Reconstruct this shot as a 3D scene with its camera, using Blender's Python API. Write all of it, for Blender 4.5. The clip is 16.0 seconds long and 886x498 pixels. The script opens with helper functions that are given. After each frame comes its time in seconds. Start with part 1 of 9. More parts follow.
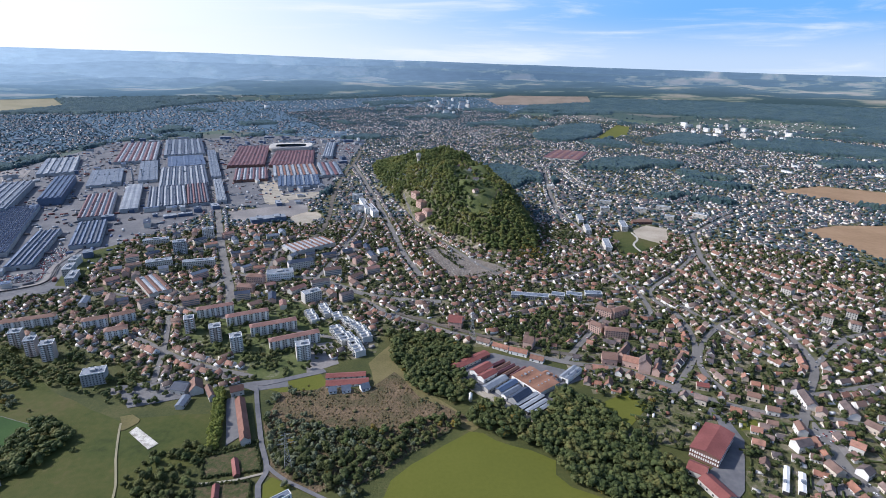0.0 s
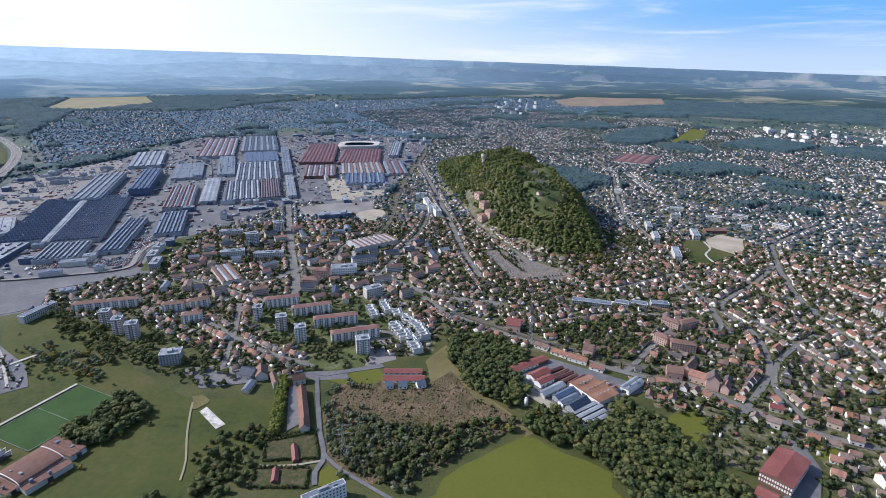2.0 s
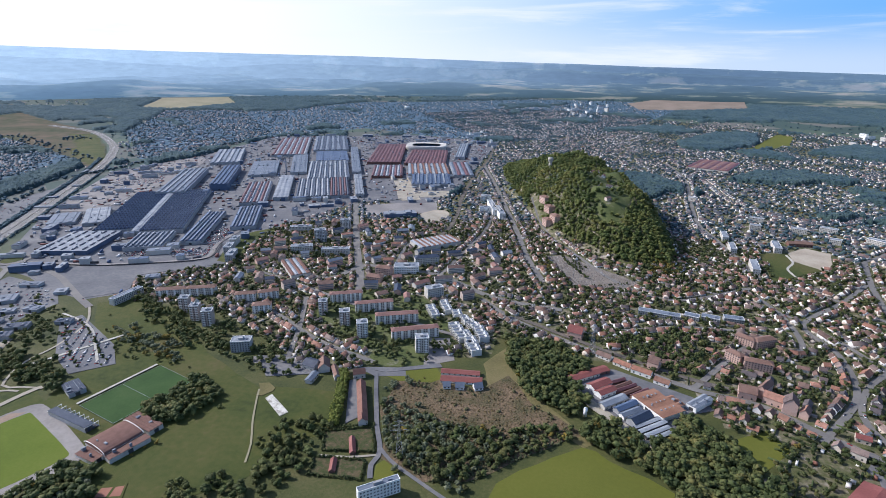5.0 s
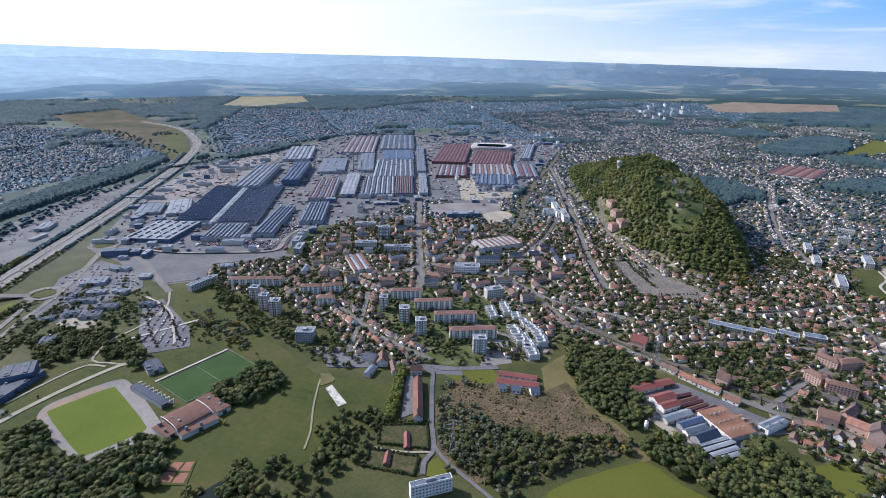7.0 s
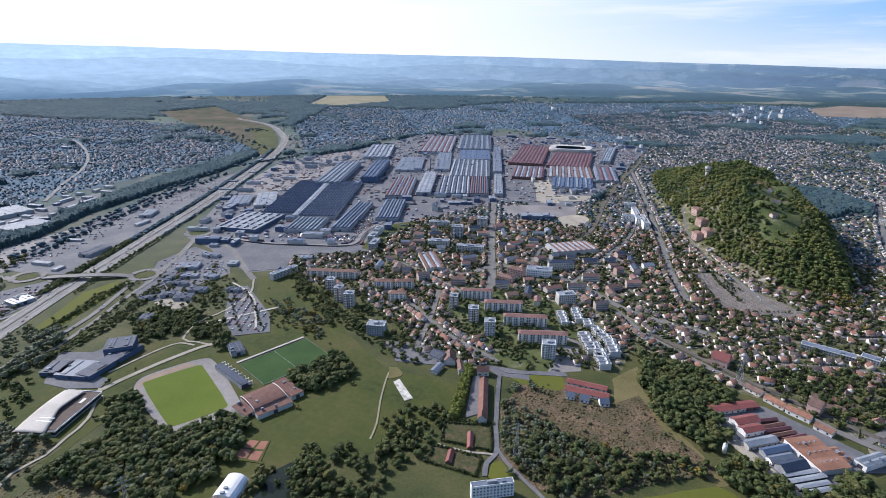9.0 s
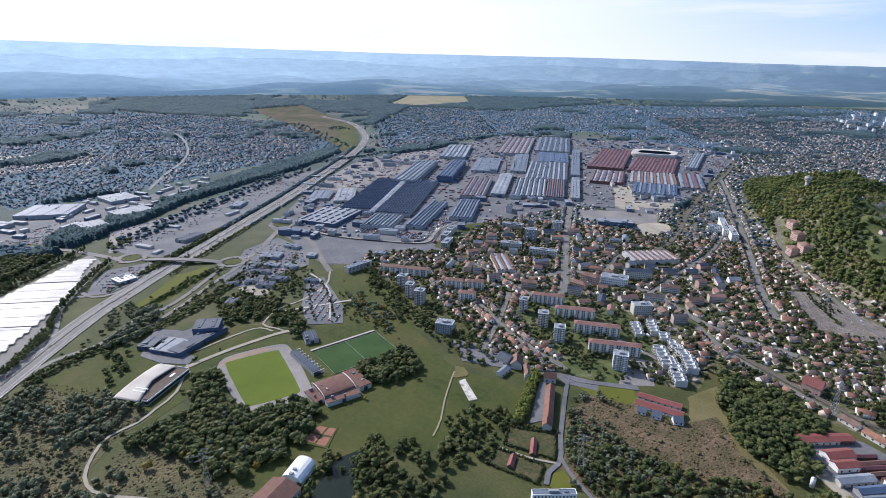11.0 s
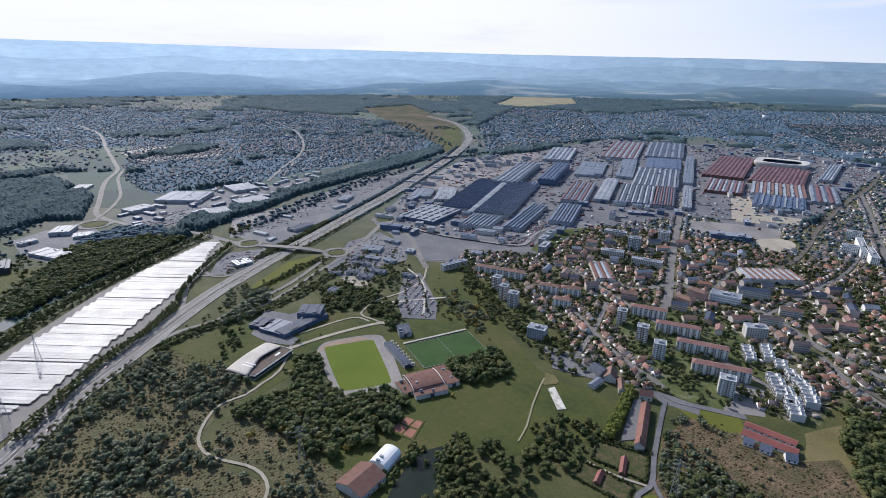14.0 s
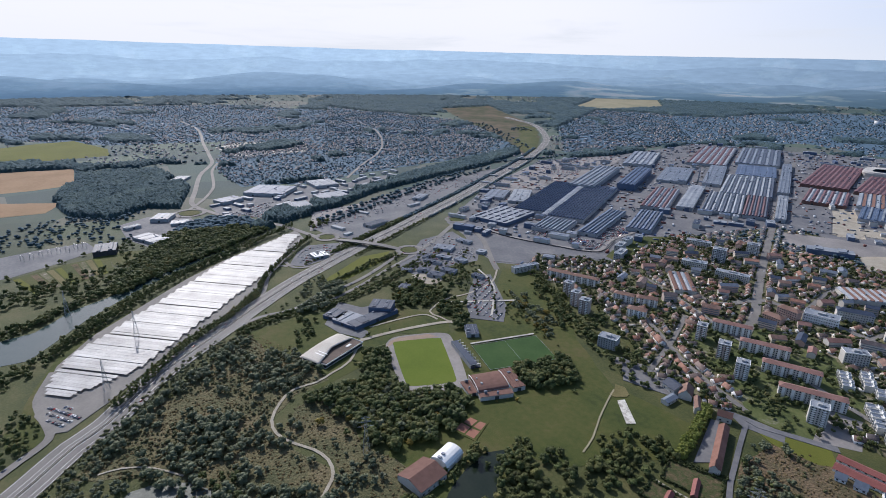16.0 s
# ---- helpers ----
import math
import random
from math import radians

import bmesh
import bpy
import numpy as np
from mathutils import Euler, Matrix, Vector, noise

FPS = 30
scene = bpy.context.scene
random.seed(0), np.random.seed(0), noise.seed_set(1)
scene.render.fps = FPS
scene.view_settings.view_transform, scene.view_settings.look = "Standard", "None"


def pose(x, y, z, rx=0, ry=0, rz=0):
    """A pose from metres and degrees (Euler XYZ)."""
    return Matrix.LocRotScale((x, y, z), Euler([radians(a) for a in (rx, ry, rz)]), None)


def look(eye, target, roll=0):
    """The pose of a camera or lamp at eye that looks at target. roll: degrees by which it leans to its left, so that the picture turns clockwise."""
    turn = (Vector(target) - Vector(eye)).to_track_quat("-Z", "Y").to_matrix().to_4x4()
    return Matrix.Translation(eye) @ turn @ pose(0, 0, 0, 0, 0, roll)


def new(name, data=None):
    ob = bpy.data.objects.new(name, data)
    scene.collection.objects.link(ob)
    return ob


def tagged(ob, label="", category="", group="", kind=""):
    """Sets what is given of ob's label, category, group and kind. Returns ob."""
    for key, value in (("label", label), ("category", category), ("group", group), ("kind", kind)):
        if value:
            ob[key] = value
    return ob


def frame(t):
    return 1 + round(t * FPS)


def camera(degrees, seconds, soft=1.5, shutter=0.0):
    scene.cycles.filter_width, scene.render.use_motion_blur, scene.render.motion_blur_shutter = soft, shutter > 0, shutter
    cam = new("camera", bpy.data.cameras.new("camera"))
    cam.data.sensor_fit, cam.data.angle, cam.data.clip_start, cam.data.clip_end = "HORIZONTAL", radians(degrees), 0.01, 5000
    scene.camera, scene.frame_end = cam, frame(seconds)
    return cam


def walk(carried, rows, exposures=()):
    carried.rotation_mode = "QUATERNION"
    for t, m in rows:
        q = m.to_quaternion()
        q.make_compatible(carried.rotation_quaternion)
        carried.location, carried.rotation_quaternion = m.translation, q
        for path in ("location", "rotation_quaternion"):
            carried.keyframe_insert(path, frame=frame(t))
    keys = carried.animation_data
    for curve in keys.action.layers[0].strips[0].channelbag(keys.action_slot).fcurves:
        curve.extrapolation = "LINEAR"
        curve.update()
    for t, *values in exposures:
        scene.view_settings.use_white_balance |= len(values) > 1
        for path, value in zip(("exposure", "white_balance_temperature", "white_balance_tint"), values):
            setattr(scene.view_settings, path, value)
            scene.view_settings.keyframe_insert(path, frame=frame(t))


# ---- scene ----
from functools import lru_cache
from mathutils.geometry import tessellate_polygon

cam = camera(79.3, 16.0, soft=0.6)
PATH = [
    (0, pose(0, 0, 330, 70.808, -0.591, 0.206)),
    (0.5, pose(0, 0, 330, 70.796, -0.638, 2.318)),
    (1, pose(0, 0, 330, 70.789, -0.642, 4.209)),
    (1.5, pose(0, 0, 330, 70.781, -0.655, 5.883)),
    (2, pose(0, 0, 330, 70.799, -0.621, 7.144)),
    (2.5, pose(0, 0, 330, 70.838, -0.585, 8.033)),
    (3, pose(0, 0, 330, 70.856, -0.583, 8.625)),
    (5.5, pose(0, 0, 330, 70.904, -0.546, 15.984)),
    (6, pose(0, 0, 330, 70.884, -0.542, 17.700)),
    (6.5, pose(0, 0, 330, 70.906, -0.537, 19.314)),
    (7, pose(0, 0, 330, 70.884, -0.489, 21.095)),
    (7.5, pose(0, 0, 330, 70.862, -0.504, 22.883)),
    (8, pose(0, 0, 330, 70.855, -0.504, 24.887)),
    (8.5, pose(0, 0, 330, 70.822, -0.520, 27.168)),
    (9, pose(0, 0, 330, 70.848, -0.486, 29.282)),
    (9.5, pose(0, 0, 330, 70.836, -0.562, 31.909)),
    (12, pose(0, 0, 330, 70.842, -0.556, 40.334)),
    (12.5, pose(0, 0, 330, 70.823, -0.537, 42.031)),
    (13, pose(0, 0, 330, 70.821, -0.522, 43.870)),
    (13.5, pose(0, 0, 330, 70.782, -0.523, 45.875)),
    (14, pose(0, 0, 330, 70.825, -0.578, 48.360)),
    (14.5, pose(0, 0, 330, 70.811, -0.648, 50.567)),
    (15, pose(0, 0, 330, 70.809, -0.635, 52.517)),
    (15.5, pose(0, 0, 330, 70.809, -0.646, 54.627)),
    (16, pose(0, 0, 330, 70.803, -0.606, 56.451)),
]
walk(cam, PATH, [(0.0, 0.11, 5980, 15), (9.0, 0.12, 6000, 16), (12.5, 0.03, 6050, 15), (16.0, -0.17, 6120, 15)])

# ---- light ----
SUN_AZ, SUN_EL = 85.0, 37.0          # degrees left of +y, and up
world = bpy.data.worlds.new("sky")
scene.world = world
world.use_nodes = True
wn, wl = world.node_tree.nodes, world.node_tree.links
wn.clear()
w_out = wn.new("ShaderNodeOutputWorld")
w_bg = wn.new("ShaderNodeBackground")
w_sky = wn.new("ShaderNodeTexSky")
w_sky.sky_type = "NISHITA"
w_sky.sun_disc = False
w_sky.sun_elevation = radians(SUN_EL)
w_sky.sun_rotation = radians(-SUN_AZ)
w_sky.altitude = 300
w_sky.air_density = 1.0
w_sky.dust_density = 1.5
w_sky.ozone_density = 1.0
w_bg.inputs["Strength"].default_value = 0.15
# hazy autumn sky: pale over the horizon and towards the sun, with thin cirrus streaks
w_tc = wn.new("ShaderNodeTexCoord")
w_sep = wn.new("ShaderNodeSeparateXYZ")
wl.new(w_tc.outputs["Generated"], w_sep.inputs[0])
w_side = wn.new("ShaderNodeVectorMath")
w_side.operation = "DOT_PRODUCT"
w_side.inputs[1].default_value = (-math.sin(radians(SUN_AZ)), math.cos(radians(SUN_AZ)), 0)
wl.new(w_tc.outputs["Generated"], w_side.inputs[0])


def ranged(value, a, b, c=0.0, d=1.0):
    q = wn.new("ShaderNodeMapRange")
    q.interpolation_type = "SMOOTHSTEP"
    for k, v in zip(("From Min", "From Max", "To Min", "To Max"), (a, b, c, d)):
        q.inputs[k].default_value = v
    wl.new(value, q.inputs["Value"])
    return q.outputs["Result"]


def blended(fac, one, two):
    q = wn.new("ShaderNodeMix")
    q.data_type = "RGBA"
    for k, v in ((0, fac), (6, one), (7, two)):
        if isinstance(v, tuple):
            q.inputs[k].default_value = (*(c / 0.15 for c in v), 1)
        else:
            wl.new(v, q.inputs[k])
    return q.outputs[2]


w_sun_side = ranged(w_side.outputs["Value"], -0.35, 0.85)
w_low = blended(w_sun_side, (0.54, 0.68, 0.83), (1.0, 1.02, 1.03))
w_high = blended(w_sun_side, (0.19, 0.46, 0.84), (1.05, 1.06, 1.08))
w_veil = blended(ranged(w_sep.outputs["Z"], 0.0, 0.085), w_low, w_high)
w_map = wn.new("ShaderNodeMapping")
w_map.inputs["Scale"].default_value = (1.6, 1.6, 16.0)
w_map.inputs["Rotation"].default_value = (0.05, -0.06, 0.4)
w_noise = wn.new("ShaderNodeTexNoise")
w_noise.inputs["Scale"].default_value = 1.7
w_noise.inputs["Detail"].default_value = 8
w_noise.inputs["Roughness"].default_value = 0.6
w_noise.inputs["Distortion"].default_value = 0.4
wl.new(w_tc.outputs["Generated"], w_map.inputs["Vector"])
wl.new(w_map.outputs["Vector"], w_noise.inputs["Vector"])
w_cirrus = blended(ranged(w_noise.outputs["Fac"], 0.48, 0.72, 0.0, 0.75), w_veil, (0.86, 0.90, 0.93))
w_final = wn.new("ShaderNodeMix")
w_final.data_type = "RGBA"
wl.new(ranged(w_sep.outputs["Z"], 0.1, 0.32, 1.0, 0.0), w_final.inputs[0])
wl.new(w_sky.outputs["Color"], w_final.inputs[6])
wl.new(w_cirrus, w_final.inputs[7])
wl.new(w_final.outputs[2], w_bg.inputs["Color"])
wl.new(w_bg.outputs["Background"], w_out.inputs["Surface"])

sun = new("sun", bpy.data.lights.new("sun", "SUN"))
sun.data.energy = 4.5
sun.data.angle = radians(0.6)
sun.data.color = (1.0, 0.95, 0.86)
sun.matrix_world = look((0, 0, 0), (math.sin(radians(SUN_AZ)) * math.cos(radians(SUN_EL)),
                                   -math.cos(radians(SUN_AZ)) * math.cos(radians(SUN_EL)), -math.sin(radians(SUN_EL))))


# ---- materials ----
def material(name, stops, scale=0.1, fine=1.0, rough=0.8, metal=0.0, bump=0.0, bump_scale=1.0, spread=0.0, island=False, spec=0.3,
             stretch=(1, 1, 1), spread_to=None, haze_sheen=0.0, leaf=0.0, glint=(1, 1, 1)):
    """Two scales of noise over a colour ramp; spread: how much each piece differs; spread_to: colours to pick from per piece."""
    m = bpy.data.materials.new(name)
    m.use_nodes = True
    n, l = m.node_tree.nodes, m.node_tree.links
    b = n["Principled BSDF"]
    b.inputs["Roughness"].default_value = rough
    b.inputs["Metallic"].default_value = metal
    b.inputs["Specular IOR Level"].default_value = spec
    # blue gloss tints stand in for haze over the distance
    b.inputs["Specular Tint"].default_value = (*glint, 1)
    geo = n.new("ShaderNodeNewGeometry")
    mp = n.new("ShaderNodeMapping")
    mp.inputs["Scale"].default_value = stretch
    l.new(geo.outputs["Position"], mp.inputs["Vector"])
    n1, n2 = n.new("ShaderNodeTexNoise"), n.new("ShaderNodeTexNoise")
    for q, s, d in ((n1, scale, 4), (n2, fine, 3)):
        q.inputs["Scale"].default_value = s
        q.inputs["Detail"].default_value = d
        l.new(mp.outputs["Vector"], q.inputs["Vector"])
    add = n.new("ShaderNodeMath")
    add.operation = "MULTIPLY_ADD"
    l.new(n2.outputs["Fac"], add.inputs[0])
    add.inputs[1].default_value = 0.45
    half = n.new("ShaderNodeMath")
    half.operation = "MULTIPLY_ADD"
    l.new(n1.outputs["Fac"], half.inputs[0])
    half.inputs[1].default_value = 0.9
    half.inputs[2].default_value = -0.18
    l.new(half.outputs[0], add.inputs[2])
    ramp = n.new("ShaderNodeValToRGB")
    e = ramp.color_ramp.elements
    while len(e) < len(stops):
        e.new(0.5)
    for k, c in enumerate(stops):
        e[k].position = 0.28 + 0.44 * k / max(1, len(stops) - 1)
        e[k].color = (*c, 1)
    l.new(add.outputs[0], ramp.inputs["Fac"])
    colour = ramp.outputs["Color"]
    if spread_to or spread:
        if island:
            rnd = geo.outputs["Random Per Island"]
        else:
            oi = n.new("ShaderNodeObjectInfo")
            rnd = oi.outputs["Random"]
        if spread_to:
            r2 = n.new("ShaderNodeValToRGB")
            r2.color_ramp.interpolation = "CONSTANT"
            e = r2.color_ramp.elements
            while len(e) < len(spread_to):
                e.new(0.5)
            for k, c in enumerate(spread_to):
                e[k].position = k / len(spread_to)
                e[k].color = (*c, 1)
            l.new(rnd, r2.inputs["Fac"])
            mx = n.new("ShaderNodeMix")
            mx.data_type, mx.blend_type = "RGBA", "MULTIPLY"
            mx.inputs[0].default_value = 1.0
            l.new(r2.outputs["Color"], mx.inputs[6])
            l.new(colour, mx.inputs[7])
            colour = mx.outputs[2]
        if spread:
            hsv = n.new("ShaderNodeHueSaturation")
            mr = n.new("ShaderNodeMapRange")
            mr.inputs["To Min"].default_value = 1 - spread
            mr.inputs["To Max"].default_value = 1 + spread
            l.new(rnd, mr.inputs["Value"])
            l.new(mr.outputs["Result"], hsv.inputs["Value"])
            hh = n.new("ShaderNodeMapRange")
            hh.inputs["To Min"].default_value = 0.5 - spread * 0.06
            hh.inputs["To Max"].default_value = 0.5 + spread * 0.06
            fr = n.new("ShaderNodeMath")
            fr.operation = "FRACT"
            sc = n.new("ShaderNodeMath")
            sc.operation = "MULTIPLY"
            sc.inputs[1].default_value = 7.31
            l.new(rnd, sc.inputs[0])
            l.new(sc.outputs[0], fr.inputs[0])
            l.new(fr.outputs[0], hh.inputs["Value"])
            l.new(hh.outputs["Result"], hsv.inputs["Hue"])
            l.new(colour, hsv.inputs["Color"])
            colour = hsv.outputs["Color"]
    l.new(colour, b.inputs["Base Color"])
    # blue-tinted sheen that imitates haze at grazing views
    if haze_sheen:
        b.inputs["Sheen Weight"].default_value = haze_sheen
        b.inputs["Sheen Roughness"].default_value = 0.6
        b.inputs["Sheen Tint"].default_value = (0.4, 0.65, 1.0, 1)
    if leaf:       # leaves let a part of the light through
        thin = n.new("ShaderNodeBsdfTranslucent")
        both = n.new("ShaderNodeMixShader")
        both.inputs[0].default_value = leaf
        l.new(colour, thin.inputs["Color"])
        l.new(b.outputs[0], both.inputs[1])
        l.new(thin.outputs[0], both.inputs[2])
        l.new(both.outputs[0], n["Material Output"].inputs["Surface"])
    if bump:
        q = n.new("ShaderNodeTexNoise")
        q.inputs["Scale"].default_value = bump_scale
        q.inputs["Detail"].default_value = 3
        l.new(geo.outputs["Position"], q.inputs["Vector"])
        bp = n.new("ShaderNodeBump")
        bp.inputs["Strength"].default_value = bump
        bp.inputs["Distance"].default_value = 1.0 / bump_scale
        l.new(q.outputs["Fac"], bp.inputs["Height"])
        l.new(bp.outputs["Normal"], b.inputs["Normal"])
    return m


W3 = (1, 1, 1)
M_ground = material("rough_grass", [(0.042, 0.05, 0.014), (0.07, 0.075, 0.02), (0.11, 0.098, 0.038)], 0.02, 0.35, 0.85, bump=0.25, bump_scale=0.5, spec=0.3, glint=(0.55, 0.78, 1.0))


def hazed_farmland(m):
    """Beyond the town the land is a patchwork of meadows, stubble and ploughland, in tones blued to stand in for haze.
    """
    n, l = m.node_tree.nodes, m.node_tree.links
    b = n["Principled BSDF"]
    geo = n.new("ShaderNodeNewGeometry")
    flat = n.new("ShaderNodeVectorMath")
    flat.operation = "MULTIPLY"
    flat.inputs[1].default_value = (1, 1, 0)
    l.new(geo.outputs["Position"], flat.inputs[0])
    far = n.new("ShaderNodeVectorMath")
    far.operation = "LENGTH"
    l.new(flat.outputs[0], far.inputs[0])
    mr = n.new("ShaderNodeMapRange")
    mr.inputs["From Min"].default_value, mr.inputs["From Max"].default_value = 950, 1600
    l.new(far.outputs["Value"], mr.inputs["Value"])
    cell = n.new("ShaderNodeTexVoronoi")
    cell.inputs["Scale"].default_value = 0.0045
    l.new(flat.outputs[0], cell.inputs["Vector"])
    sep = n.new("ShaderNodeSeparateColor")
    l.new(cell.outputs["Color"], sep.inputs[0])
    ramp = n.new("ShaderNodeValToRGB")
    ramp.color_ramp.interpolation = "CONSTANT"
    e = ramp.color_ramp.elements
    # field colours with the blue of distance haze mixed in
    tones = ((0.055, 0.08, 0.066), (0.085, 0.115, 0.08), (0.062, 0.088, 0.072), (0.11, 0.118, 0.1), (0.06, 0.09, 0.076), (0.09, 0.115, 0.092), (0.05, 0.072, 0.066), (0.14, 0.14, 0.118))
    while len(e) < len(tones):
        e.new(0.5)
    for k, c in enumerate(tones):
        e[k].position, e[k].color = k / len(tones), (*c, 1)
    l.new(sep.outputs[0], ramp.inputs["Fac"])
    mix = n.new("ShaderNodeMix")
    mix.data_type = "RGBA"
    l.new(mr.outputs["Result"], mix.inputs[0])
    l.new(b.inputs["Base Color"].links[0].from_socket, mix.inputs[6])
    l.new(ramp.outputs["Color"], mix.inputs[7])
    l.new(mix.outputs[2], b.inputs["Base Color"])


hazed_farmland(M_ground)
M_town = material("gardens", [(0.05, 0.062, 0.022), (0.085, 0.092, 0.036), (0.15, 0.135, 0.085), (0.32, 0.285, 0.235)], 0.06, 0.25, 0.9, bump=0.4, bump_scale=0.4)
# blue base tones, sheen and gloss imitate haze over the far gardens
M_farland = material("hazed_gardens", [(0.026, 0.046, 0.05), (0.042, 0.066, 0.07), (0.095, 0.115, 0.12)], 0.02, 0.08, 0.9, spec=0.3, haze_sheen=0.22, glint=(0.4, 0.7, 1.0))
M_meadow = material("mown_meadow", [(0.029, 0.045, 0.008), (0.051, 0.066, 0.012), (0.07, 0.076, 0.017), (0.094, 0.082, 0.03)], 0.014, 0.16, 0.9, bump=0.3, bump_scale=1.0)
M_field = material("bright_crop", [(0.092, 0.102, 0.014), (0.105, 0.115, 0.016), (0.12, 0.125, 0.02)], 0.01, 0.3, 0.95, bump=0.2, bump_scale=1.0)
M_pitch = material("pitch_turf", [(0.085, 0.122, 0.012), (0.1, 0.14, 0.014), (0.118, 0.15, 0.02)], 0.02, 0.5, 0.95)
M_pitch2 = material("dark_turf", [(0.026, 0.064, 0.016), (0.036, 0.08, 0.02), (0.05, 0.09, 0.026)], 0.03, 0.5, 0.95)
M_scrub = material("dry_scrub", [(0.058, 0.06, 0.026), (0.098, 0.08, 0.042), (0.14, 0.1, 0.06), (0.19, 0.135, 0.085)], 0.05, 0.35, 0.95, bump=0.7, bump_scale=0.4)
M_rough = material("rough_pasture", [(0.055, 0.063, 0.026), (0.088, 0.087, 0.04), (0.12, 0.105, 0.052), (0.155, 0.125, 0.068)], 0.03, 0.35, 0.9, bump=0.7, bump_scale=0.4)
M_farrough = material("far_rough_field", [(0.05, 0.07, 0.04), (0.085, 0.088, 0.055), (0.12, 0.1, 0.07), (0.16, 0.125, 0.09)], 0.008, 0.03, 0.95, spec=0.1)
M_soil = material("ploughed_soil", [(0.24, 0.155, 0.085), (0.29, 0.19, 0.11), (0.33, 0.22, 0.13)], 0.01, 0.1, 0.95)
M_estate = material("estate_lawn", [(0.045, 0.062, 0.02), (0.075, 0.095, 0.03), (0.1, 0.115, 0.042), (0.2, 0.19, 0.15)], 0.035, 0.3, 0.95)
M_farsoil = material("far_soil", [(0.19, 0.155, 0.12), (0.23, 0.185, 0.145), (0.26, 0.21, 0.17)], 0.01, 0.1, 0.95)
M_sand = material("sandy_ground", [(0.3, 0.26, 0.2), (0.38, 0.33, 0.26), (0.44, 0.39, 0.31)], 0.03, 0.3, 0.95)
M_graveyard = material("graveyard_gravel", [(0.15, 0.13, 0.105), (0.21, 0.18, 0.15), (0.27, 0.235, 0.2)], 0.06, 0.5, 0.95)
M_stubble = material("stubble_field", [(0.24, 0.22, 0.14), (0.28, 0.255, 0.165), (0.31, 0.28, 0.19)], 0.01, 0.1, 0.95)
M_asphalt = material("asphalt", [(0.125, 0.12, 0.115), (0.165, 0.157, 0.147), (0.2, 0.19, 0.175)], 0.03, 0.4, 0.8, spec=0.45)
M_lot = material("worn_asphalt", [(0.104, 0.104, 0.112), (0.142, 0.14, 0.146), (0.198, 0.19, 0.185)], 0.02, 0.2, 0.82, spec=0.35, glint=(0.6, 0.8, 1.0))
M_concrete = material("pale_concrete", [(0.34, 0.32, 0.28), (0.43, 0.41, 0.36), (0.52, 0.49, 0.44)], 0.06, 0.5, 0.85)
M_gravel = material("gravel", [(0.27, 0.24, 0.19), (0.34, 0.31, 0.25), (0.4, 0.36, 0.3)], 0.06, 0.6, 0.95)
M_ballast = material("railway_ballast", [(0.085, 0.075, 0.066), (0.12, 0.105, 0.09), (0.16, 0.14, 0.12)], 0.06, 0.6, 0.95)
M_track = material("cinder_track", [(0.23, 0.17, 0.13), (0.28, 0.21, 0.16), (0.33, 0.25, 0.19)], 0.05, 0.6, 0.95)
M_water = material("water", [(0.03, 0.06, 0.06), (0.045, 0.075, 0.072)], 0.02, 0.3, 0.12, bump=0.05, bump_scale=1.5, spec=0.35)
M_pond = material("dark_pond_water", [(0.012, 0.02, 0.012), (0.02, 0.028, 0.018)], 0.05, 0.4, 0.12, bump=0.05, bump_scale=1.5, spec=0.25)
M_weir = material("weir_water", [(0.05, 0.065, 0.055), (0.08, 0.095, 0.08), (0.16, 0.17, 0.16)], 0.06, 0.5, 0.6, bump=0.1, bump_scale=1.0, spec=0.3)
M_white = material("white_paint", [(0.7, 0.7, 0.68), (0.78, 0.78, 0.76), (0.82, 0.82, 0.8)], 0.2, 2.0, 0.6)
M_wall = material("house_render", [(0.78, 0.78, 0.77), (0.9, 0.9, 0.9), W3], 0.15, 1.5, 0.9,
                  spread_to=[(0.759, 0.729, 0.680), (0.690, 0.620, 0.522), (0.788, 0.778, 0.759), (0.612, 0.522, 0.433), (0.809, 0.799, 0.778), (0.690, 0.571, 0.493), (0.739, 0.719, 0.680)])
M_roof = material("clay_tiles", [(0.6, 0.6, 0.6), (0.85, 0.85, 0.85), (1.1, 1.05, 1.0)], 0.2, 1.6, 0.85, bump=0.2, bump_scale=2.0,
                  spread_to=[(0.247, 0.136, 0.101), (0.182, 0.117, 0.098), (0.300, 0.156, 0.114), (0.209, 0.140, 0.117), (0.150, 0.117, 0.111), (0.326, 0.163, 0.114), (0.124, 0.107, 0.111), (0.241, 0.154, 0.124), (0.379, 0.203, 0.150), (0.261, 0.194, 0.170)])
M_wall_i = material("far_render", [(0.78, 0.78, 0.77), (0.9, 0.9, 0.9), W3], 0.15, 1.5, 0.9, island=True,
                    spread_to=[(0.759, 0.729, 0.680), (0.690, 0.620, 0.522), (0.788, 0.778, 0.759), (0.612, 0.522, 0.433), (0.809, 0.799, 0.778), (0.690, 0.571, 0.493), (0.739, 0.719, 0.680)])
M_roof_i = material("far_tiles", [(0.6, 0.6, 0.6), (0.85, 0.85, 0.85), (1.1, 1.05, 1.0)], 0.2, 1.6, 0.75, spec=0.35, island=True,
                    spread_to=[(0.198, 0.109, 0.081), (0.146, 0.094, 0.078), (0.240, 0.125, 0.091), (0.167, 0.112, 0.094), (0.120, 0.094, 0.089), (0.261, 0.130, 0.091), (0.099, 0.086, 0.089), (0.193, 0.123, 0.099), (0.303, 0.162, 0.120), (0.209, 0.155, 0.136)])
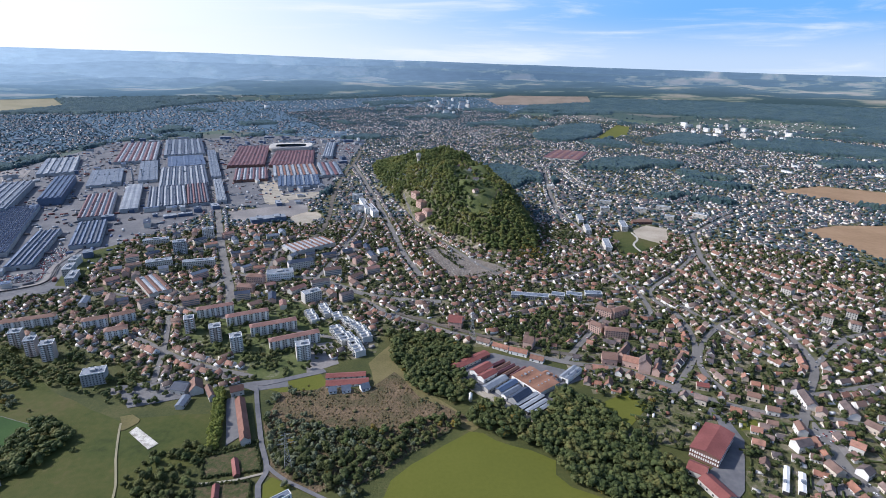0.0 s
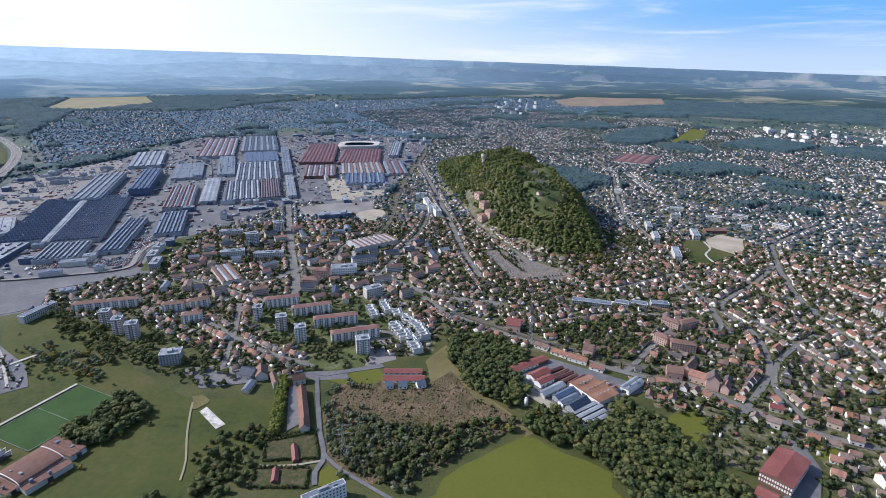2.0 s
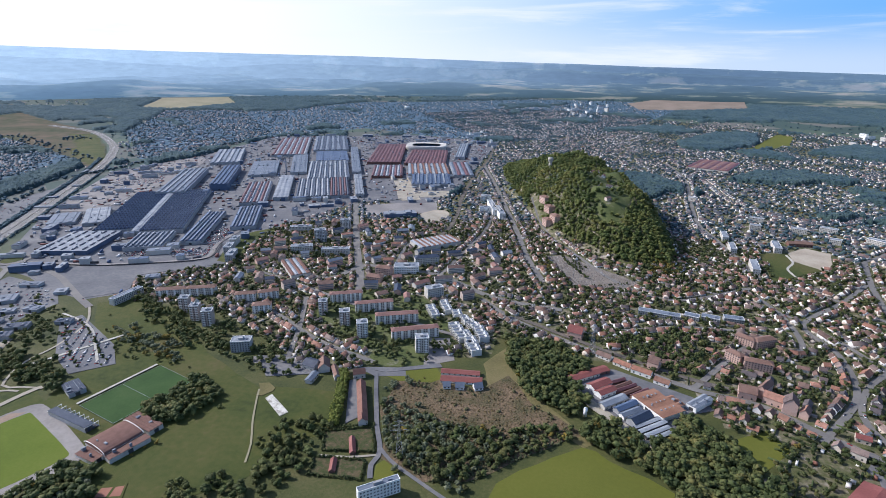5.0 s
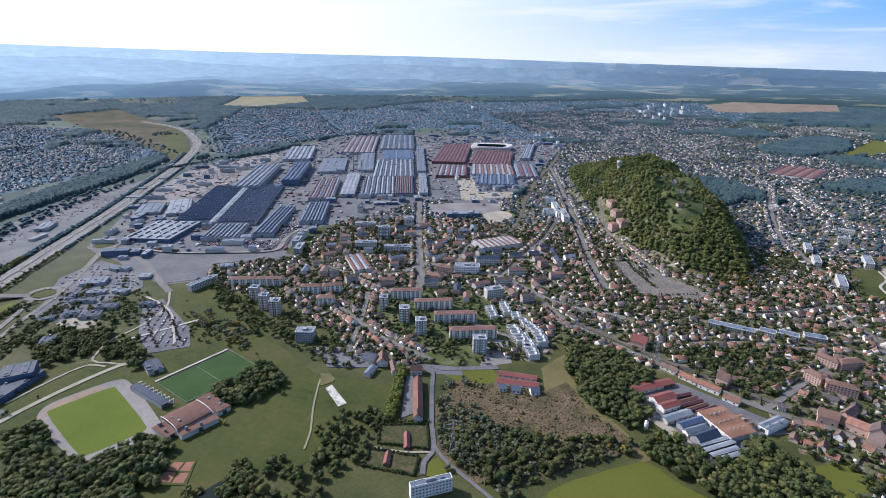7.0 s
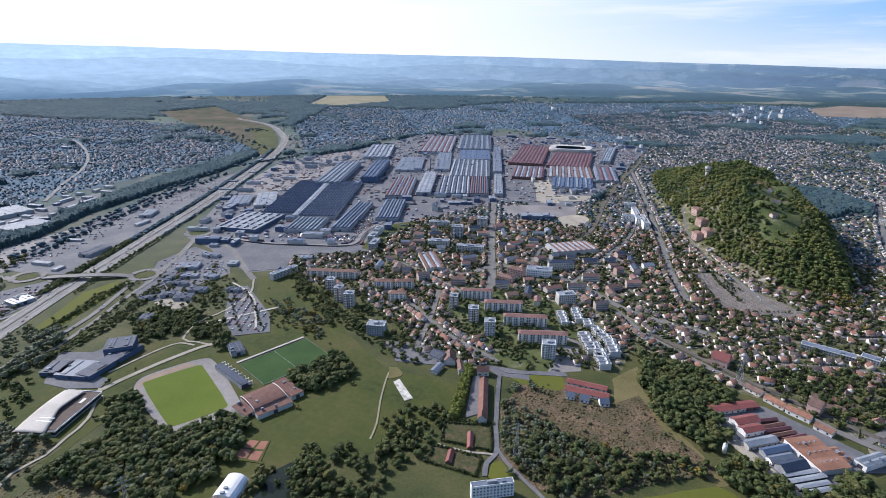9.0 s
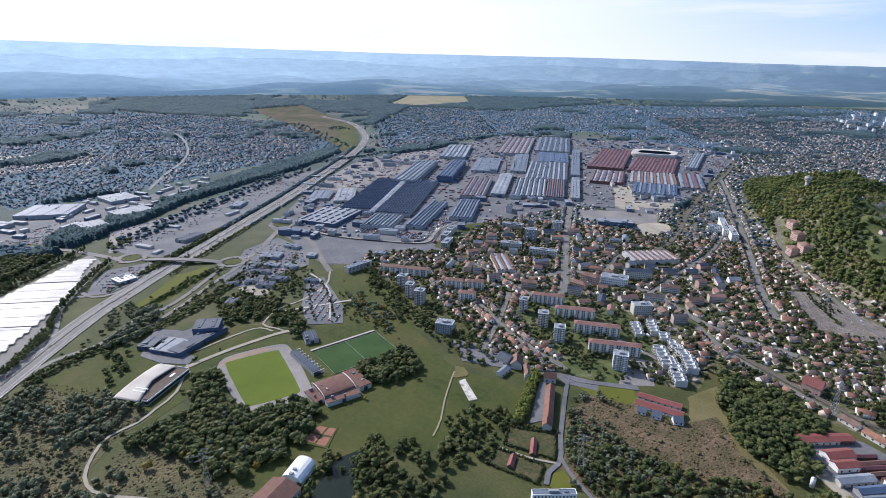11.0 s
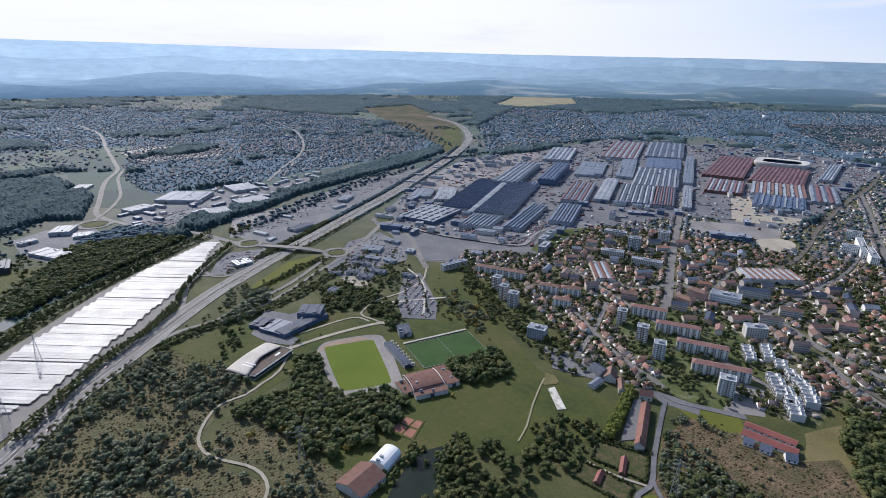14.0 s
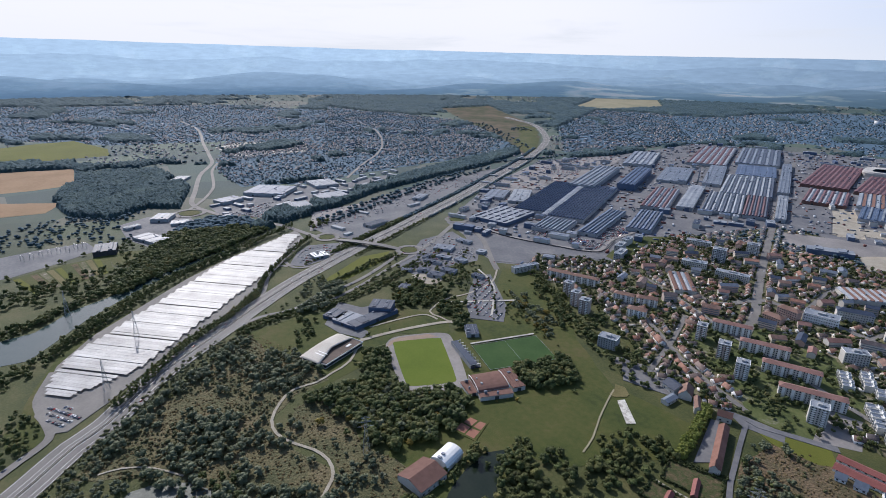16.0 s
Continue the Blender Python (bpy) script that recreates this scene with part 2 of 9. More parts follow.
# greyed tile colours with blue sheen imitate haze on far roofs
M_roof_far = material("hazed_tiles", [(0.6, 0.6, 0.6), (0.85, 0.85, 0.85), (1.1, 1.05, 1.0)], 0.2, 1.6, 0.7, spec=0.4, island=True, haze_sheen=0.07, glint=(0.4, 0.7, 1.0),
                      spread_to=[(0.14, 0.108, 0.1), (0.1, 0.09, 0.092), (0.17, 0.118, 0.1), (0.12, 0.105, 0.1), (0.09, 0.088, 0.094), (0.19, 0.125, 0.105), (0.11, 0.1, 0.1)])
M_glass = material("window_glass", [(0.03, 0.035, 0.045), (0.05, 0.055, 0.065)], 0.3, 1.0, 0.15, spec=0.5)
M_bush = material("scrub_leaves", [(0.09, 0.108, 0.05), (0.138, 0.146, 0.068), (0.195, 0.175, 0.088)], 0.05, 0.4, 0.75, spread=0.1, island=True, spec=0.35, leaf=0.3)
M_willow = material("willow_leaves", [(0.095, 0.122, 0.07), (0.152, 0.176, 0.1), (0.21, 0.215, 0.13)], 0.06, 0.4, 0.7, spread=0.1, island=True, spec=0.4, leaf=0.3)
M_leaf = material("foliage", [(0.04, 0.064, 0.022), (0.078, 0.104, 0.032), (0.12, 0.137, 0.044), (0.18, 0.158, 0.05)], 0.07, 0.4, 0.75, spread=0.1, island=True, spec=0.35, leaf=0.3)
M_yardleaf = material("garden_foliage", [(0.026, 0.044, 0.016), (0.05, 0.07, 0.022), (0.085, 0.1, 0.034), (0.15, 0.13, 0.042)], 0.06, 0.4, 0.75, spread=0.12, island=True, spec=0.3, leaf=0.25)
M_leaf_ob = material("tree_foliage", [(0.052, 0.07, 0.023), (0.088, 0.105, 0.032), (0.13, 0.135, 0.044)], 0.07, 0.4, 0.75, spread=0.3, spec=0.3, leaf=0.2)
M_hillwood = material("hill_foliage", [(0.045, 0.07, 0.02), (0.085, 0.115, 0.03), (0.145, 0.158, 0.042), (0.18, 0.16, 0.05)], 0.02, 0.12, 0.75, spread=0.12, island=True, spec=0.3, leaf=0.2)
# far trees and woods: haze put in as blue tones and sheen
M_farwood = material("hazed_foliage", [(0.034, 0.058, 0.056), (0.052, 0.08, 0.072), (0.078, 0.106, 0.086)], 0.01, 0.1, 0.8, spread=0.2, island=True, spec=0.4, haze_sheen=0.3, leaf=0.25, glint=(0.3, 0.6, 1.0))
M_canopy_far = material("hazed_wood_canopy", [(0.024, 0.046, 0.042), (0.038, 0.062, 0.054), (0.06, 0.086, 0.066)], 0.012, 0.12, 0.9, spec=0.2, haze_sheen=0.13, bump=0.8, bump_scale=0.12, glint=(0.3, 0.6, 1.0))
M_gold = material("turning_leaves", [(0.12, 0.1, 0.03), (0.19, 0.15, 0.035), (0.27, 0.2, 0.04)], 0.06, 0.4, 0.8, spread=0.15, island=True, spec=0.25, leaf=0.25)
M_plot = material("allotment_soil", [(0.036, 0.05, 0.016), (0.055, 0.066, 0.022), (0.085, 0.07, 0.036), (0.125, 0.095, 0.055)], 0.2, 0.8, 0.95, bump=0.4, bump_scale=0.6)
M_lime = material("lime_tree_leaves", [(0.1, 0.13, 0.026), (0.15, 0.18, 0.034), (0.2, 0.21, 0.045)], 0.1, 0.5, 0.75, spread=0.1, island=True, spec=0.3, leaf=0.3)
M_tuft = material("dry_tussocks", [(0.11, 0.095, 0.045), (0.175, 0.135, 0.068), (0.22, 0.17, 0.095)], 0.05, 0.5, 0.9, leaf=0.3, spread=0.3, island=True, spec=0.15)
M_stock = material("worn_pale_paving", [(0.17, 0.16, 0.155), (0.22, 0.205, 0.195), (0.28, 0.26, 0.245)], 0.02, 0.25, 0.8, spec=0.4)
M_bark = material("bark", [(0.06, 0.05, 0.04), (0.1, 0.085, 0.07)], 0.5, 3.0, 0.9)
M_redroof = material("red_sheet_roof", [(0.17, 0.058, 0.05), (0.215, 0.074, 0.064), (0.255, 0.098, 0.084)], 0.06, 0.6, 0.6)
M_terra = material("terracotta_roof", [(0.16, 0.095, 0.073), (0.2, 0.12, 0.093), (0.24, 0.15, 0.12)], 0.06, 0.6, 0.8)
M_maroon = material("maroon_sheet_roof", [(0.095, 0.044, 0.05), (0.13, 0.058, 0.064), (0.165, 0.08, 0.084)], 0.06, 0.6, 0.6)
M_orange = material("orange_sheet_roof", [(0.2, 0.1, 0.065), (0.25, 0.13, 0.085), (0.29, 0.16, 0.11)], 0.06, 0.6, 0.8)
M_greyroof = material("grey_roofing", [(0.1, 0.122, 0.16), (0.14, 0.168, 0.212), (0.195, 0.222, 0.268)], 0.05, 0.5, 0.55, spec=0.4)
M_paleroof = material("pale_roofing", [(0.16, 0.185, 0.22), (0.225, 0.25, 0.285), (0.33, 0.355, 0.38)], 0.05, 0.5, 0.62, spec=0.4)
M_darkroof = material("dark_roofing", [(0.022, 0.034, 0.064), (0.036, 0.052, 0.086), (0.058, 0.074, 0.11)], 0.05, 0.5, 0.6, spec=0.3)
M_blueroof = material("blue_grey_roofing", [(0.05, 0.08, 0.15), (0.075, 0.112, 0.185), (0.105, 0.142, 0.22)], 0.05, 0.5, 0.55, spec=0.35)
M_skylight = material("sawtooth_glazing", [(0.12, 0.14, 0.17), (0.2, 0.23, 0.26)], 0.1, 1.0, 0.3)
M_facade = material("pale_facade", [(0.43, 0.41, 0.375), (0.5, 0.48, 0.445), (0.56, 0.54, 0.5)], 0.1, 1.0, 0.85)
M_pink = material("pink_facade", [(0.46, 0.31, 0.26), (0.52, 0.36, 0.3), (0.57, 0.41, 0.35)], 0.1, 1.0, 0.85)
M_tower = material("tower_facade", [(0.36, 0.3, 0.26), (0.43, 0.36, 0.32), (0.5, 0.43, 0.38)], 0.1, 1.0, 0.85)
M_slabroof = material("dull_red_roof", [(0.19, 0.105, 0.09), (0.24, 0.135, 0.115), (0.28, 0.165, 0.14)], 0.06, 0.6, 0.8)
M_drygrass = material("dry_tall_grass", [(0.11, 0.1, 0.04), (0.15, 0.13, 0.055), (0.18, 0.15, 0.07)], 0.03, 0.4, 0.95, bump=0.4, bump_scale=0.8)
M_greywall = material("grey_facade", [(0.26, 0.27, 0.28), (0.33, 0.34, 0.35), (0.38, 0.39, 0.4)], 0.1, 1.0, 0.8)
M_canopy = material("white_canopy", [(0.27, 0.27, 0.27), (0.37, 0.37, 0.365), (0.48, 0.48, 0.47)], 0.03, 0.4, 0.52, spec=0.27, spread=0.16)
M_brick = material("brick", [(0.14, 0.078, 0.062), (0.19, 0.105, 0.085)], 0.2, 1.5, 0.9)
M_clay = material("red_clay_court", [(0.26, 0.12, 0.085), (0.33, 0.16, 0.115)], 0.1, 1.0, 0.95)
M_dark = material("dark_paint", [(0.04, 0.04, 0.045), (0.06, 0.06, 0.065)], 0.3, 2.0, 0.6)
M_steel = material("galvanised_steel", [(0.4, 0.41, 0.42), (0.5, 0.51, 0.52)], 0.3, 2.0, 0.45, metal=0.7)
M_carpaint = material("car_paint", [(0.95, 0.95, 0.95), W3], 0.3, 2.0, 0.25, spec=0.5,
                      spread_to=[(0.75, 0.75, 0.75), (0.05, 0.05, 0.055), (0.35, 0.36, 0.37), (0.8, 0.8, 0.8), (0.12, 0.14, 0.2), (0.4, 0.04, 0.03), (0.2, 0.2, 0.21)])
M_carpaint_i = material("parked_car_paint", [(0.95, 0.95, 0.95), W3], 0.3, 2.0, 0.25, spec=0.5, island=True,
                        spread_to=[(0.75, 0.75, 0.75), (0.05, 0.05, 0.055), (0.35, 0.36, 0.37), (0.8, 0.8, 0.8), (0.12, 0.14, 0.2), (0.4, 0.04, 0.03), (0.2, 0.2, 0.21)])
M_ridge = bpy.data.materials.new("hazy_distance")
M_ridge.use_nodes = True


# ---- helpers ----
RIM, REACH = 2600.0, 2150.0      # the land is level to RIM and then climbs to the hills that close the valley
HILL_A, HILL_B = Vector((158, 845)), Vector((-150, 1800))


def smooth(v, a, b):
    k = np.clip((np.asarray(v, float) - a) / (b - a), 0, 1)
    return k * k * (3 - 2 * k)


def hill(x, y):
    x, y = np.asarray(x, float), np.asarray(y, float)
    ax = np.array(HILL_B - HILL_A)
    length = np.hypot(*ax)
    ax = ax / length
    s = ((x - HILL_A[0]) * ax[0] + (y - HILL_A[1]) * ax[1]) / length
    c = (x - HILL_A[0]) * ax[1] - (y - HILL_A[1]) * ax[0]
    half = 65 + 85 * smooth(s, 0, 0.35)
    top = 96 * smooth(s, -0.01, 0.4) * (1 - 0.7 * smooth(s, 0.62, 1.0)) * (1 - smooth(s, 0.92, 1.15))
    rough = 1 + 0.07 * np.sin(x * 0.031 + y * 0.017) + 0.06 * np.sin(y * 0.041 - x * 0.022 + 1.3) + 0.04 * np.sin(x * 0.083 + 0.6) * np.sin(y * 0.071)
    west, east = 1 - smooth(-c / half, 0.1, 1.0), 1 - smooth(c / half, 0.42, 0.98)
    return top * rough * np.where(c > 0, east, west)


def stretched(r):
    """How far off the land at radius r stands for: past RIM the climbing slopes hold the country behind."""
    k = np.clip((np.asarray(r, float) - RIM) / REACH, 0, 0.9997)
    return np.where(r > RIM, RIM - REACH * np.log(1 - k), r)


FOLDS = [(math.cos(t), math.sin(t), 2 * math.pi / w, 1.7 * n) for n, (t, w) in enumerate(((0.35, 3900), (1.25, 3100), (2.2, 2500), (2.8, 1900), (0.8, 1500), (1.8, 1150), (0.1, 860), (2.5, 640)))]


def relief(x, y):
    """The wooded hills that fold the land past the towns."""
    x, y = np.asarray(x, float), np.asarray(y, float)
    r = np.hypot(x, y)
    far = stretched(r)
    u, v = x * far / np.maximum(r, 1), y * far / np.maximum(r, 1)
    n = sum(np.sin((u * c + v * s) * k + p) / (1 + 0.35 * i) for i, (c, s, k, p) in enumerate(FOLDS))
    left = np.degrees(np.arctan2(-x, y))
    tall = 75 + 85 * smooth(left, -5, 45)
    return tall * np.clip(0.42 + 0.22 * n, 0, 1.2) * smooth(far, 5700, 8200)


def height(x, y):
    """The ground's height."""
    x, y = np.asarray(x, float), np.asarray(y, float)
    r = np.hypot(x, y)
    far = stretched(r)
    z = np.where(r > RIM, 330 + (relief(x, y) - 330) * r / np.maximum(far, 1), 0.0)
    return z + hill(x, y)


def ground_z(x, y):
    return float(height(x, y))


def part(name, bm, mat, parent=None, label="", smooth_faces=False):
    me = bpy.data.meshes.new(name)
    bm.to_mesh(me)
    bm.free()
    return part_of(name, me, mat, parent, label, smooth_faces)


def part_of(name, me, mat, parent=None, label="", smooth_faces=False):
    if not me.materials:
        for m in mat if isinstance(mat, (list, tuple)) else [mat]:
            me.materials.append(m)
        if smooth_faces:
            me.polygons.foreach_set("use_smooth", [True] * len(me.polygons))
    ob = new(name, me)
    ob.parent = parent
    if label:
        tagged(ob, label)
    return ob


def thing(name, x, y, yaw, label, category, group="", kind="", z=None):
    ob = new(name)
    ob.matrix_world = pose(x, y, ground_z(x, y) if z is None else z, 0, 0, yaw)
    return tagged(ob, label, category, group, kind)


def box(bm, x0, y0, z0, x1, y1, z1, bevel=0.0):
    v = [bm.verts.new(p) for p in ((x0, y0, z0), (x1, y0, z0), (x1, y1, z0), (x0, y1, z0), (x0, y0, z1), (x1, y0, z1), (x1, y1, z1), (x0, y1, z1))]
    fs = [bm.faces.new([v[i] for i in q]) for q in ((3, 2, 1, 0), (4, 5, 6, 7), (0, 1, 5, 4), (1, 2, 6, 5), (2, 3, 7, 6), (3, 0, 4, 7))]
    if bevel:
        bmesh.ops.bevel(bm, geom=list({e for q in fs for e in q.edges}), offset=bevel, segments=1, affect="EDGES")
    return fs


def boxed(*dims, bevel=0.0):
    bm = bmesh.new()
    box(bm, *dims, bevel=bevel)
    return bm


def prism(profile, y0, y1):
    """A profile of (x, z), drawn out along y."""
    bm = bmesh.new()
    a = [bm.verts.new((x, y0, z)) for x, z in profile]
    b = [bm.verts.new((x, y1, z)) for x, z in profile]
    k = len(profile)
    bm.faces.new(a)
    bm.faces.new(b[::-1])
    for i in range(k):
        bm.faces.new((a[i], b[i], b[(i + 1) % k], a[(i + 1) % k]))
    bmesh.ops.recalc_face_normals(bm, faces=bm.faces)
    return bm


def inside(x, y, poly):
    """Which points lie in a polygon."""
    x, y = np.asarray(x, float), np.asarray(y, float)
    hit = np.zeros(x.shape, bool)
    for (ax, ay), (bx, by) in zip(poly, poly[1:] + poly[:1]):
        hit ^= ((ay > y) != (by > y)) & (x < (bx - ax) * (y - ay) / (by - ay + 1e-9) + ax)
    return hit


def curve(points, step=12.0):
    """A smooth line through the points, as an array, one point every step metres."""
    p = np.array(points, float)
    p = np.vstack([2 * p[0] - p[1], p, 2 * p[-1] - p[-2]])
    out = []
    for i in range(1, len(p) - 2):
        k = max(2, int(np.hypot(*(p[i + 1] - p[i])) / step))
        t = np.linspace(0, 1, k, endpoint=False)[:, None]
        a, b, c, d = p[i - 1:i + 3]
        out.append(0.5 * (2 * b + (c - a) * t + (2 * a - 5 * b + 4 * c - d) * t**2 + (3 * b - a - 3 * c + d) * t**3))
    return np.vstack(out + [p[-2:-1]])


STREETS = []    # lines on which cars stand
LAYER = [0]     # every sheet lies a little over the one before


def layer():
    LAYER[0] += 1
    return 0.006 * LAYER[0]


ROADS = []      # (line, half width), to keep houses and trees off them


def ribbon(name, points, width, mat, lift=0.3, kind="structure", label="", category="", off=0.0, keep=True, thick=0.25, step=12.0, raised=None):
    line = curve(points, step)
    d = np.gradient(line, axis=0)
    n = np.stack([-d[:, 1], d[:, 0]], 1) / np.hypot(d[:, 0], d[:, 1])[:, None]
    mid = line + n * off
    if keep:
        ROADS.append((mid, width / 2))
        if mat is M_asphalt and 5 < width < 14:
            STREETS.append((mid, width / 2))
    lift = lift + layer()
    bm = bmesh.new()
    rows = []
    for k, (q, m) in enumerate(zip(mid, n)):
        z = ground_z(*q) + lift + (raised(k / (len(mid) - 1)) if raised else 0)
        a, b = q + m * width / 2, q - m * width / 2
        rows.append([bm.verts.new((*a, z - thick)), bm.verts.new((*a, z)), bm.verts.new((*b, z)), bm.verts.new((*b, z - thick))])
    for u, v in zip(rows, rows[1:]):
        for i in range(3):
            bm.faces.new((u[i], v[i], v[i + 1], u[i + 1]))
    bmesh.ops.recalc_face_normals(bm, faces=bm.faces)
    ob = part(name, bm, mat)
    return tagged(ob, label or name.replace("_", " "), category or name.split("_")[-1], kind=kind)


def patch(name, poly, mat, lift=0.1, ragged=0.0, label="", category="ground", kind="structure", rounded=0):
    """A sheet over the ground; ragged: how far its border wanders; rounded: how often its corners are cut."""
    lift = lift + layer() * 0.5
    for _ in range(rounded):
        poly = [q for a, b in zip(poly, poly[1:] + poly[:1]) for q in ((a[0] * 0.75 + b[0] * 0.25, a[1] * 0.75 + b[1] * 0.25), (a[0] * 0.25 + b[0] * 0.75, a[1] * 0.25 + b[1] * 0.75))]
    pts = []
    for k, (a, b) in enumerate(zip(poly, poly[1:] + poly[:1])):
        a, b = Vector(a), Vector(b)
        cut = max(1, int((b - a).length / 15)) if ragged else max(1, int((b - a).length / 60))
        for i in range(cut):
            q = a.lerp(b, i / cut)
            if ragged:
                w = noise.noise_vector((q.x * 0.03, q.y * 0.03, len(name)))
                q = q + Vector((w.x, w.y)) * ragged
            pts.append(q)
    bm = bmesh.new()
    top = [bm.verts.new((q.x, q.y, ground_z(q.x, q.y) + lift)) for q in pts]
    low = [bm.verts.new((q.x, q.y, ground_z(q.x, q.y) - 0.05)) for q in pts]
    for tri in tessellate_polygon([[Vector((q.x, q.y, 0)) for q in pts]]):
        a, b, c = (pts[k] for k in tri)
        turned = (b.x - a.x) * (c.y - a.y) - (b.y - a.y) * (c.x - a.x)
        bm.faces.new([top[k] for k in (tri if turned > 0 else tri[::-1])])
    for i in range(len(pts)):
        j = (i + 1) % len(pts)
        bm.faces.new((top[i], low[i], low[j], top[j]))
    ob = part(name, bm, mat)
    return tagged(ob, label or name.replace("_", " "), category, kind=kind)


def sheet(name, poly, mat, lift, label, step=20.0):
    """A wide cover that follows the ground, cut into cells."""
    p = np.array(poly)
    lift = lift + layer() * 0.5
    xs, ys = np.arange(p[:, 0].min(), p[:, 0].max() + step, step), np.arange(p[:, 1].min(), p[:, 1].max() + step, step)
    gx, gy = np.meshgrid(xs, ys, indexing="ij")
    v = np.stack([gx.ravel(), gy.ravel(), (height(gx, gy) + lift).ravel()], 1)
    i, j = np.meshgrid(np.arange(len(xs) - 1), np.arange(len(ys) - 1), indexing="ij")
    mx, my = xs[i] + step / 2, ys[j] + step / 2
    keep = inside(mx, my, poly) & (np.hypot(mx, my) < 4240)
    a = (i * len(ys) + j)[keep]
    b, c, d = a + len(ys), a + len(ys) + 1, a + 1
    f = np.vstack([np.stack([a, b, c], 1), np.stack([a, c, d], 1)])
    used, f = np.unique(f, return_inverse=True)
    me = mesh_from(name, v[used], f.reshape(-1, 3), [mat])
    return tagged(new(name, me), label, "ground", kind="structure")


def mesh_from(name, verts, faces, mats, index=None, smooth_faces=False):
    """A mesh from arrays: verts (n, 3), triangles (m, 3)."""
    me = bpy.data.meshes.new(name)
    me.vertices.add(len(verts))
    me.vertices.foreach_set("co", np.ascontiguousarray(verts, np.float32).ravel())
    me.loops.add(faces.size)
    me.loops.foreach_set("vertex_index", np.ascontiguousarray(faces, np.int32).ravel())
    me.polygons.add(len(faces))
    me.polygons.foreach_set("loop_start", np.arange(0, faces.size, 3, dtype=np.int32))
    for m in mats:
        me.materials.append(m)
    if index is not None:
        me.polygons.foreach_set("material_index", np.ascontiguousarray(index, np.int32))
    if smooth_faces:
        me.polygons.foreach_set("use_smooth", np.ones(len(faces), bool))
    me.update(calc_edges=True)
    return me


def proto(bm):
    """A bmesh as arrays of verts, triangles and material indices."""
    bmesh.ops.triangulate(bm, faces=bm.faces)
    bm.verts.index_update()
    v = np.array([q.co[:] for q in bm.verts])
    f = np.array([[q.index for q in t.verts] for t in bm.faces])
    m = np.array([t.material_index for t in bm.faces])
    bm.free()
    return v, f, m


def spread_out(protos, which, place, yaw, size):
    """Copies of the prototypes at places (n, 3), turned and sized (n, 3), joined into arrays."""
    vs, fs, ms, base = [], [], [], 0
    for k, (v, f, m) in enumerate(protos):
        sel = np.nonzero(which == k)[0]
        if not len(sel):
            continue
        c, s = np.cos(yaw[sel])[:, None], np.sin(yaw[sel])[:, None]
        q = v[None] * size[sel][:, None, :]
        out = np.stack([q[..., 0] * c - q[..., 1] * s, q[..., 0] * s + q[..., 1] * c, q[..., 2]], -1) + place[sel][:, None, :]
        vs.append(out.reshape(-1, 3))
        fs.append((f[None] + (np.arange(len(sel)) * len(v))[:, None, None] + base).reshape(-1, 3))
        ms.append(np.tile(m, len(sel)))
        base += len(sel) * len(v)
    return np.vstack(vs), np.vstack(fs), np.concatenate(ms)


def stuff(name, arrays, mats, label, category, smooth_faces=False):
    ob = new(name, mesh_from(name, arrays[0], arrays[1], mats, arrays[2], smooth_faces))
    return tagged(ob, label, category, kind="stuff")


rng = np.random.default_rng(7)
TAKEN = []      # placed buildings: x, y, radius
RECTS = []      # their footprints: x, y, turn, half length, half width

# ---- the land ----
def land():
    turns = 720
    rings = np.concatenate([np.linspace(30, 780, 20), np.arange(800, 1900, 16), np.linspace(1920, 4300, 60)])
    a = np.linspace(0, 2 * math.pi, turns, endpoint=False)
    x, y = rings[:, None] * np.cos(a), rings[:, None] * np.sin(a)
    z = height(x, y)
    v = np.vstack([np.stack([x.ravel(), y.ravel(), z.ravel()], 1), [[0, 0, 0]]])
    i, j = np.meshgrid(np.arange(len(rings) - 1), np.arange(turns), indexing="ij")
    p, q = i * turns + j, i * turns + (j + 1) % turns
    f = np.vstack([np.stack([p, q + turns, q], -1).reshape(-1, 3)[:, ::-1], np.stack([p, p + turns, q + turns], -1).reshape(-1, 3)[:, ::-1],
                   np.stack([np.full(turns, len(v) - 1), np.arange(turns), (np.arange(turns) + 1) % turns], 1)])
    f[:len(f) - turns] = f[:len(f) - turns, ::-1]
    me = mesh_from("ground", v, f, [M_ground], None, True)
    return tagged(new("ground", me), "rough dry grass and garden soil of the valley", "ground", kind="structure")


def crest(a):
    """How high the skyline stands over eye level, in metres, by the bearing left of +y in degrees."""
    base = 38 + 1.28 * np.clip(a, -60, 110) - 0.45 * np.clip(a - 70, 0, 300)
    return np.clip(base, -22, 150)


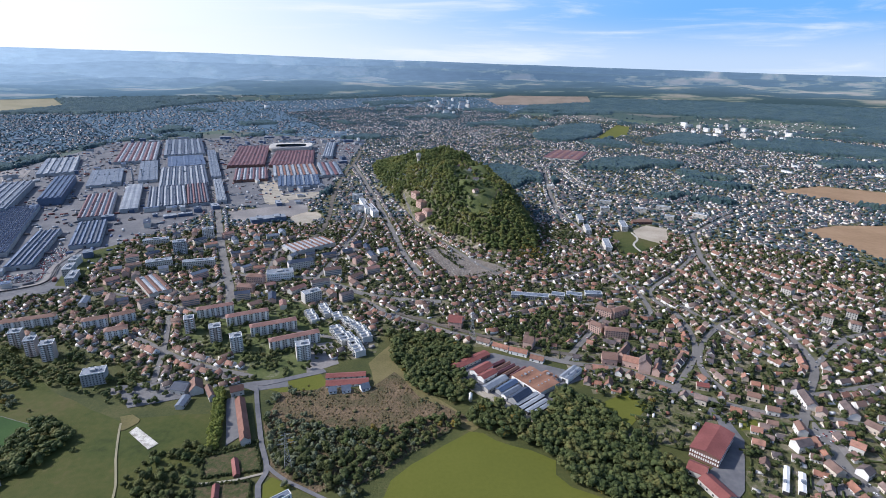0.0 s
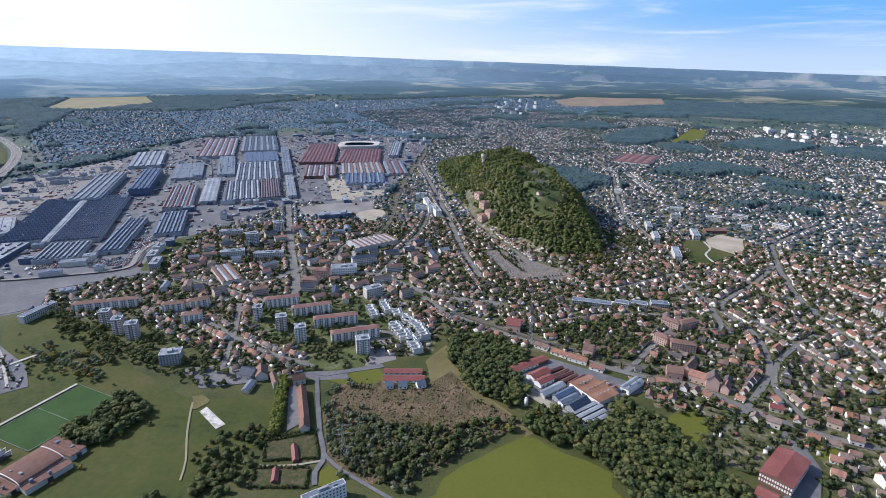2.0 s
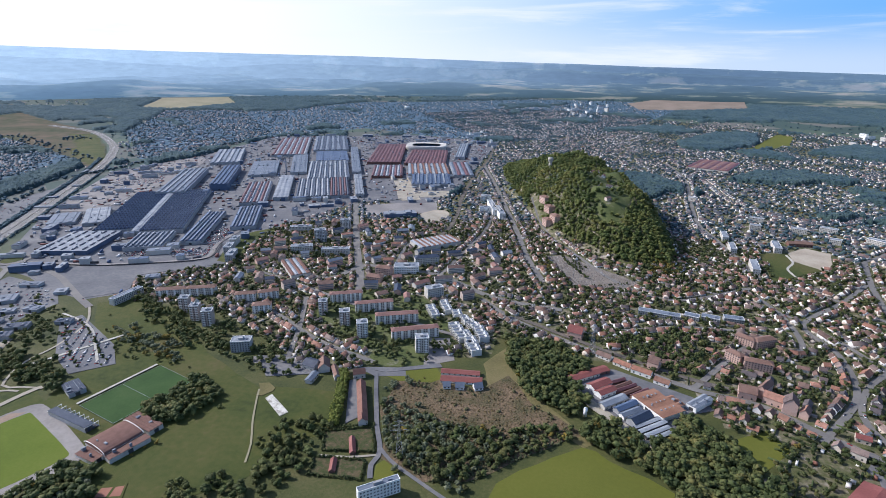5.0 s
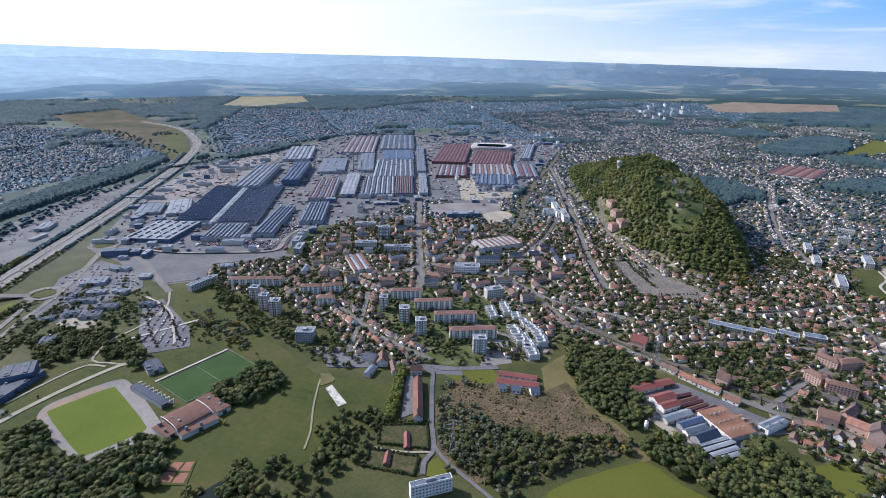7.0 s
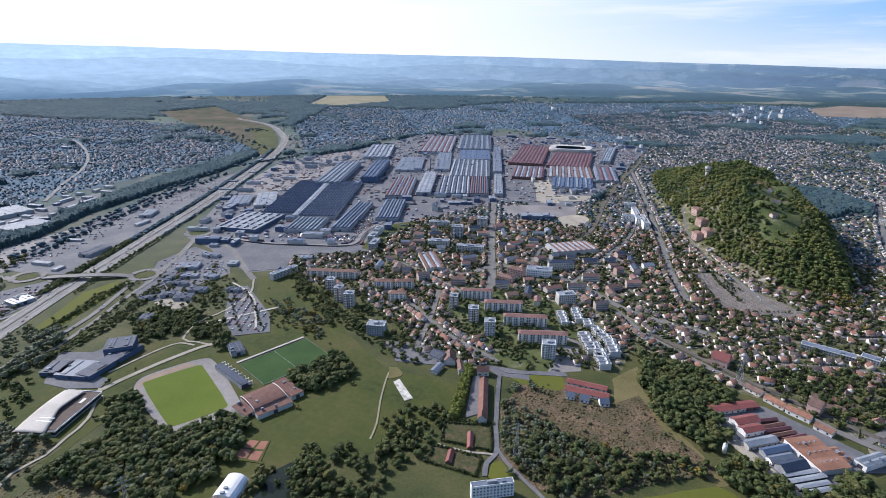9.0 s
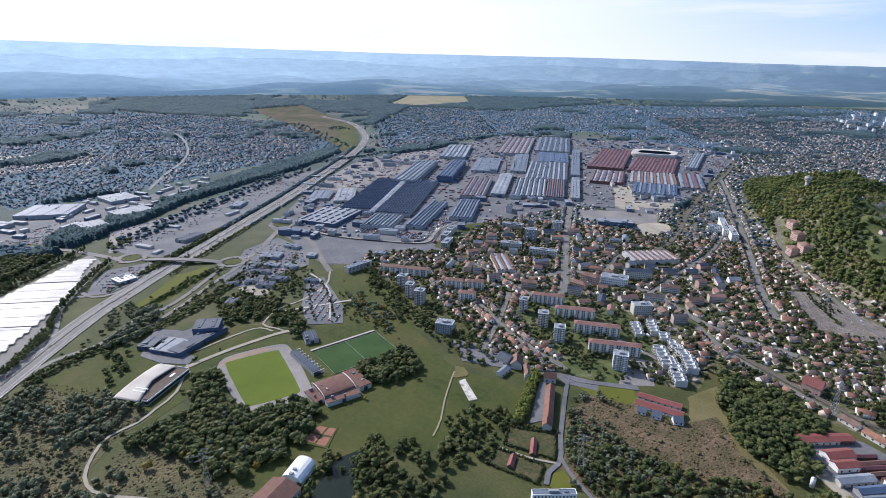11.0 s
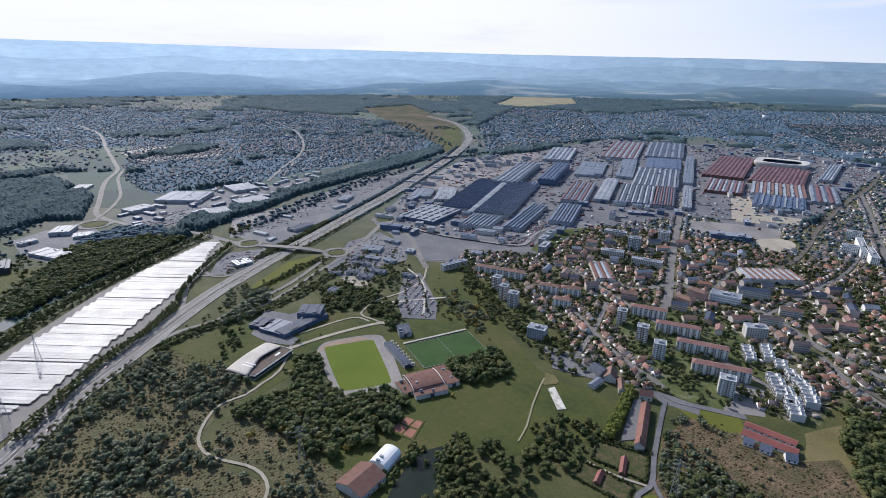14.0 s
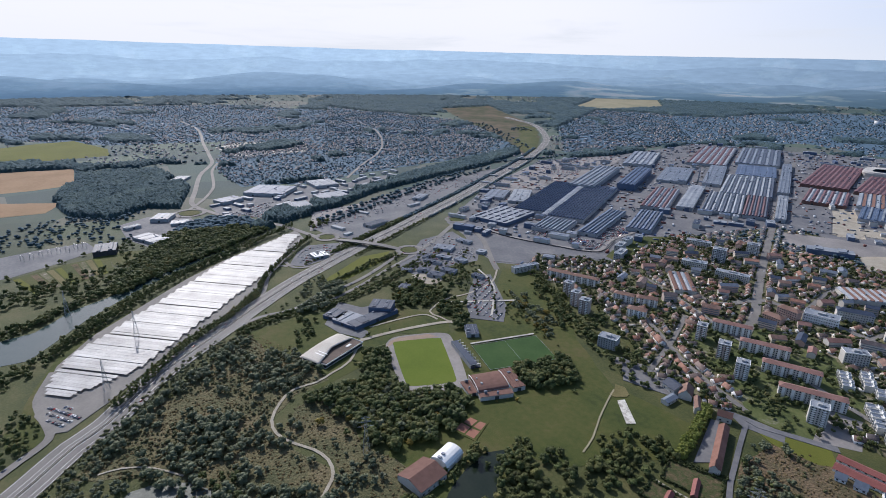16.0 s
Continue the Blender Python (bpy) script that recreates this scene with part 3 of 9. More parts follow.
def distance_hills():
    """The folded hill country past the towns, and two ridges on the skyline behind it."""
    turns = 1400
    a = np.linspace(0, 2 * math.pi, turns, endpoint=False)
    rings = np.linspace(4296, 4692, 76)
    x, y = rings[:, None] * np.cos(a), rings[:, None] * np.sin(a)
    v = list(np.stack([x.ravel(), y.ravel(), (height(x, y) - 0.4).ravel()], 1))
    i, j = np.meshgrid(np.arange(len(rings) - 1), np.arange(turns), indexing="ij")
    p, q = i * turns + j, i * turns + (j + 1) % turns
    f = [np.stack([p, p + turns, q + turns], -1).reshape(-1, 3), np.stack([p, q + turns, q], -1).reshape(-1, 3)]
    foot = float(-330 * 4690 / stretched(4690.0))
    for n, (r, k, swing) in enumerate(((4705, 0.66, 0.2), (4765, 1.0, 0.03))):
        base = len(v)
        for side, down in ((0, 1.0), (5, 0.55), (9, 0.2), (12, 0.0), (24, 1.0)):
            for t in a:
                c, s = math.cos(t), math.sin(t)
                left = math.degrees(math.atan2(-c, s))
                top = (float(crest(left)) - 50 + 34 * float(smooth(left, -35, 25))) * 4690 / 4790
                w = noise.fractal((c * 4 + n * 7, s * 4, n * 3.0), 1.0, 2.0, 4)
                rise = foot + (top - foot) * (k + swing * w) + 0.5 * noise.noise((c * 110, s * 110, n))
                low = foot - 20 if n == 0 else foot + (top - foot) * (k - 0.5)
                v.append(((r + side) * c, (r + side) * s, 330 + (rise + (low - rise) * down) * (r + side) / 4690))
        i, j = np.meshgrid(np.arange(4), np.arange(turns), indexing="ij")
        p, q = base + i * turns + j, base + i * turns + (j + 1) % turns
        f += [np.stack([p, p + turns, q + turns], -1).reshape(-1, 3), np.stack([p, q + turns, q], -1).reshape(-1, 3)]
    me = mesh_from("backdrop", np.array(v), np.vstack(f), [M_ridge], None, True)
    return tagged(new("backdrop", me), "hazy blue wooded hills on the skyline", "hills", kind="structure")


def haze_material():
    n, l = M_ridge.node_tree.nodes, M_ridge.node_tree.links
    b = n["Principled BSDF"]
    b.inputs["Roughness"].default_value = 1.0
    b.inputs["Specular IOR Level"].default_value = 0.0
    geo = n.new("ShaderNodeNewGeometry")
    sep = n.new("ShaderNodeSeparateXYZ")
    l.new(geo.outputs["Position"], sep.inputs[0])
    flat = n.new("ShaderNodeVectorMath")
    flat.operation = "MULTIPLY"
    flat.inputs[1].default_value = (1, 1, 0)
    l.new(geo.outputs["Position"], flat.inputs[0])
    far = n.new("ShaderNodeVectorMath")
    far.operation = "LENGTH"
    l.new(flat.outputs[0], far.inputs[0])
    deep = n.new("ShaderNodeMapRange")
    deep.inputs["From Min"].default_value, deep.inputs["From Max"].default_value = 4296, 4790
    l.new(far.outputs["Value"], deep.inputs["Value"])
    side = n.new("ShaderNodeMapRange")
    side.inputs["From Min"].default_value, side.inputs["From Max"].default_value = 600, -4300
    l.new(sep.outputs["X"], side.inputs["Value"])

    def sums(kind, one, two):
        q = n.new("ShaderNodeMath")
        q.operation = kind
        for k, v in enumerate((one, two)):
            if isinstance(v, float):
                q.inputs[k].default_value = v
            else:
                l.new(v, q.inputs[k])
        return q.outputs[0]
    part_way = sums("MINIMUM", sums("DIVIDE", sums("SUBTRACT", far.outputs["Value"], RIM), REACH), 0.985)
    away = sums("SUBTRACT", RIM, sums("MULTIPLY", sums("LOGARITHM", sums("SUBTRACT", 1.0, part_way), math.e), REACH))
    plan = n.new("ShaderNodeVectorMath")
    plan.operation = "SCALE"
    l.new(geo.outputs["Position"], plan.inputs[0])
    l.new(sums("DIVIDE", away, far.outputs["Value"]), plan.inputs["Scale"])
    tex = n.new("ShaderNodeTexNoise")
    tex.inputs["Scale"].default_value = 0.0013
    tex.inputs["Detail"].default_value = 6
    tex.inputs["Roughness"].default_value = 0.6
    l.new(plan.outputs[0], tex.inputs["Vector"])
    ramp = n.new("ShaderNodeValToRGB")
    e = ramp.color_ramp.elements
    e.new(0.5)
    e.new(0.5)
    for k, (pos, c) in enumerate(((0.0, (0.012, 0.022, 0.02)), (0.53, (0.03, 0.045, 0.036)), (0.565, (0.1, 0.115, 0.075)), (0.64, (0.22, 0.19, 0.14)))):
        e[k].position, e[k].color = pos, (*c, 1)
    l.new(tex.outputs["Fac"], ramp.inputs["Fac"])
    l.new(ramp.outputs["Color"], b.inputs["Base Color"])
    # haze painted as emission: paler with distance and towards the sunny side
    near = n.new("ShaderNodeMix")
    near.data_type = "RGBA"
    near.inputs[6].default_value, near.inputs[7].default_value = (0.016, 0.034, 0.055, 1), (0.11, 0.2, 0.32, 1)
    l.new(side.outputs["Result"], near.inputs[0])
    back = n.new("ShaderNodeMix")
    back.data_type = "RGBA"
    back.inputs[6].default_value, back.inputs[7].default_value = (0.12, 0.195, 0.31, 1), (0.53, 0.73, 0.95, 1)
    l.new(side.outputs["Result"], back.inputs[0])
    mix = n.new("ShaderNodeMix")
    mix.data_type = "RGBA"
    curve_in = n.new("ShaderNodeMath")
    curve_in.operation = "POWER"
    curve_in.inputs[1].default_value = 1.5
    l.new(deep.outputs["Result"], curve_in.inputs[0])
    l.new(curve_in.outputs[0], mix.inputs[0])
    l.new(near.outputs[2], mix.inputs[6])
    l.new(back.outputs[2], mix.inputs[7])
    fold = n.new("ShaderNodeMapping")
    fold.inputs["Scale"].default_value = (1, 1, 5)
    l.new(geo.outputs["Position"], fold.inputs["Vector"])
    bands = n.new("ShaderNodeTexNoise")
    bands.inputs["Scale"].default_value = 0.011
    bands.inputs["Detail"].default_value = 6
    bands.inputs["Roughness"].default_value = 0.62
    l.new(fold.outputs["Vector"], bands.inputs["Vector"])
    tone = n.new("ShaderNodeMapRange")
    tone.inputs["From Min"].default_value, tone.inputs["From Max"].default_value = 0.3, 0.72
    tone.inputs["To Min"].default_value, tone.inputs["To Max"].default_value = 0.9, 1.1
    l.new(bands.outputs["Fac"], tone.inputs["Value"])
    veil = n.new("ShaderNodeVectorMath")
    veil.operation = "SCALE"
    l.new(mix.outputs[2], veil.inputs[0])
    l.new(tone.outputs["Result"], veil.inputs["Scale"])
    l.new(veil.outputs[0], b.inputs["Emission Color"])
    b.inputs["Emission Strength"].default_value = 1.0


haze_material()
land()
distance_hills()

# ---- plan of the land ----
TOWN = [(-550, 590), (-449, 575), (-354, 528), (-288, 485), (-229, 486), (-196, 514), (-146, 545), (-89, 559), (-68, 623), (13, 602), (144, 544), (166, 483), (198, 469), (184, 412), (222, 397), (253, 442), (293, 430), (246, 333), (297, 262), (928, 497), (2196, 1860), (1976, 2423),
        (1280, 2989), (-26, 3799), (-563, 3740), (-1007, 3415), (-348, 2413), (-316, 1433), (-347, 1218), (-518, 1245), (-601, 954), (-569, 745), (-682, 639), (-641, 571)]
WEST = [(-1531, 334), (-1455, 534), (-1518, 668), (-1617, 1247), (-2020, 1726), (-2465, 1933), (-3098, 1694), (-3861, 831), (-4035, -367), (-3190, -599), (-2552, 95), (-2470, 513), (-1821, 334)]
FAR = [(-1406, 2264), (-1116, 2712), (-348, 2413), (184, 2969), (694, 4113), (-111, 4336), (-1551, 3746), (-2067, 3045)]
NORTH_WEST = [(-2051, 785), (-1482, 1138), (-1675, 1566), (-2199, 1883), (-2988, 1701), (-3536, 1416)]
VALLEY = [(-1500, 1560), (-1890, 1950), (-2150, 2200), (-2500, 2900), (-2100, 3100), (-1500, 2420), (-1400, 2260)]
WORKS = [(-935, 633), (-838, 611), (-763, 578), (-682, 563), (-638, 602), (-671, 656), (-569, 745), (-601, 954), (-518, 1245), (-347, 1218), (-316, 1433), (-348, 2413), (-753, 2539), (-1383, 2279), (-1350, 1667), (-1414, 1368), (-1163, 918)]
CEMETERY = [(-43, 934), (-10, 951), (94, 865), (116, 844), (89, 813), (15, 804)]
SOIL_EAST = [(761, 1095), (866, 1132), (1085, 1140), (919, 890), (801, 909), (783, 1012)]
SOIL_EAST_BACK = [(929, 1477), (1101, 1544), (1269, 1445), (1120, 1261), (1039, 1341)]
SOIL_NORTH = [(310, 4158), (494, 4292), (1082, 4204), (1056, 4009), (693, 3915), (373, 3917)]
ESTATE = [(-345, 680), (-283, 713), (-208, 705), (-151, 636), (-132, 577), (-150, 516), (-202, 505), (-239, 541), (-292, 571), (-337, 610)]
LOT_GREY = [(-622, 1499), (-555, 1540), (-435, 1267), (-507, 1217)]
LOT_SAND = [(-542, 1529), (-494, 1539), (-439, 1414), (-382, 1286), (-424, 1261)]
LOT_STRIP = [(-500, 1195), (-411, 1242), (-332, 1264), (-307, 1173), (-388, 1136), (-462, 1114)]
LOT_OVAL = [(-349, 1148), (-320, 1199), (-288, 1201), (-270, 1153), (-286, 1093), (-318, 1093)]
STUBBLE_NORTH_WEST = [(-2688, 2884), (-2812, 3237), (-2477, 3499), (-2310, 3332), (-2477, 2961)]
GRASS_NORTH = [(668, 2470), (960, 3057), (1018, 2992), (903, 2679)]
MEADOW = [(-372, 191), (-379, 288), (-379, 318), (-329, 377), (-306, 421), (-303, 436), (-218, 446), (-198, 392), (-234, 350), (-249, 301), (-278, 282), (-265, 216), (-268, 191), (-305, 155)]
MEADOW_TOP = [(-651, 559), (-618, 587), (-518, 571), (-409, 479), (-306, 431), (-315, 362), (-379, 288), (-443, 279), (-517, 309), (-506, 354), (-521, 421)]
BRIGHT = [(-42, 359), (-25, 379), (16, 413), (29, 423), (41, 419), (52, 408), (82, 396), (102, 384), (99, 367), (108, 353), (134, 340), (150, 300), (-73, 297), (-61, 328), (-45, 340)]
SCRUB_EAST = [(-172, 439), (-169, 487), (-136, 498), (-79, 489), (-52, 522), (-24, 480), (27, 443), (-11, 417), (-71, 393), (-117, 415), (-152, 391)]
SCRUB_WEST = [(-464, -56), (-529, -5), (-568, 42), (-646, 133), (-573, 168), (-493, 179), (-482, 137), (-458, 106), (-411, 102), (-359, 130), (-319, 113), (-358, 33), (-434, -9)]
WOOD_NEAR = [(-465, 137), (-476, 165), (-442, 229), (-403, 283), (-366, 282), (-341, 240), (-350, 197), (-352, 180), (-379, 166), (-417, 137)]
WOOD_PITCH = [(-494, 220), (-532, 245), (-514, 260), (-434, 231), (-454, 201)]
WOOD_MID = [(-403, 366), (-405, 399), (-383, 434), (-346, 419), (-338, 403), (-348, 354), (-376, 350)]
WOOD_EAST = [(-71, 615), (6, 602), (36, 561), (12, 530), (36, 491), (11, 461), (-25, 490), (-61, 546)]
WOOD_SOUTH = [(34, 471), (85, 453), (124, 493), (161, 463), (181, 420), (206, 376), (210, 332), (207, 282), (152, 295), (133, 343), (105, 361), (103, 388), (83, 402), (43, 422), (27, 434)]
WOOD_BAND = [(-148, 363), (-152, 391), (-117, 419), (-70, 424), (11, 447), (27, 438), (-39, 379), (-65, 352), (-101, 345), (-132, 357)]
THICKET = [(-176, 438), (-138, 431), (-92, 426), (-44, 416), (-5, 435), (-5, 411), (-53, 372), (-65, 339), (-89, 342), (-129, 372), (-145, 375)]
GLADES = [[(-419, 78), (-410, 102), (-372, 125), (-352, 124), (-344, 108), (-366, 73), (-389, 67)], [(-475, 123), (-476, 146), (-394, 174), (-350, 160), (-357, 132), (-390, 132), (-428, 111)],
          [(-543, 40), (-532, 71), (-495, 80), (-492, 52), (-525, 34)], [(-625, 129), (-669, 195), (-627, 200), (-570, 166), (-587, 123)],
          [(-179, 458), (-153, 475), (-129, 474), (-57, 481), (-6, 461), (-5, 445), (-44, 423), (-93, 430), (-139, 435), (-168, 444)]]
WOOD_LOW = [(-324, 223), (-314, 253), (-269, 309), (-243, 310), (-237, 346), (-217, 351), (-213, 296), (-198, 242), (-256, 209), (-270, 244)]
WOOD_BANK = [(-861, 6), (-939, 73), (-1003, 186), (-1084, 294), (-1132, 296), (-1246, 240), (-1197, 149), (-1105, 85), (-928, 0)]
WOOD_WEST = [(-1567, -93), (-1938, -44), (-1910, 182), (-1595, 228), (-1351, 162), (-1391, 95), (-1324, 23), (-1400, -59)]
WOOD_NORTH = [(431, 2691), (675, 3053), (881, 3057), (790, 2673), (568, 2425), (420, 2450)]
WOOD_FAR = [(893, 2487), (1198, 2786), (1346, 2510), (1092, 2294)]
RIVER_WOOD = [(-1088, 244), (-1214, 331), (-1266, 466), (-1353, 616), (-1429, 790), (-1544, 1069), (-1647, 1355), (-1757, 1606), (-1619, 1510), (-1429, 1124), (-1346, 850), (-1272, 636), (-1160, 459), (-1124, 364), (-1078, 288)]
TRADE = [(-1329, 221), (-1395, 308), (-1455, 474), (-1405, 566), (-1461, 737), (-1447, 818), (-1372, 625), (-1302, 481), (-1236, 338), (-1210, 231)]
RIVER_LOTS = [(-1056, 364), (-1188, 563), (-1320, 833), (-1371, 1125), (-1586, 1479), (-1492, 1433), (-1231, 1008), (-1101, 721), (-995, 513), (-918, 414), (-975, 378)]
WOOD_RIDGE = [(1302, 2474), (1650, 2580), (1855, 2265), (2025, 2057), (1834, 1851), (1647, 1997), (1397, 2165), (1242, 2305)]
WOOD_TOP = [(1009, 3897), (1327, 4167), (1751, 4178), (1770, 3871), (1309, 3611), (1025, 3658)]
WOOD_MIDDLE = [(441, 1770), (566, 1953), (731, 2013), (783, 1874), (620, 1741)]
SCRUB_SOUTH = [(-460, 172), (-419, 166), (-373, 168), (-340, 179), (-304, 192), (-278, 176), (-304, 106), (-345, 116), (-351, 131), (-373, 135), (-406, 111), (-435, 110), (-463, 130)]
PARK = [(-630, 158), (-662, 198), (-624, 326), (-550, 375), (-494, 345), (-545, 292), (-498, 237), (-479, 160), (-543, 144)]
SCHOOL = [(328, 912), (340, 1000), (345, 1062), (396, 1080), (442, 1120), (480, 1092), (455, 1020), (424, 985), (369, 938)]
OPEN = [SCHOOL, ESTATE, LOT_GREY, LOT_SAND, LOT_STRIP, LOT_OVAL, WORKS, CEMETERY, SOIL_EAST, SOIL_EAST_BACK, SOIL_NORTH, STUBBLE_NORTH_WEST, GRASS_NORTH, MEADOW, BRIGHT, SCRUB_EAST, SCRUB_WEST]

sheet("town_ground", TOWN, M_town, 0.06, "garden soil, lawns and yards between the houses", 16.0)
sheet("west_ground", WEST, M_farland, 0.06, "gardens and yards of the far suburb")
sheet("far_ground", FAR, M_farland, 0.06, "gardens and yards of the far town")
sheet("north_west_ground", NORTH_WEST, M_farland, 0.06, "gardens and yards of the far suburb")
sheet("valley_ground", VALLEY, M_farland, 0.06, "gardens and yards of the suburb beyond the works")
patch("works_ground", WORKS, M_lot, 0.10, 0, "grey worn asphalt of the factory yards", "yard")
patch("estate_lawn", ESTATE, M_estate, 0.13, 3, "lawns and worn paths between the apartment slabs", "lawn")
patch("estate_parking", [(-167, 584), (-137, 591), (-119, 540), (-151, 518)], M_stock, 0.24, 0, "pale car park below the apartment tower", "car park")
patch("school_yard", [(-352, 486), (-318, 500), (-292, 498), (-284, 481), (-317, 473), (-344, 474)], M_stock, 0.24, 0, "pale paved school yard", "yard")
patch("barn_road_yard", [(-224, 496), (-204, 502), (-170, 509), (-164, 493), (-198, 484)], M_lot, 0.24, 0, "grey yard beside the barn road", "yard")
patch("grey_lot", LOT_GREY, M_lot, 0.3, 0, "empty grey asphalt lot beside the halls", "yard")
patch("sandy_lot", LOT_SAND, M_sand, 0.31, 2, "bare sandy ground between the halls", "yard")
patch("strip_lot", LOT_STRIP, M_stock, 0.32, 0, "pale paved strip below the factory", "yard")
patch("oval_lot", LOT_OVAL, M_sand, 0.33, 1, "bare sandy clearing by the siding", "yard", rounded=2)
patch("ploughed_field", SOIL_EAST, M_soil, 0.12, 0, "bare brown ploughed field", "field")
patch("ploughed_field_far", SOIL_EAST_BACK, M_soil, 0.12, 0, "bare brown ploughed field", "field")
patch("ploughed_field_north", SOIL_NORTH, M_farsoil, 0.5, 0, "bare reddish ploughed field", "field")
patch("stubble_field", STUBBLE_NORTH_WEST, M_stubble, 0.5, 0, "pale yellow stubble field", "field")
patch("north_meadow", GRASS_NORTH, M_field, 0.15, 0, "green meadow between woods", "field")
patch("meadow", MEADOW, M_meadow, 0.10, 3, "mown green park meadow", "meadow")
patch("meadow_upper", MEADOW_TOP, M_meadow, 0.12, 3, "mown green park meadow with young trees", "meadow")
patch("park_lawn", PARK, M_meadow, 0.11, 3, "green park lawn", "lawn")
patch("dry_strip", [(-83, 543), (-64, 583), (-50, 534), (-10, 480), (38, 430), (28, 421), (-24, 462), (-56, 496), (-72, 487)], M_drygrass, 0.11, 4, "strip of tall dry grass", "meadow")
patch("orchard_lawn", [(163, 467), (200, 492), (214, 466), (180, 428), (162, 438)], M_field, 0.12, 2, "green orchard lawn", "lawn")
patch("village_lawn", [(294, 452), (312, 449), (307, 430), (288, 428)], M_field, 0.12, 1, "green village lawn", "lawn")
patch("barn_meadow", [(-184, 487), (-143, 530), (-123, 499), (-133, 488), (-168, 482)], M_field, 0.12, 1, "green lawn", "lawn")
patch("bright_field", BRIGHT, M_field, 0.12, 3, "bright yellow-green crop field", "field")
patch("scrub_east", SCRUB_EAST, M_scrub, 0.10, 6, "dry brown scrub meadow", "scrub")
patch("scrub_south", SCRUB_SOUTH, M_rough, 0.09, 6, "dry brown and green scrub below the wood", "scrub")
patch("thicket_ground", WOOD_BAND, M_scrub, 0.095, 6, "dry thicket ground below the scrub", "scrub")
patch("scrub_west", SCRUB_WEST, M_rough, 0.10, 6, "dry brown and green scrub by the motorway", "scrub")
patch("trade_ground", TRADE, M_lot, 0.13, 0, "grey yards of the trading estate", "yard")
patch("river_lots", RIVER_LOTS, M_lot, 0.125, 0, "grey strip of vehicle lots beside the motorway", "yard")
RIVER_STRIP = [(-1161, 412), (-1181, 539), (-1225, 725), (-1335, 1041), (-1270, 1016), (-1168, 759), (-1088, 577), (-1022, 438), (-1026, 355)]
WEST_SOIL = [(-2095, -310), (-2042, -43), (-1773, -43), (-1746, -133), (-1741, -269)]
WEST_SOIL_B = [(-1656, -260), (-1554, -70), (-1465, -101), (-1474, -239)]
WEST_GREEN = [(-2617, -369), (-2733, -171), (-2769, -37), (-2462, 71), (-2278, 70), (-2261, -90), (-2253, -328)]
SUBSTATION = [(-1141, -201), (-1168, -110), (-1174, -28), (-1113, -14), (-1069, -75), (-1034, -134), (-1020, -188)]
WEST_PLOTS = [(-1025, -133), (-1057, -67), (-1075, 0), (-981, 7), (-957, -37), (-935, -101)]
WEST_LAWN = [(-1082, 0), (-1071, 64), (-1036, 63), (-1004, 29), (-1013, 5)]
WEST_BANK = [(-639, -89), (-721, -65), (-749, -30), (-802, 16), (-773, 17), (-720, -25), (-673, -60), (-618, -74), (-558, -82), (-562, -103)]
WEST_LOW = [(-582, -87), (-565, -80), (-542, -75), (-528, -85), (-532, -105), (-566, -110)]
BEND_FIELD = [(-3117, 2059), (-3045, 2410), (-2322, 2149), (-1867, 1796), (-1598, 1520), (-1500, 1370), (-1669, 1480), (-2076, 1690), (-2496, 1850)]
OPEN += [BEND_FIELD, TRADE, RIVER_LOTS, RIVER_STRIP, WEST_SOIL, WEST_SOIL_B, WEST_GREEN, SUBSTATION, WEST_PLOTS]
patch("river_strip_lots", RIVER_STRIP, M_stock, 0.12, 0, "long grey strip of lorry parks and yards", "yard")
patch("west_soil", WEST_SOIL, M_soil, 0.12, 2, "bare brown field", "field")
patch("west_soil_lower", WEST_SOIL_B, M_soil, 0.12, 2, "bare brown field", "field")
patch("west_green", WEST_GREEN, M_field, 0.12, 2, "broad green meadow", "field")
patch("substation_yard", SUBSTATION, M_lot, 0.12, 0, "grey gravel yard of a substation", "yard")
patch("west_plots", WEST_PLOTS, M_meadow, 0.12, 2, "green garden plots", "field")
for i in range(12):
    (ax, ay), (bx, by), (cx, cy), (dx, dy) = (-1019, -132), (-938, -101), (-981, 6), (-1072, -1)
    u, v = i / 12 + 0.006, (i + 1) / 12 - 0.012
    patch("garden_plot", [(ax + (dx - ax) * u, ay + (dy - ay) * u), (bx + (cx - bx) * u, by + (cy - by) * u), (bx + (cx - bx) * v, by + (cy - by) * v), (ax + (dx - ax) * v, ay + (dy - ay) * v)],
          (M_field, M_scrub, M_drygrass, M_meadow, M_town)[(i * 3) % 5], 0.2, 0, "narrow vegetable and grass plot", "garden plot")
patch("west_lawn", WEST_LAWN, M_meadow, 0.12, 0, "green lawn", "lawn")
patch("river_bank", WEST_BANK, M_meadow, 0.12, 2, "green grassy river bank", "bank")
patch("bank_lower", WEST_LOW, M_meadow, 0.13, 2, "green grassy bank", "bank")
patch("slip_lawn", [(-764, 284), (-829, 379), (-829, 436), (-790, 404), (-749, 321), (-735, 286)], M_field, 0.14, 0, "green grass between the slip roads", "lawn")
patch("verge", [(-646, 133), (-658, 205), (-581, 207), (-551, 174), (-591, 139)], M_meadow, 0.14, 3, "green meadow beside the motorway", "meadow")
patch("gate_lot", [(-856, 256), (-910, 288), (-939, 320), (-924, 376), (-892, 366), (-850, 318), (-836, 277)], M_lot, 0.16, 0, "grey lorry lot inside the loop road", "yard")
patch("estate_lot", [(-856, 520), (-870, 604), (-754, 588), (-703, 543), (-708, 492), (-695, 416), (-760, 410), (-786, 448)], M_lot, 0.16, 0, "grey yards of the small trading estate", "yard")
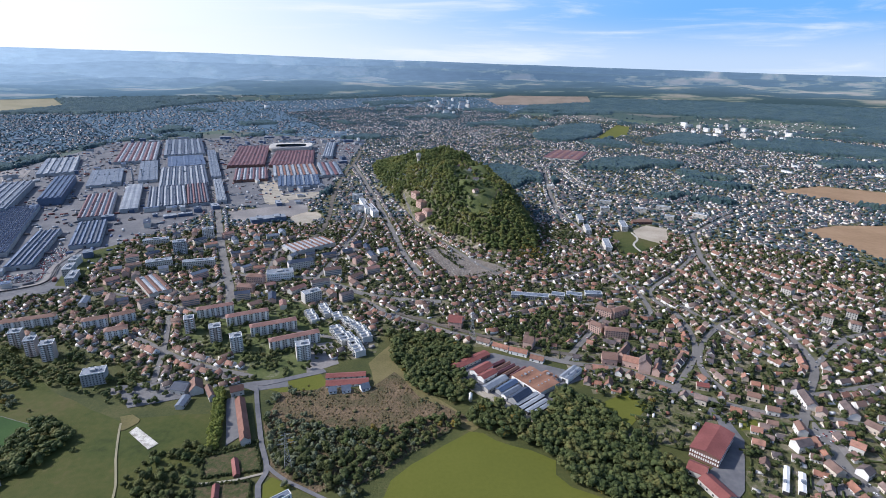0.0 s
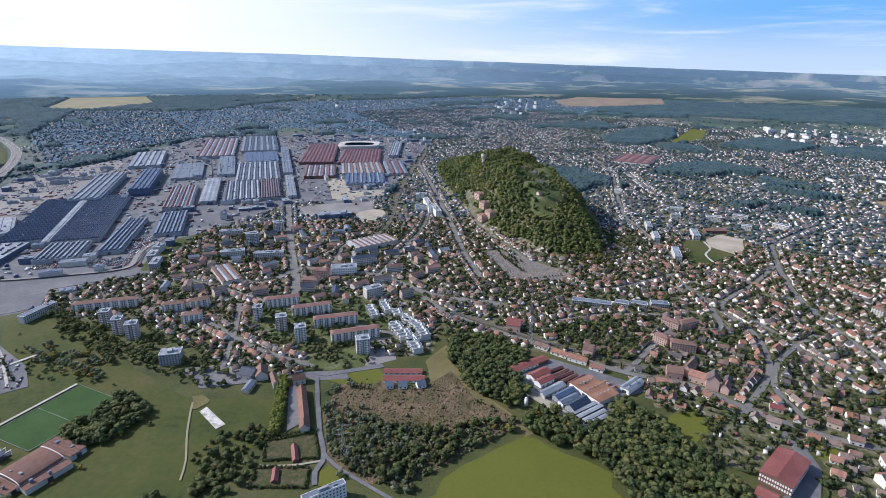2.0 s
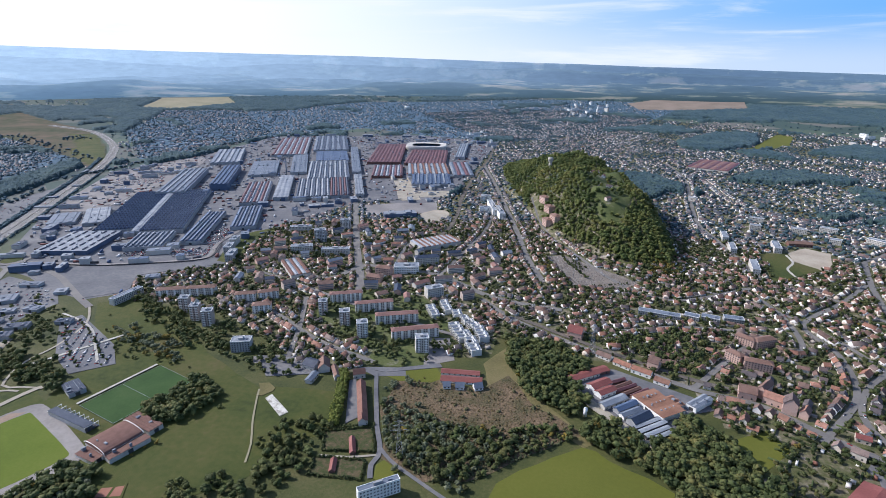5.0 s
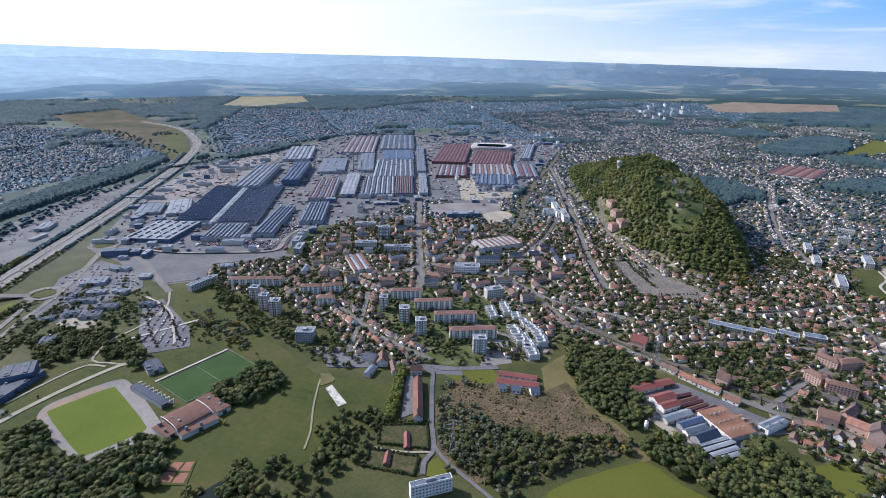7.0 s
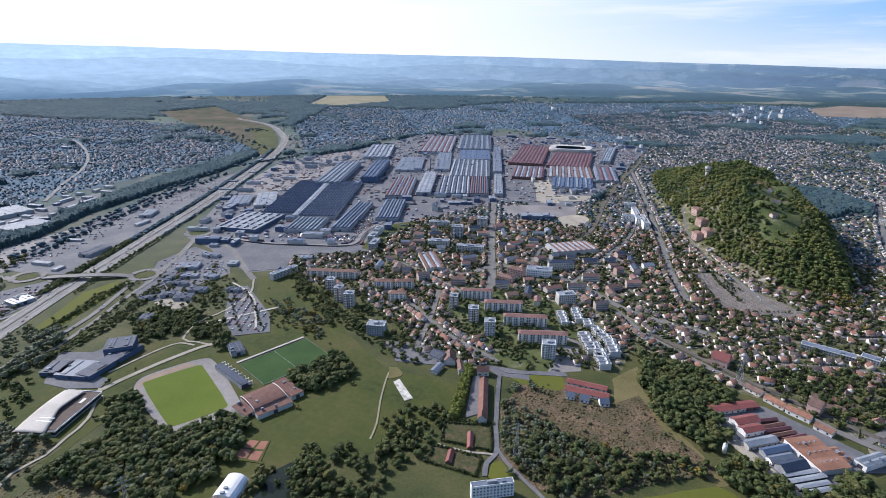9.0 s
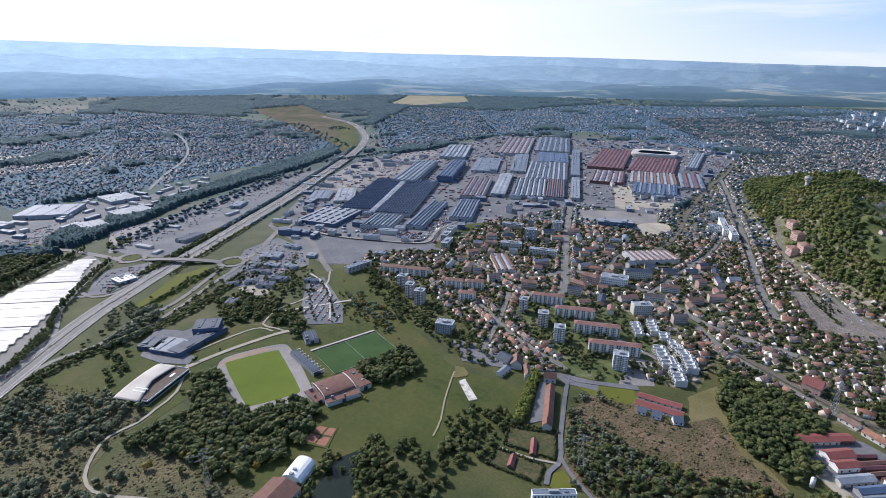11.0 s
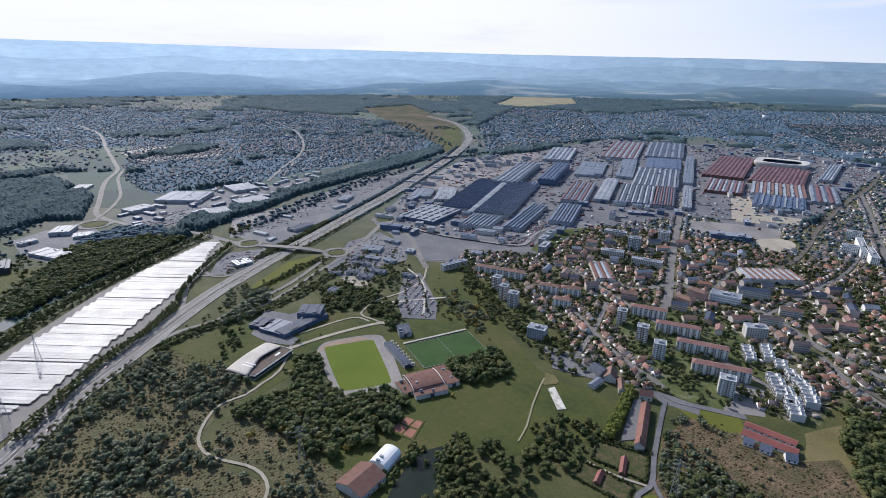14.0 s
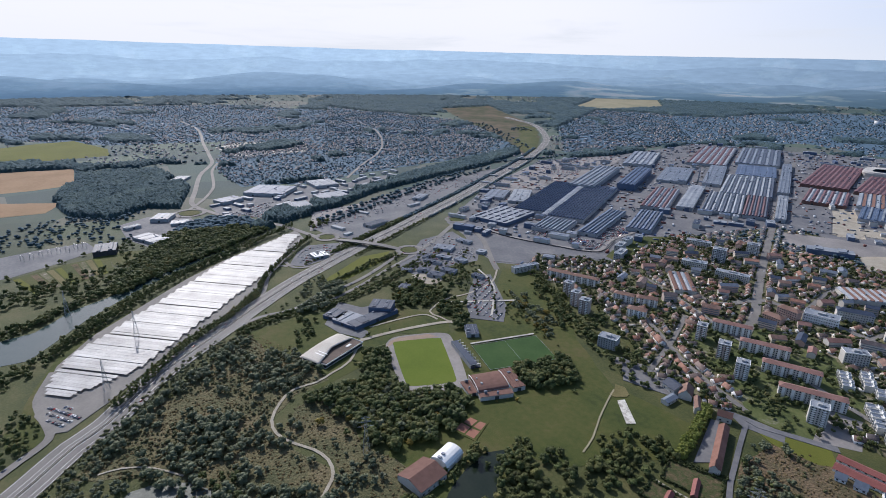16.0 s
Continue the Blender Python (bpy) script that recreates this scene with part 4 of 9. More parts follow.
patch("sandy_lot", [(-705, 409), (-702, 443), (-663, 445), (-651, 421), (-674, 404)], M_gravel, 0.2, 2, "pale sandy lot", "yard")
patch("shop_lot", [(-1271, 245), (-1375, 338), (-1323, 484), (-1339, 587), (-1263, 585), (-1140, 413), (-1147, 312)], M_lot, 0.14, 0, "grey shop car parks", "yard")
patch("shop_lot_b", [(-2292, 431), (-2411, 546), (-2272, 796), (-2028, 719), (-2029, 454)], M_concrete, 0.14, 0, "pale shop car park", "yard")
patch("hall_lot", [(-1270, 30), (-1311, 87), (-1302, 166), (-1224, 170), (-1094, 103), (-1074, 71), (-1155, 37)], M_lot, 0.14, 0, "grey yard round the sheds", "yard")
sheet("bend_field", BEND_FIELD, M_farrough, 0.3, "grey-brown rough field inside the motorway bend")
sheet("bend_meadow", [(-2300, 2020), (-2180, 2060), (-1880, 1790), (-1640, 1560), (-1560, 1430), (-1690, 1500), (-1850, 1610), (-2020, 1800)], M_meadow, 0.5, "green meadow beside the motorway bend")
patch("cemetery_ground", CEMETERY, M_graveyard, 0.12, 0, "pale gravel ground of the cemetery", "cemetery")
patch("river", [(-677, -149), (-714, -123), (-712, -97), (-750, -71), (-794, -41), (-834, -6), (-866, 25), (-915, 78), (-987, 182), (-1001, 183), (-928, 72), (-889, 12), (-865, -11), (-842, -53), (-791, -95), (-786, -129), (-756, -168)], M_water, 0.05, 0, "calm grey-green river", "water")
patch("stream", [(-410, -33), (-423, -18), (-422, 2), (-409, 24), (-392, 37), (-365, 37), (-371, 4)], M_weir, 0.14, 2, "glinting weir water under the motorway", "water")
patch("pond", [(-262, 171), (-287, 203), (-298, 225), (-304, 252), (-298, 270), (-284, 259), (-273, 240), (-236, 210)], M_pond, 0.16, 2, "dark still pond among trees", "water")

# ---- roads ----
MOTORWAY = [(-440, -122), (-466, -93), (-510, -55), (-531, -29), (-591, 18), (-630, 60), (-670, 107), (-717, 161), (-779, 238), (-819, 300), (-874, 388), (-952, 524), (-1012, 624), (-1124, 815), (-1273, 1050), (-1454, 1329), (-1640, 1583), (-1884, 1844), (-2254, 2108), (-2593, 2186)]
for side in (-1, 1):
    ribbon("motorway_carriageway", MOTORWAY, 14.5, M_asphalt, 0.45, off=side * 8.2, label="grey asphalt motorway carriageway", category="motorway")
    for o in (-6.2, -1.9, 6.2):
        ribbon("road_line", MOTORWAY, 0.28, M_white, 0.50, off=side * 8.2 + o, label="white painted edge line", category="road marking", keep=False)
ribbon("median", MOTORWAY, 1.4, M_gravel, 0.55, label="narrow planted median of the motorway", category="median", keep=False)
for o in (-0.9, 0.9):
    ribbon("crash_barrier", MOTORWAY, 0.35, M_dark, 0.95, off=o, label="dark steel crash barrier along the median", category="barrier", keep=False, thick=0.4, kind="")
ribbon("slip_road", [(-661, 109), (-683, 158), (-683, 205), (-714, 259), (-720, 298), (-743, 348), (-784, 412), (-812, 453)], 7, M_asphalt, 0.32, label="asphalt slip road")
ribbon("slip_road_south", [(-790, 471), (-753, 395), (-712, 323), (-671, 234)], 6, M_asphalt, 0.31, label="asphalt service road")
ribbon("ramp", [(-678, 127), (-725, 166), (-770, 189), (-823, 211), (-861, 236), (-851, 253)], 6, M_asphalt, 0.30, label="curved asphalt ramp beside the car park")
ribbon("loop_road", [(-873, 255), (-841, 259), (-831, 285), (-856, 336), (-915, 378), (-947, 380)], 6, M_asphalt, 0.3, label="asphalt loop road")
ribbon("lane", [(-494, -114), (-515, -93), (-528, -79), (-543, -73), (-571, -79), (-602, -85), (-624, -84), (-668, -73)], 8, M_asphalt, 0.3, label="asphalt lane round the car park")
ribbon("bridge_deck", [(-942, 381), (-904, 396), (-877, 414), (-852, 436), (-828, 457)], 13, M_asphalt, 0.5, label="concrete road bridge over the motorway", category="bridge", thick=1.4, kind="", raised=lambda k: 6.5 * math.sin(math.pi * k))
ribbon("west_road", [(-975, 354), (-1035, 337), (-1092, 320), (-1132, 296), (-1182, 273), (-1231, 236), (-1291, 212), (-1382, 192), (-1518, 222), (-1748, 278), (-1931, 347), (-2117, 375), (-2428, 414), (-2920, 480), (-3272, 459)], 12, M_asphalt, 0.35, label="wide asphalt road to the suburb")
ribbon("roundabout_road", [(-802, 481), (-841, 543), (-904, 627), (-923, 662), (-809, 631), (-747, 599), (-694, 568), (-650, 545)], 10, M_asphalt, 0.32, label="asphalt road by the factory gate")
ribbon("park_path", [(-555, 249), (-513, 214), (-501, 188), (-492, 165), (-492, 140), (-476, 120), (-453, 105), (-430, 103), (-409, 112), (-391, 124), (-372, 130), (-353, 127), (-341, 117), (-326, 102)], 3.0, M_gravel, 0.28, label="pale gravel park path")
ribbon("promenade", [(-549, 231), (-551, 263), (-547, 310), (-538, 357), (-532, 372)], 6, M_gravel, 0.26, label="pale concrete promenade")
ribbon("weir_path", [(-459, -39), (-457, -22), (-444, 0), (-419, 21)], 1.8, M_gravel, 0.26, label="pale curved gravel path by the weir")
ribbon("park_path_north", [(-529, 370), (-552, 366), (-575, 363), (-597, 406), (-596, 446), (-612, 503), (-650, 545)], 3, M_gravel, 0.27, label="pale gravel park path")
ribbon("park_path_south", [(-577, 271), (-577, 301), (-575, 335), (-568, 354), (-548, 359)], 3, M_gravel, 0.27, label="pale gravel park path")
ribbon("meadow_path", [(-257, 326), (-266, 349), (-283, 378), (-300, 412), (-307, 428)], 1.8, M_stubble, 0.25, label="trodden pale path over the meadow")
ribbon("allotment_road", [(-198, 490), (-185, 455), (-173, 425), (-163, 400), (-152, 378), (-148, 364), (-150, 351), (-145, 336)], 4.6, M_lot, 0.28, label="grey lane beside the barn and the allotments")
ribbon("south_lane", [(-150, 374), (-142, 366), (-130, 357), (-110, 346), (-91, 336), (-75, 328)], 3.4, M_lot, 0.29, label="narrow grey lane beside the wood")
ribbon("plot_path", [(-150, 364), (-174, 355), (-200, 351)], 2.4, M_gravel, 0.27, label="gravel path between the allotments")
ribbon("main_street", [(-294, 659), (-318, 734), (-360, 825), (-411, 938), (-473, 1081), (-577, 1328), (-732, 1702), (-910, 2148)], 13, M_asphalt, 0.3, label="straight grey main street")
ribbon("high_street", [(-458, 762), (-375, 732), (-341, 801), (-287, 802), (-202, 793), (-122, 739), (-69, 720), (-2, 712)], 11, M_asphalt, 0.31, label="grey town street")
ribbon("railway_road", [(-119, 719), (-64, 664), (13, 617), (82, 580), (144, 548), (206, 534), (255, 495), (301, 466), (344, 450), (391, 445), (430, 432), (481, 409)], 8, M_asphalt, 0.3, label="grey street beside the railway")
ribbon("railway", [(-65, 671), (13, 627), (83, 592), (148, 564), (211, 550)], 7, M_ballast, 0.33, off=3, label="ballasted railway line", category="railway")
ribbon("valley_street", [(-35, 809), (-71, 918), (-114, 1095), (-171, 1316), (-234, 1553), (-312, 1829)], 10, M_asphalt, 0.3, label="grey street at the foot of the hill")
ribbon("hill_lane", [(282, 871), (160, 791), (82, 838), (17, 952), (-54, 1097), (-98, 1291)], 7, M_asphalt, 0.3, label="lane along the hill foot")
ribbon("east_road", [(309, 915), (288, 1110), (273, 1252), (299, 1504), (327, 1763), (312, 2050)], 9, M_asphalt, 0.3, label="grey suburb road")
ribbon("east_avenue", [(348, 431), (390, 487), (433, 544), (448, 612), (442, 695), (444, 799), (471, 920), (516, 1058)], 9, M_asphalt, 0.3, label="grey suburb avenue")
ribbon("east_street", [(348, 431), (359, 415), (354, 378), (354, 352), (355, 318)], 11, M_asphalt, 0.3, label="grey village street")
ribbon("suburb_street", [(145, 551), (233, 672), (289, 673), (298, 772), (272, 870)], 7, M_asphalt, 0.29, label="grey suburb street")
ribbon("suburb_street_b", [(245, 485), (311, 580), (329, 674), (317, 751), (400, 847), (468, 935)], 7, M_asphalt, 0.29, label="grey suburb street")
ribbon("suburb_street_c", [(623, 681), (581, 758), (532, 826), (489, 936)], 7, M_asphalt, 0.29, label="grey suburb street")
for k, line in enumerate(([(207, 842), (288, 795), (344, 711), (375, 610), (406, 544)], [(325, 915), (400, 847), (449, 754), (493, 661), (528, 559)], [(468, 935), (562, 879), (611, 804), (653, 719)],
                          [(408, 676), (338, 610), (300, 541), (305, 486)], [(76, 668), (143, 697), (211, 708), (258, 699)], [(-202, 793), (-189, 914), (-174, 1093), (-197, 1345)], [(-287, 802), (-299, 941), (-244, 976), (-174, 946), (-84, 887)],
                          [(-491, 729), (-389, 692), (-311, 658), (-234, 635), (-176, 613), (-92, 586)], [(-485, 629), (-394, 600), (-296, 542), (-207, 510)], [(-372, 657), (-335, 567), (-311, 495)], [(384, 1767), (411, 1438), (522, 1318), (697, 1386), (890, 1334)],
                          [(516, 1058), (686, 1218), (855, 1277), (891, 1133)], [(308, 1762), (451, 1995), (709, 2146), (833, 1900), (933, 1702)], [(433, 544), (522, 614), (584, 630)], [(396, 487), (446, 499), (490, 510)])):
    ribbon("town_street", line, 6.5, M_asphalt, 0.28, label="narrow grey asphalt street between houses")
ribbon("factory_rail", [(-265, 951), (-251, 1063), (-263, 1205), (-284, 1345), (-306, 1654), (-317, 1988), (-360, 2350)], 9, M_ballast, 0.3, label="ballasted factory siding", category="railway")
ribbon("west_slip", [(-1330, 178), (-1420, 226), (-1540, 272), (-1660, 296), (-1800, 322), (-1930, 366)], 8, M_asphalt, 0.34, label="asphalt slip road of the western junction", category="road")
ribbon("suburb_avenue", [(-1480, 640), (-1640, 760), (-1850, 930), (-2100, 1080), (-2500, 1250), (-2900, 1330)], 9, M_asphalt, 0.3, label="straight suburb avenue", category="street")
for px, py, rad in ((*(-969, 370), 15), (*(-816, 470), 15), (*(-938, 663), 16), (*(-1298, 172), 22)):
    ring = [(px + rad * 1.45 * math.cos(t * math.pi / 8), py + rad * 1.45 * math.sin(t * math.pi / 8)) for t in range(17)]
    ribbon("roundabout", ring, 9, M_asphalt, 0.36, label="asphalt ring of a roundabout", category="roundabout", step=5)
    patch("roundabout_island", [(px + rad * math.cos(t * math.pi / 12), py + rad * math.sin(t * math.pi / 12)) for t in range(24)], M_meadow, 0.5, 0, "round grass island", "island")
patch("front_car_park", [(-835, 613), (-799, 681), (-675, 719), (-592, 768), (-568, 753), (-678, 663), (-642, 605), (-686, 567), (-767, 582)], M_lot, 0.2, 0, "broad empty grey factory car park", "car park")
patch("works_lawn", [(-596, 755), (-623, 819), (-639, 911), (-606, 962), (-601, 877), (-574, 798), (-566, 750)], M_meadow, 0.2, 0, "green verge by the works", "lawn")
patch("works_lawn_b", [(-629, 917), (-606, 962), (-566, 921), (-559, 893), (-585, 863)], M_meadow, 0.22, 0, "green lawn by the works", "lawn")
ribbon("works_road", [(-899, 662), (-835, 672), (-769, 686), (-700, 716), (-640, 748), (-625, 772), (-655, 842), (-665, 925), (-690, 990)], 8, M_stock, 0.34, label="pale service road along the factory fence", category="road")
ribbon("works_fence", [(-902, 656), (-837, 666), (-768, 680), (-698, 710), (-636, 741), (-617, 772), (-647, 842)], 0.5, M_dark, 2.0, label="dark fence along the factory car park", category="fence", keep=False, thick=1.9, kind="")
M_slab = material("broken_slab", [(0.13, 0.13, 0.08), (0.36, 0.34, 0.3), (0.6, 0.58, 0.53), (0.68, 0.66, 0.6)], 0.12, 0.9, 0.9)
patch("pad", [(-292, 415), (-289, 423), (-257, 400), (-262, 392)], M_slab, 0.3, 0, "broken pale concrete slab in the meadow", "slab")
patch("pad_apron", [(-315, 438), (-304, 440), (-291, 432), (-290, 427), (-297, 418), (-303, 417), (-308, 428)], M_drygrass, 0.26, 4, "bare trodden sandy patch", "sand")
patch("barn_yard", [(-348, 490), (-266, 502), (-258, 473), (-314, 452)], M_lot, 0.22, 0, "grey yard", "yard")
patch("street_yard", [(-203, 495), (-134, 528), (-129, 521), (-189, 494)], M_lot, 0.24, 0, "grey strip of road", "road")

# ---- buildings ----
def windows_on(bm, length, width, h, storeys, step, z0=1.2, tall=1.4, wide=1.3, ends=False):
    """Panes on the long sides of a block, set in the wall's face."""
    rise = (h - 0.6) / storeys
    k = max(1, int(length / step))
    for s in range(storeys):
        z = z0 + s * rise
        for i in range(k):
            x = -length / 2 + (i + 0.5) * length / k
            for y in (-width / 2, width / 2):
                box(bm, x - wide / 2, y - 0.06, z, x + wide / 2, y + 0.06, z + tall)
        if ends:
            for x in (-length / 2, length / 2):
                for y in (-width / 5, width / 5):
                    box(bm, x - 0.06, y - wide / 2, z, x + 0.06, y + wide / 2, z + tall)


def apartment(x, y, yaw, length, width, h, wall=None, roof="flat", label="", storeys=None, name="apartment_block", roof_mat=None, bays=0, group="apartment blocks"):
    wall = wall or M_facade
    storeys = storeys or max(2, round(h / 2.9))
    t = thing(name, x, y, yaw, label or "pale rendered apartment block", "apartment block", group)
    TAKEN.append((x, y, max(length, width) / 2 + 6))
    RECTS.append((x, y, yaw, length / 2, width / 2))
    a, b = length / 2, width / 2
    part("wall", boxed(-a, -b, -0.5, a, b, h, bevel=0.1), wall, t)
    if roof == "hip":
        bm = bmesh.new()
        e = 0.7
        low = [bm.verts.new(p) for p in ((-a - e, -b - e, h), (a + e, -b - e, h), (a + e, b + e, h), (-a - e, b + e, h))]
        top = [bm.verts.new(p) for p in ((-a + b * 0.8, 0, h + b * 0.42), (a - b * 0.8, 0, h + b * 0.42))]
        for q in ((low[0], low[1], top[1], top[0]), (low[1], low[2], top[1]), (low[2], low[3], top[0], top[1]), (low[3], low[0], top[0])):
            bm.faces.new(q)
        bm.faces.new(low[::-1])
        part("roof", bm, roof_mat or M_terra, t, "low hipped roof")
    else:
        top = part("roof", boxed(-a + 0.4, -b + 0.4, h, a - 0.4, b - 0.4, h + 0.25), roof_mat or M_paleroof, t, "flat gravelled roof")
        for q in ((-a, -b, a, -b + 0.4), (-a, b - 0.4, a, b), (-a, -b + 0.4, -a + 0.4, b - 0.4), (a - 0.4, -b + 0.4, a, b - 0.4)):
            part("parapet", boxed(q[0], q[1], h, q[2], q[3], h + 0.7), M_white, top)
        if h > 11:
            part("lift_house", boxed(-a * 0.25, -b * 0.4, h + 0.25, a * 0.2, b * 0.35, h + 2.6, bevel=0.08), M_greywall, top)
        part("roof_vent", boxed(a * 0.45, -b * 0.3, h + 0.25, a * 0.65, b * 0.1, h + 1.3), M_greyroof, top)
    bm = bmesh.new()
    windows_on(bm, length - 1.2, width, h, storeys, 2.8, ends=True)
    w = part("window_grid", bm, M_glass, t, "rows of dark window panes")
    tagged(w, kind="stuff")
    for i in range(bays):
        u = -a + (i + 0.5) * length / bays
        bay = part("stair_bay", boxed(u - 1.3, -b - 0.35, 0, u + 1.3, b + 0.35, h - 0.3), M_white, t, "pale projecting stair bay")
    if roof == "flat" and h > 18.5:
        for side in (-1, 1):
            for k in range(storeys):
                part("balcony", boxed(side * a * 0.55 - 1.6, -b - 0.9, 0.3 + k * (h - 0.6) / storeys, side * a * 0.55 + 1.6, -b, 1.1 + k * (h - 0.6) / storeys), M_white, t)
    return t


def hall(x, y, yaw, length, width, h, ridges=0, mat=None, other=None, wall=None, label="", slope="saw", rise=2.2, name="factory_hall", category="factory hall", group="factory halls", wander=1):
    """A works hall with ridges across its length. other: every second stripe's material."""
    mat, wall = mat or M_greyroof, wall or M_greywall
    t = thing(name, x, y, yaw, label or "large grey hall of the factory", category, group)
    TAKEN.append((x, y, max(length, width) / 2 + 4))
    RECTS.append((x, y, yaw, length / 2, width / 2))
    a, b = length / 2, width / 2
    part("wall", boxed(-a, -b, -0.5, a, b, h, bevel=0.1), wall, t)
    top = part("roof", boxed(-a - 0.3, -b - 0.3, h, a + 0.3, b + 0.3, h + 0.3), mat, t)
    meshes = {}
    for i in range(ridges):
        u = length / ridges
        x0 = -a + i * u
        m = other if other and i % 2 else mat
        key = (m.name, slope)
        if key not in meshes:
            if slope == "saw":
                bm = prism([(0.15 * u, 0), (0.92 * u, 0), (0.86 * u, rise)], -b + 1, b - 1)
            elif slope == "gable":
                bm = prism([(0.0, 0), (u, 0), (u / 2, rise)], -b, b)
            elif slope == "arch":
                bm = prism([(0, 0)] + [(u / 2 - u / 2 * math.cos(q * math.pi / 8), rise * math.sin(q * math.pi / 8)) for q in range(1, 8)] + [(u, 0)], -b, b)
            else:
                bm = prism([(0.3 * u, 0), (0.7 * u, 0), (0.66 * u, rise), (0.34 * u, rise)], -b + 2, b - 2)
            me = bpy.data.meshes.new("roof_ridge")
            for q in bm.faces:
                if slope in ("saw", "lantern") and abs(q.normal.x) > 0.6:
                    q.material_index = 1
            bm.to_mesh(me)
            bm.free()
            me.materials.append(m)
            me.materials.append(M_skylight)
            meshes[key] = me
        r = new("roof_ridge", meshes[key])
        r.parent = top
        r.location = (x0, 0, h + 0.3)
    rr = random.Random(int(abs(x) * 7 + abs(y)))
    for _ in range(max(2, int(length * width / 1600))):
        u, v = rr.uniform(-a * 0.9, a * 0.9), rr.uniform(-b * 0.9, b * 0.9)
        s = rr.uniform(0.8, 2.0)
        part("roof_vent", boxed(u - s, v - s * 0.7, h + 0.3, u + s, v + s * 0.7, h + 0.3 + rise + rr.uniform(0.5, 1.4)), rr.choice((M_paleroof, M_greyroof)), top)
    for s in (-1, 1):
        for i in range(max(1, int(length / 45))):
            u = -a + (i + 0.5) * length / max(1, int(length / 45))
            part("loading_door", boxed(u - 2.2, s * b - 0.08, 0, u + 2.2, s * b + 0.08, 4.2), M_dark, t)
    return t


def roof_lights(t, length, width, z, across, along, wide, deep, tall, mat):
    """Rows of small raised roof lights on a hall."""
    bm = bmesh.new()
    for i in range(across):
        for j in range(along):
            u, v = (i + 0.5) / across * length - length / 2, (j + 0.5) / along * width - width / 2
            box(bm, u - wide / 2, v - deep / 2, z, u + wide / 2, v + deep / 2, z + tall)
    tagged(part("roof_lights", bm, mat, t, "rows of small raised roof lights"), kind="stuff")


def shed(x, y, yaw, length, width, h, roof_mat, wall=None, label="", name="gabled_building", category="building", pitch=0.45, windows=True, group=""):
    """A long gabled building."""
    t = thing(name, x, y, yaw, label, category, group)
    TAKEN.append((x, y, max(length, width) / 2 + 4))
    RECTS.append((x, y, yaw, length / 2, width / 2))
    if width > length:
        length, width = width, length
        t.matrix_world = pose(x, y, t.location.z, 0, 0, yaw + 90)
    a, b = length / 2, width / 2
    up = b * pitch * 2
    bm = bmesh.new()
    ends = []
    for q in (-a, a):
        ends.append([bm.verts.new((q, y0, z0)) for y0, z0 in ((-b, -0.5), (b, -0.5), (b, h), (0, h + up), (-b, h))])
    bm.faces.new(ends[0][::-1])
    bm.faces.new(ends[1])
    for i in (0, 1, 4):
        j = (i + 1) % 5
        bm.faces.new((ends[0][i], ends[0][j], ends[1][j], ends[1][i]))
    bmesh.ops.recalc_face_normals(bm, faces=bm.faces)
    part("wall", bm, wall or M_facade, t)
    for s in (-1, 1):
        bm = bmesh.new()
        e, d = 0.5, 0.3
        pts = [(-a - e, s * (b + e), h - e * up / b + 0.05), (a + e, s * (b + e), h - e * up / b + 0.05), (a + e, 0, h + up + 0.05), (-a - e, 0, h + up + 0.05)]
        lo = [bm.verts.new(p) for p in pts]
        hi = [bm.verts.new((p[0], p[1], p[2] + d)) for p in pts]
        bm.faces.new(lo)
        bm.faces.new(hi)
        for i in range(4):
            bm.faces.new((lo[i], lo[(i + 1) % 4], hi[(i + 1) % 4], hi[i]))
        bmesh.ops.recalc_face_normals(bm, faces=bm.faces)
        part("roof", bm, roof_mat, t)
    if windows:
        k = max(2, int(length / 6))
        for s in (-1, 1):
            for i in range(k):
                u = -a + (i + 0.5) * length / k
                part("window", boxed(u - 0.8, s * b - 0.07, 1.2, u + 0.8, s * b + 0.07, min(h - 0.4, 2.9)), M_glass, t)
    return t


M_terrace_wall = material("terrace_render", [(0.5, 0.49, 0.46), (0.58, 0.57, 0.54), (0.65, 0.64, 0.61)], 0.1, 1.0, 0.85)
# slab blocks and towers of the estate
for args, h in (((-311, 663, 25, 46, 11), 13), ((-260, 644, 26, 53, 11), 13), ((-217, 617, 24, 57, 11), 13), ((-181, 583, 26, 60, 11), 13)):
    apartment(*args, h, M_facade, "hip", "long pale apartment slab with a low red hipped roof", 5, roof_mat=M_slabroof, bays=7)
for args, h, m in (((-324, 615, 23, 12, 13), 20, M_tower), ((-282, 593, 25, 14, 13), 20, M_tower), ((-247, 569, 25, 14, 13), 20, M_facade),
                   ((-163, 553, 22, 16, 13), 19, M_facade), ((-513, 572, 22, 13, 13), 21, M_tower), ((-482, 554, 22, 12, 13), 21, M_tower), ((-456, 545, 24, 14, 13), 21, M_tower)):
    apartment(*args, h, m, "flat", "tall narrow apartment tower with white balconies", 8, "apartment_tower", group="apartment towers")
apartment(-374, 498, 21, 23, 15, 14, M_greywall, label="grey-blue six-storey block with a flat roof")
for args, h in (((-566, 610, 24, 42, 12), 12), ((-528, 627, 24, 41, 12), 12), ((-452, 625, 26, 29, 12), 12), ((-425, 641, 35, 29, 12), 12), ((-409, 598, 26, 25, 13), 12)):
    apartment(*args, h, M_facade, "hip", "low pale apartment block with a brown hipped roof", 4, bays=4, roof_mat=M_terra)
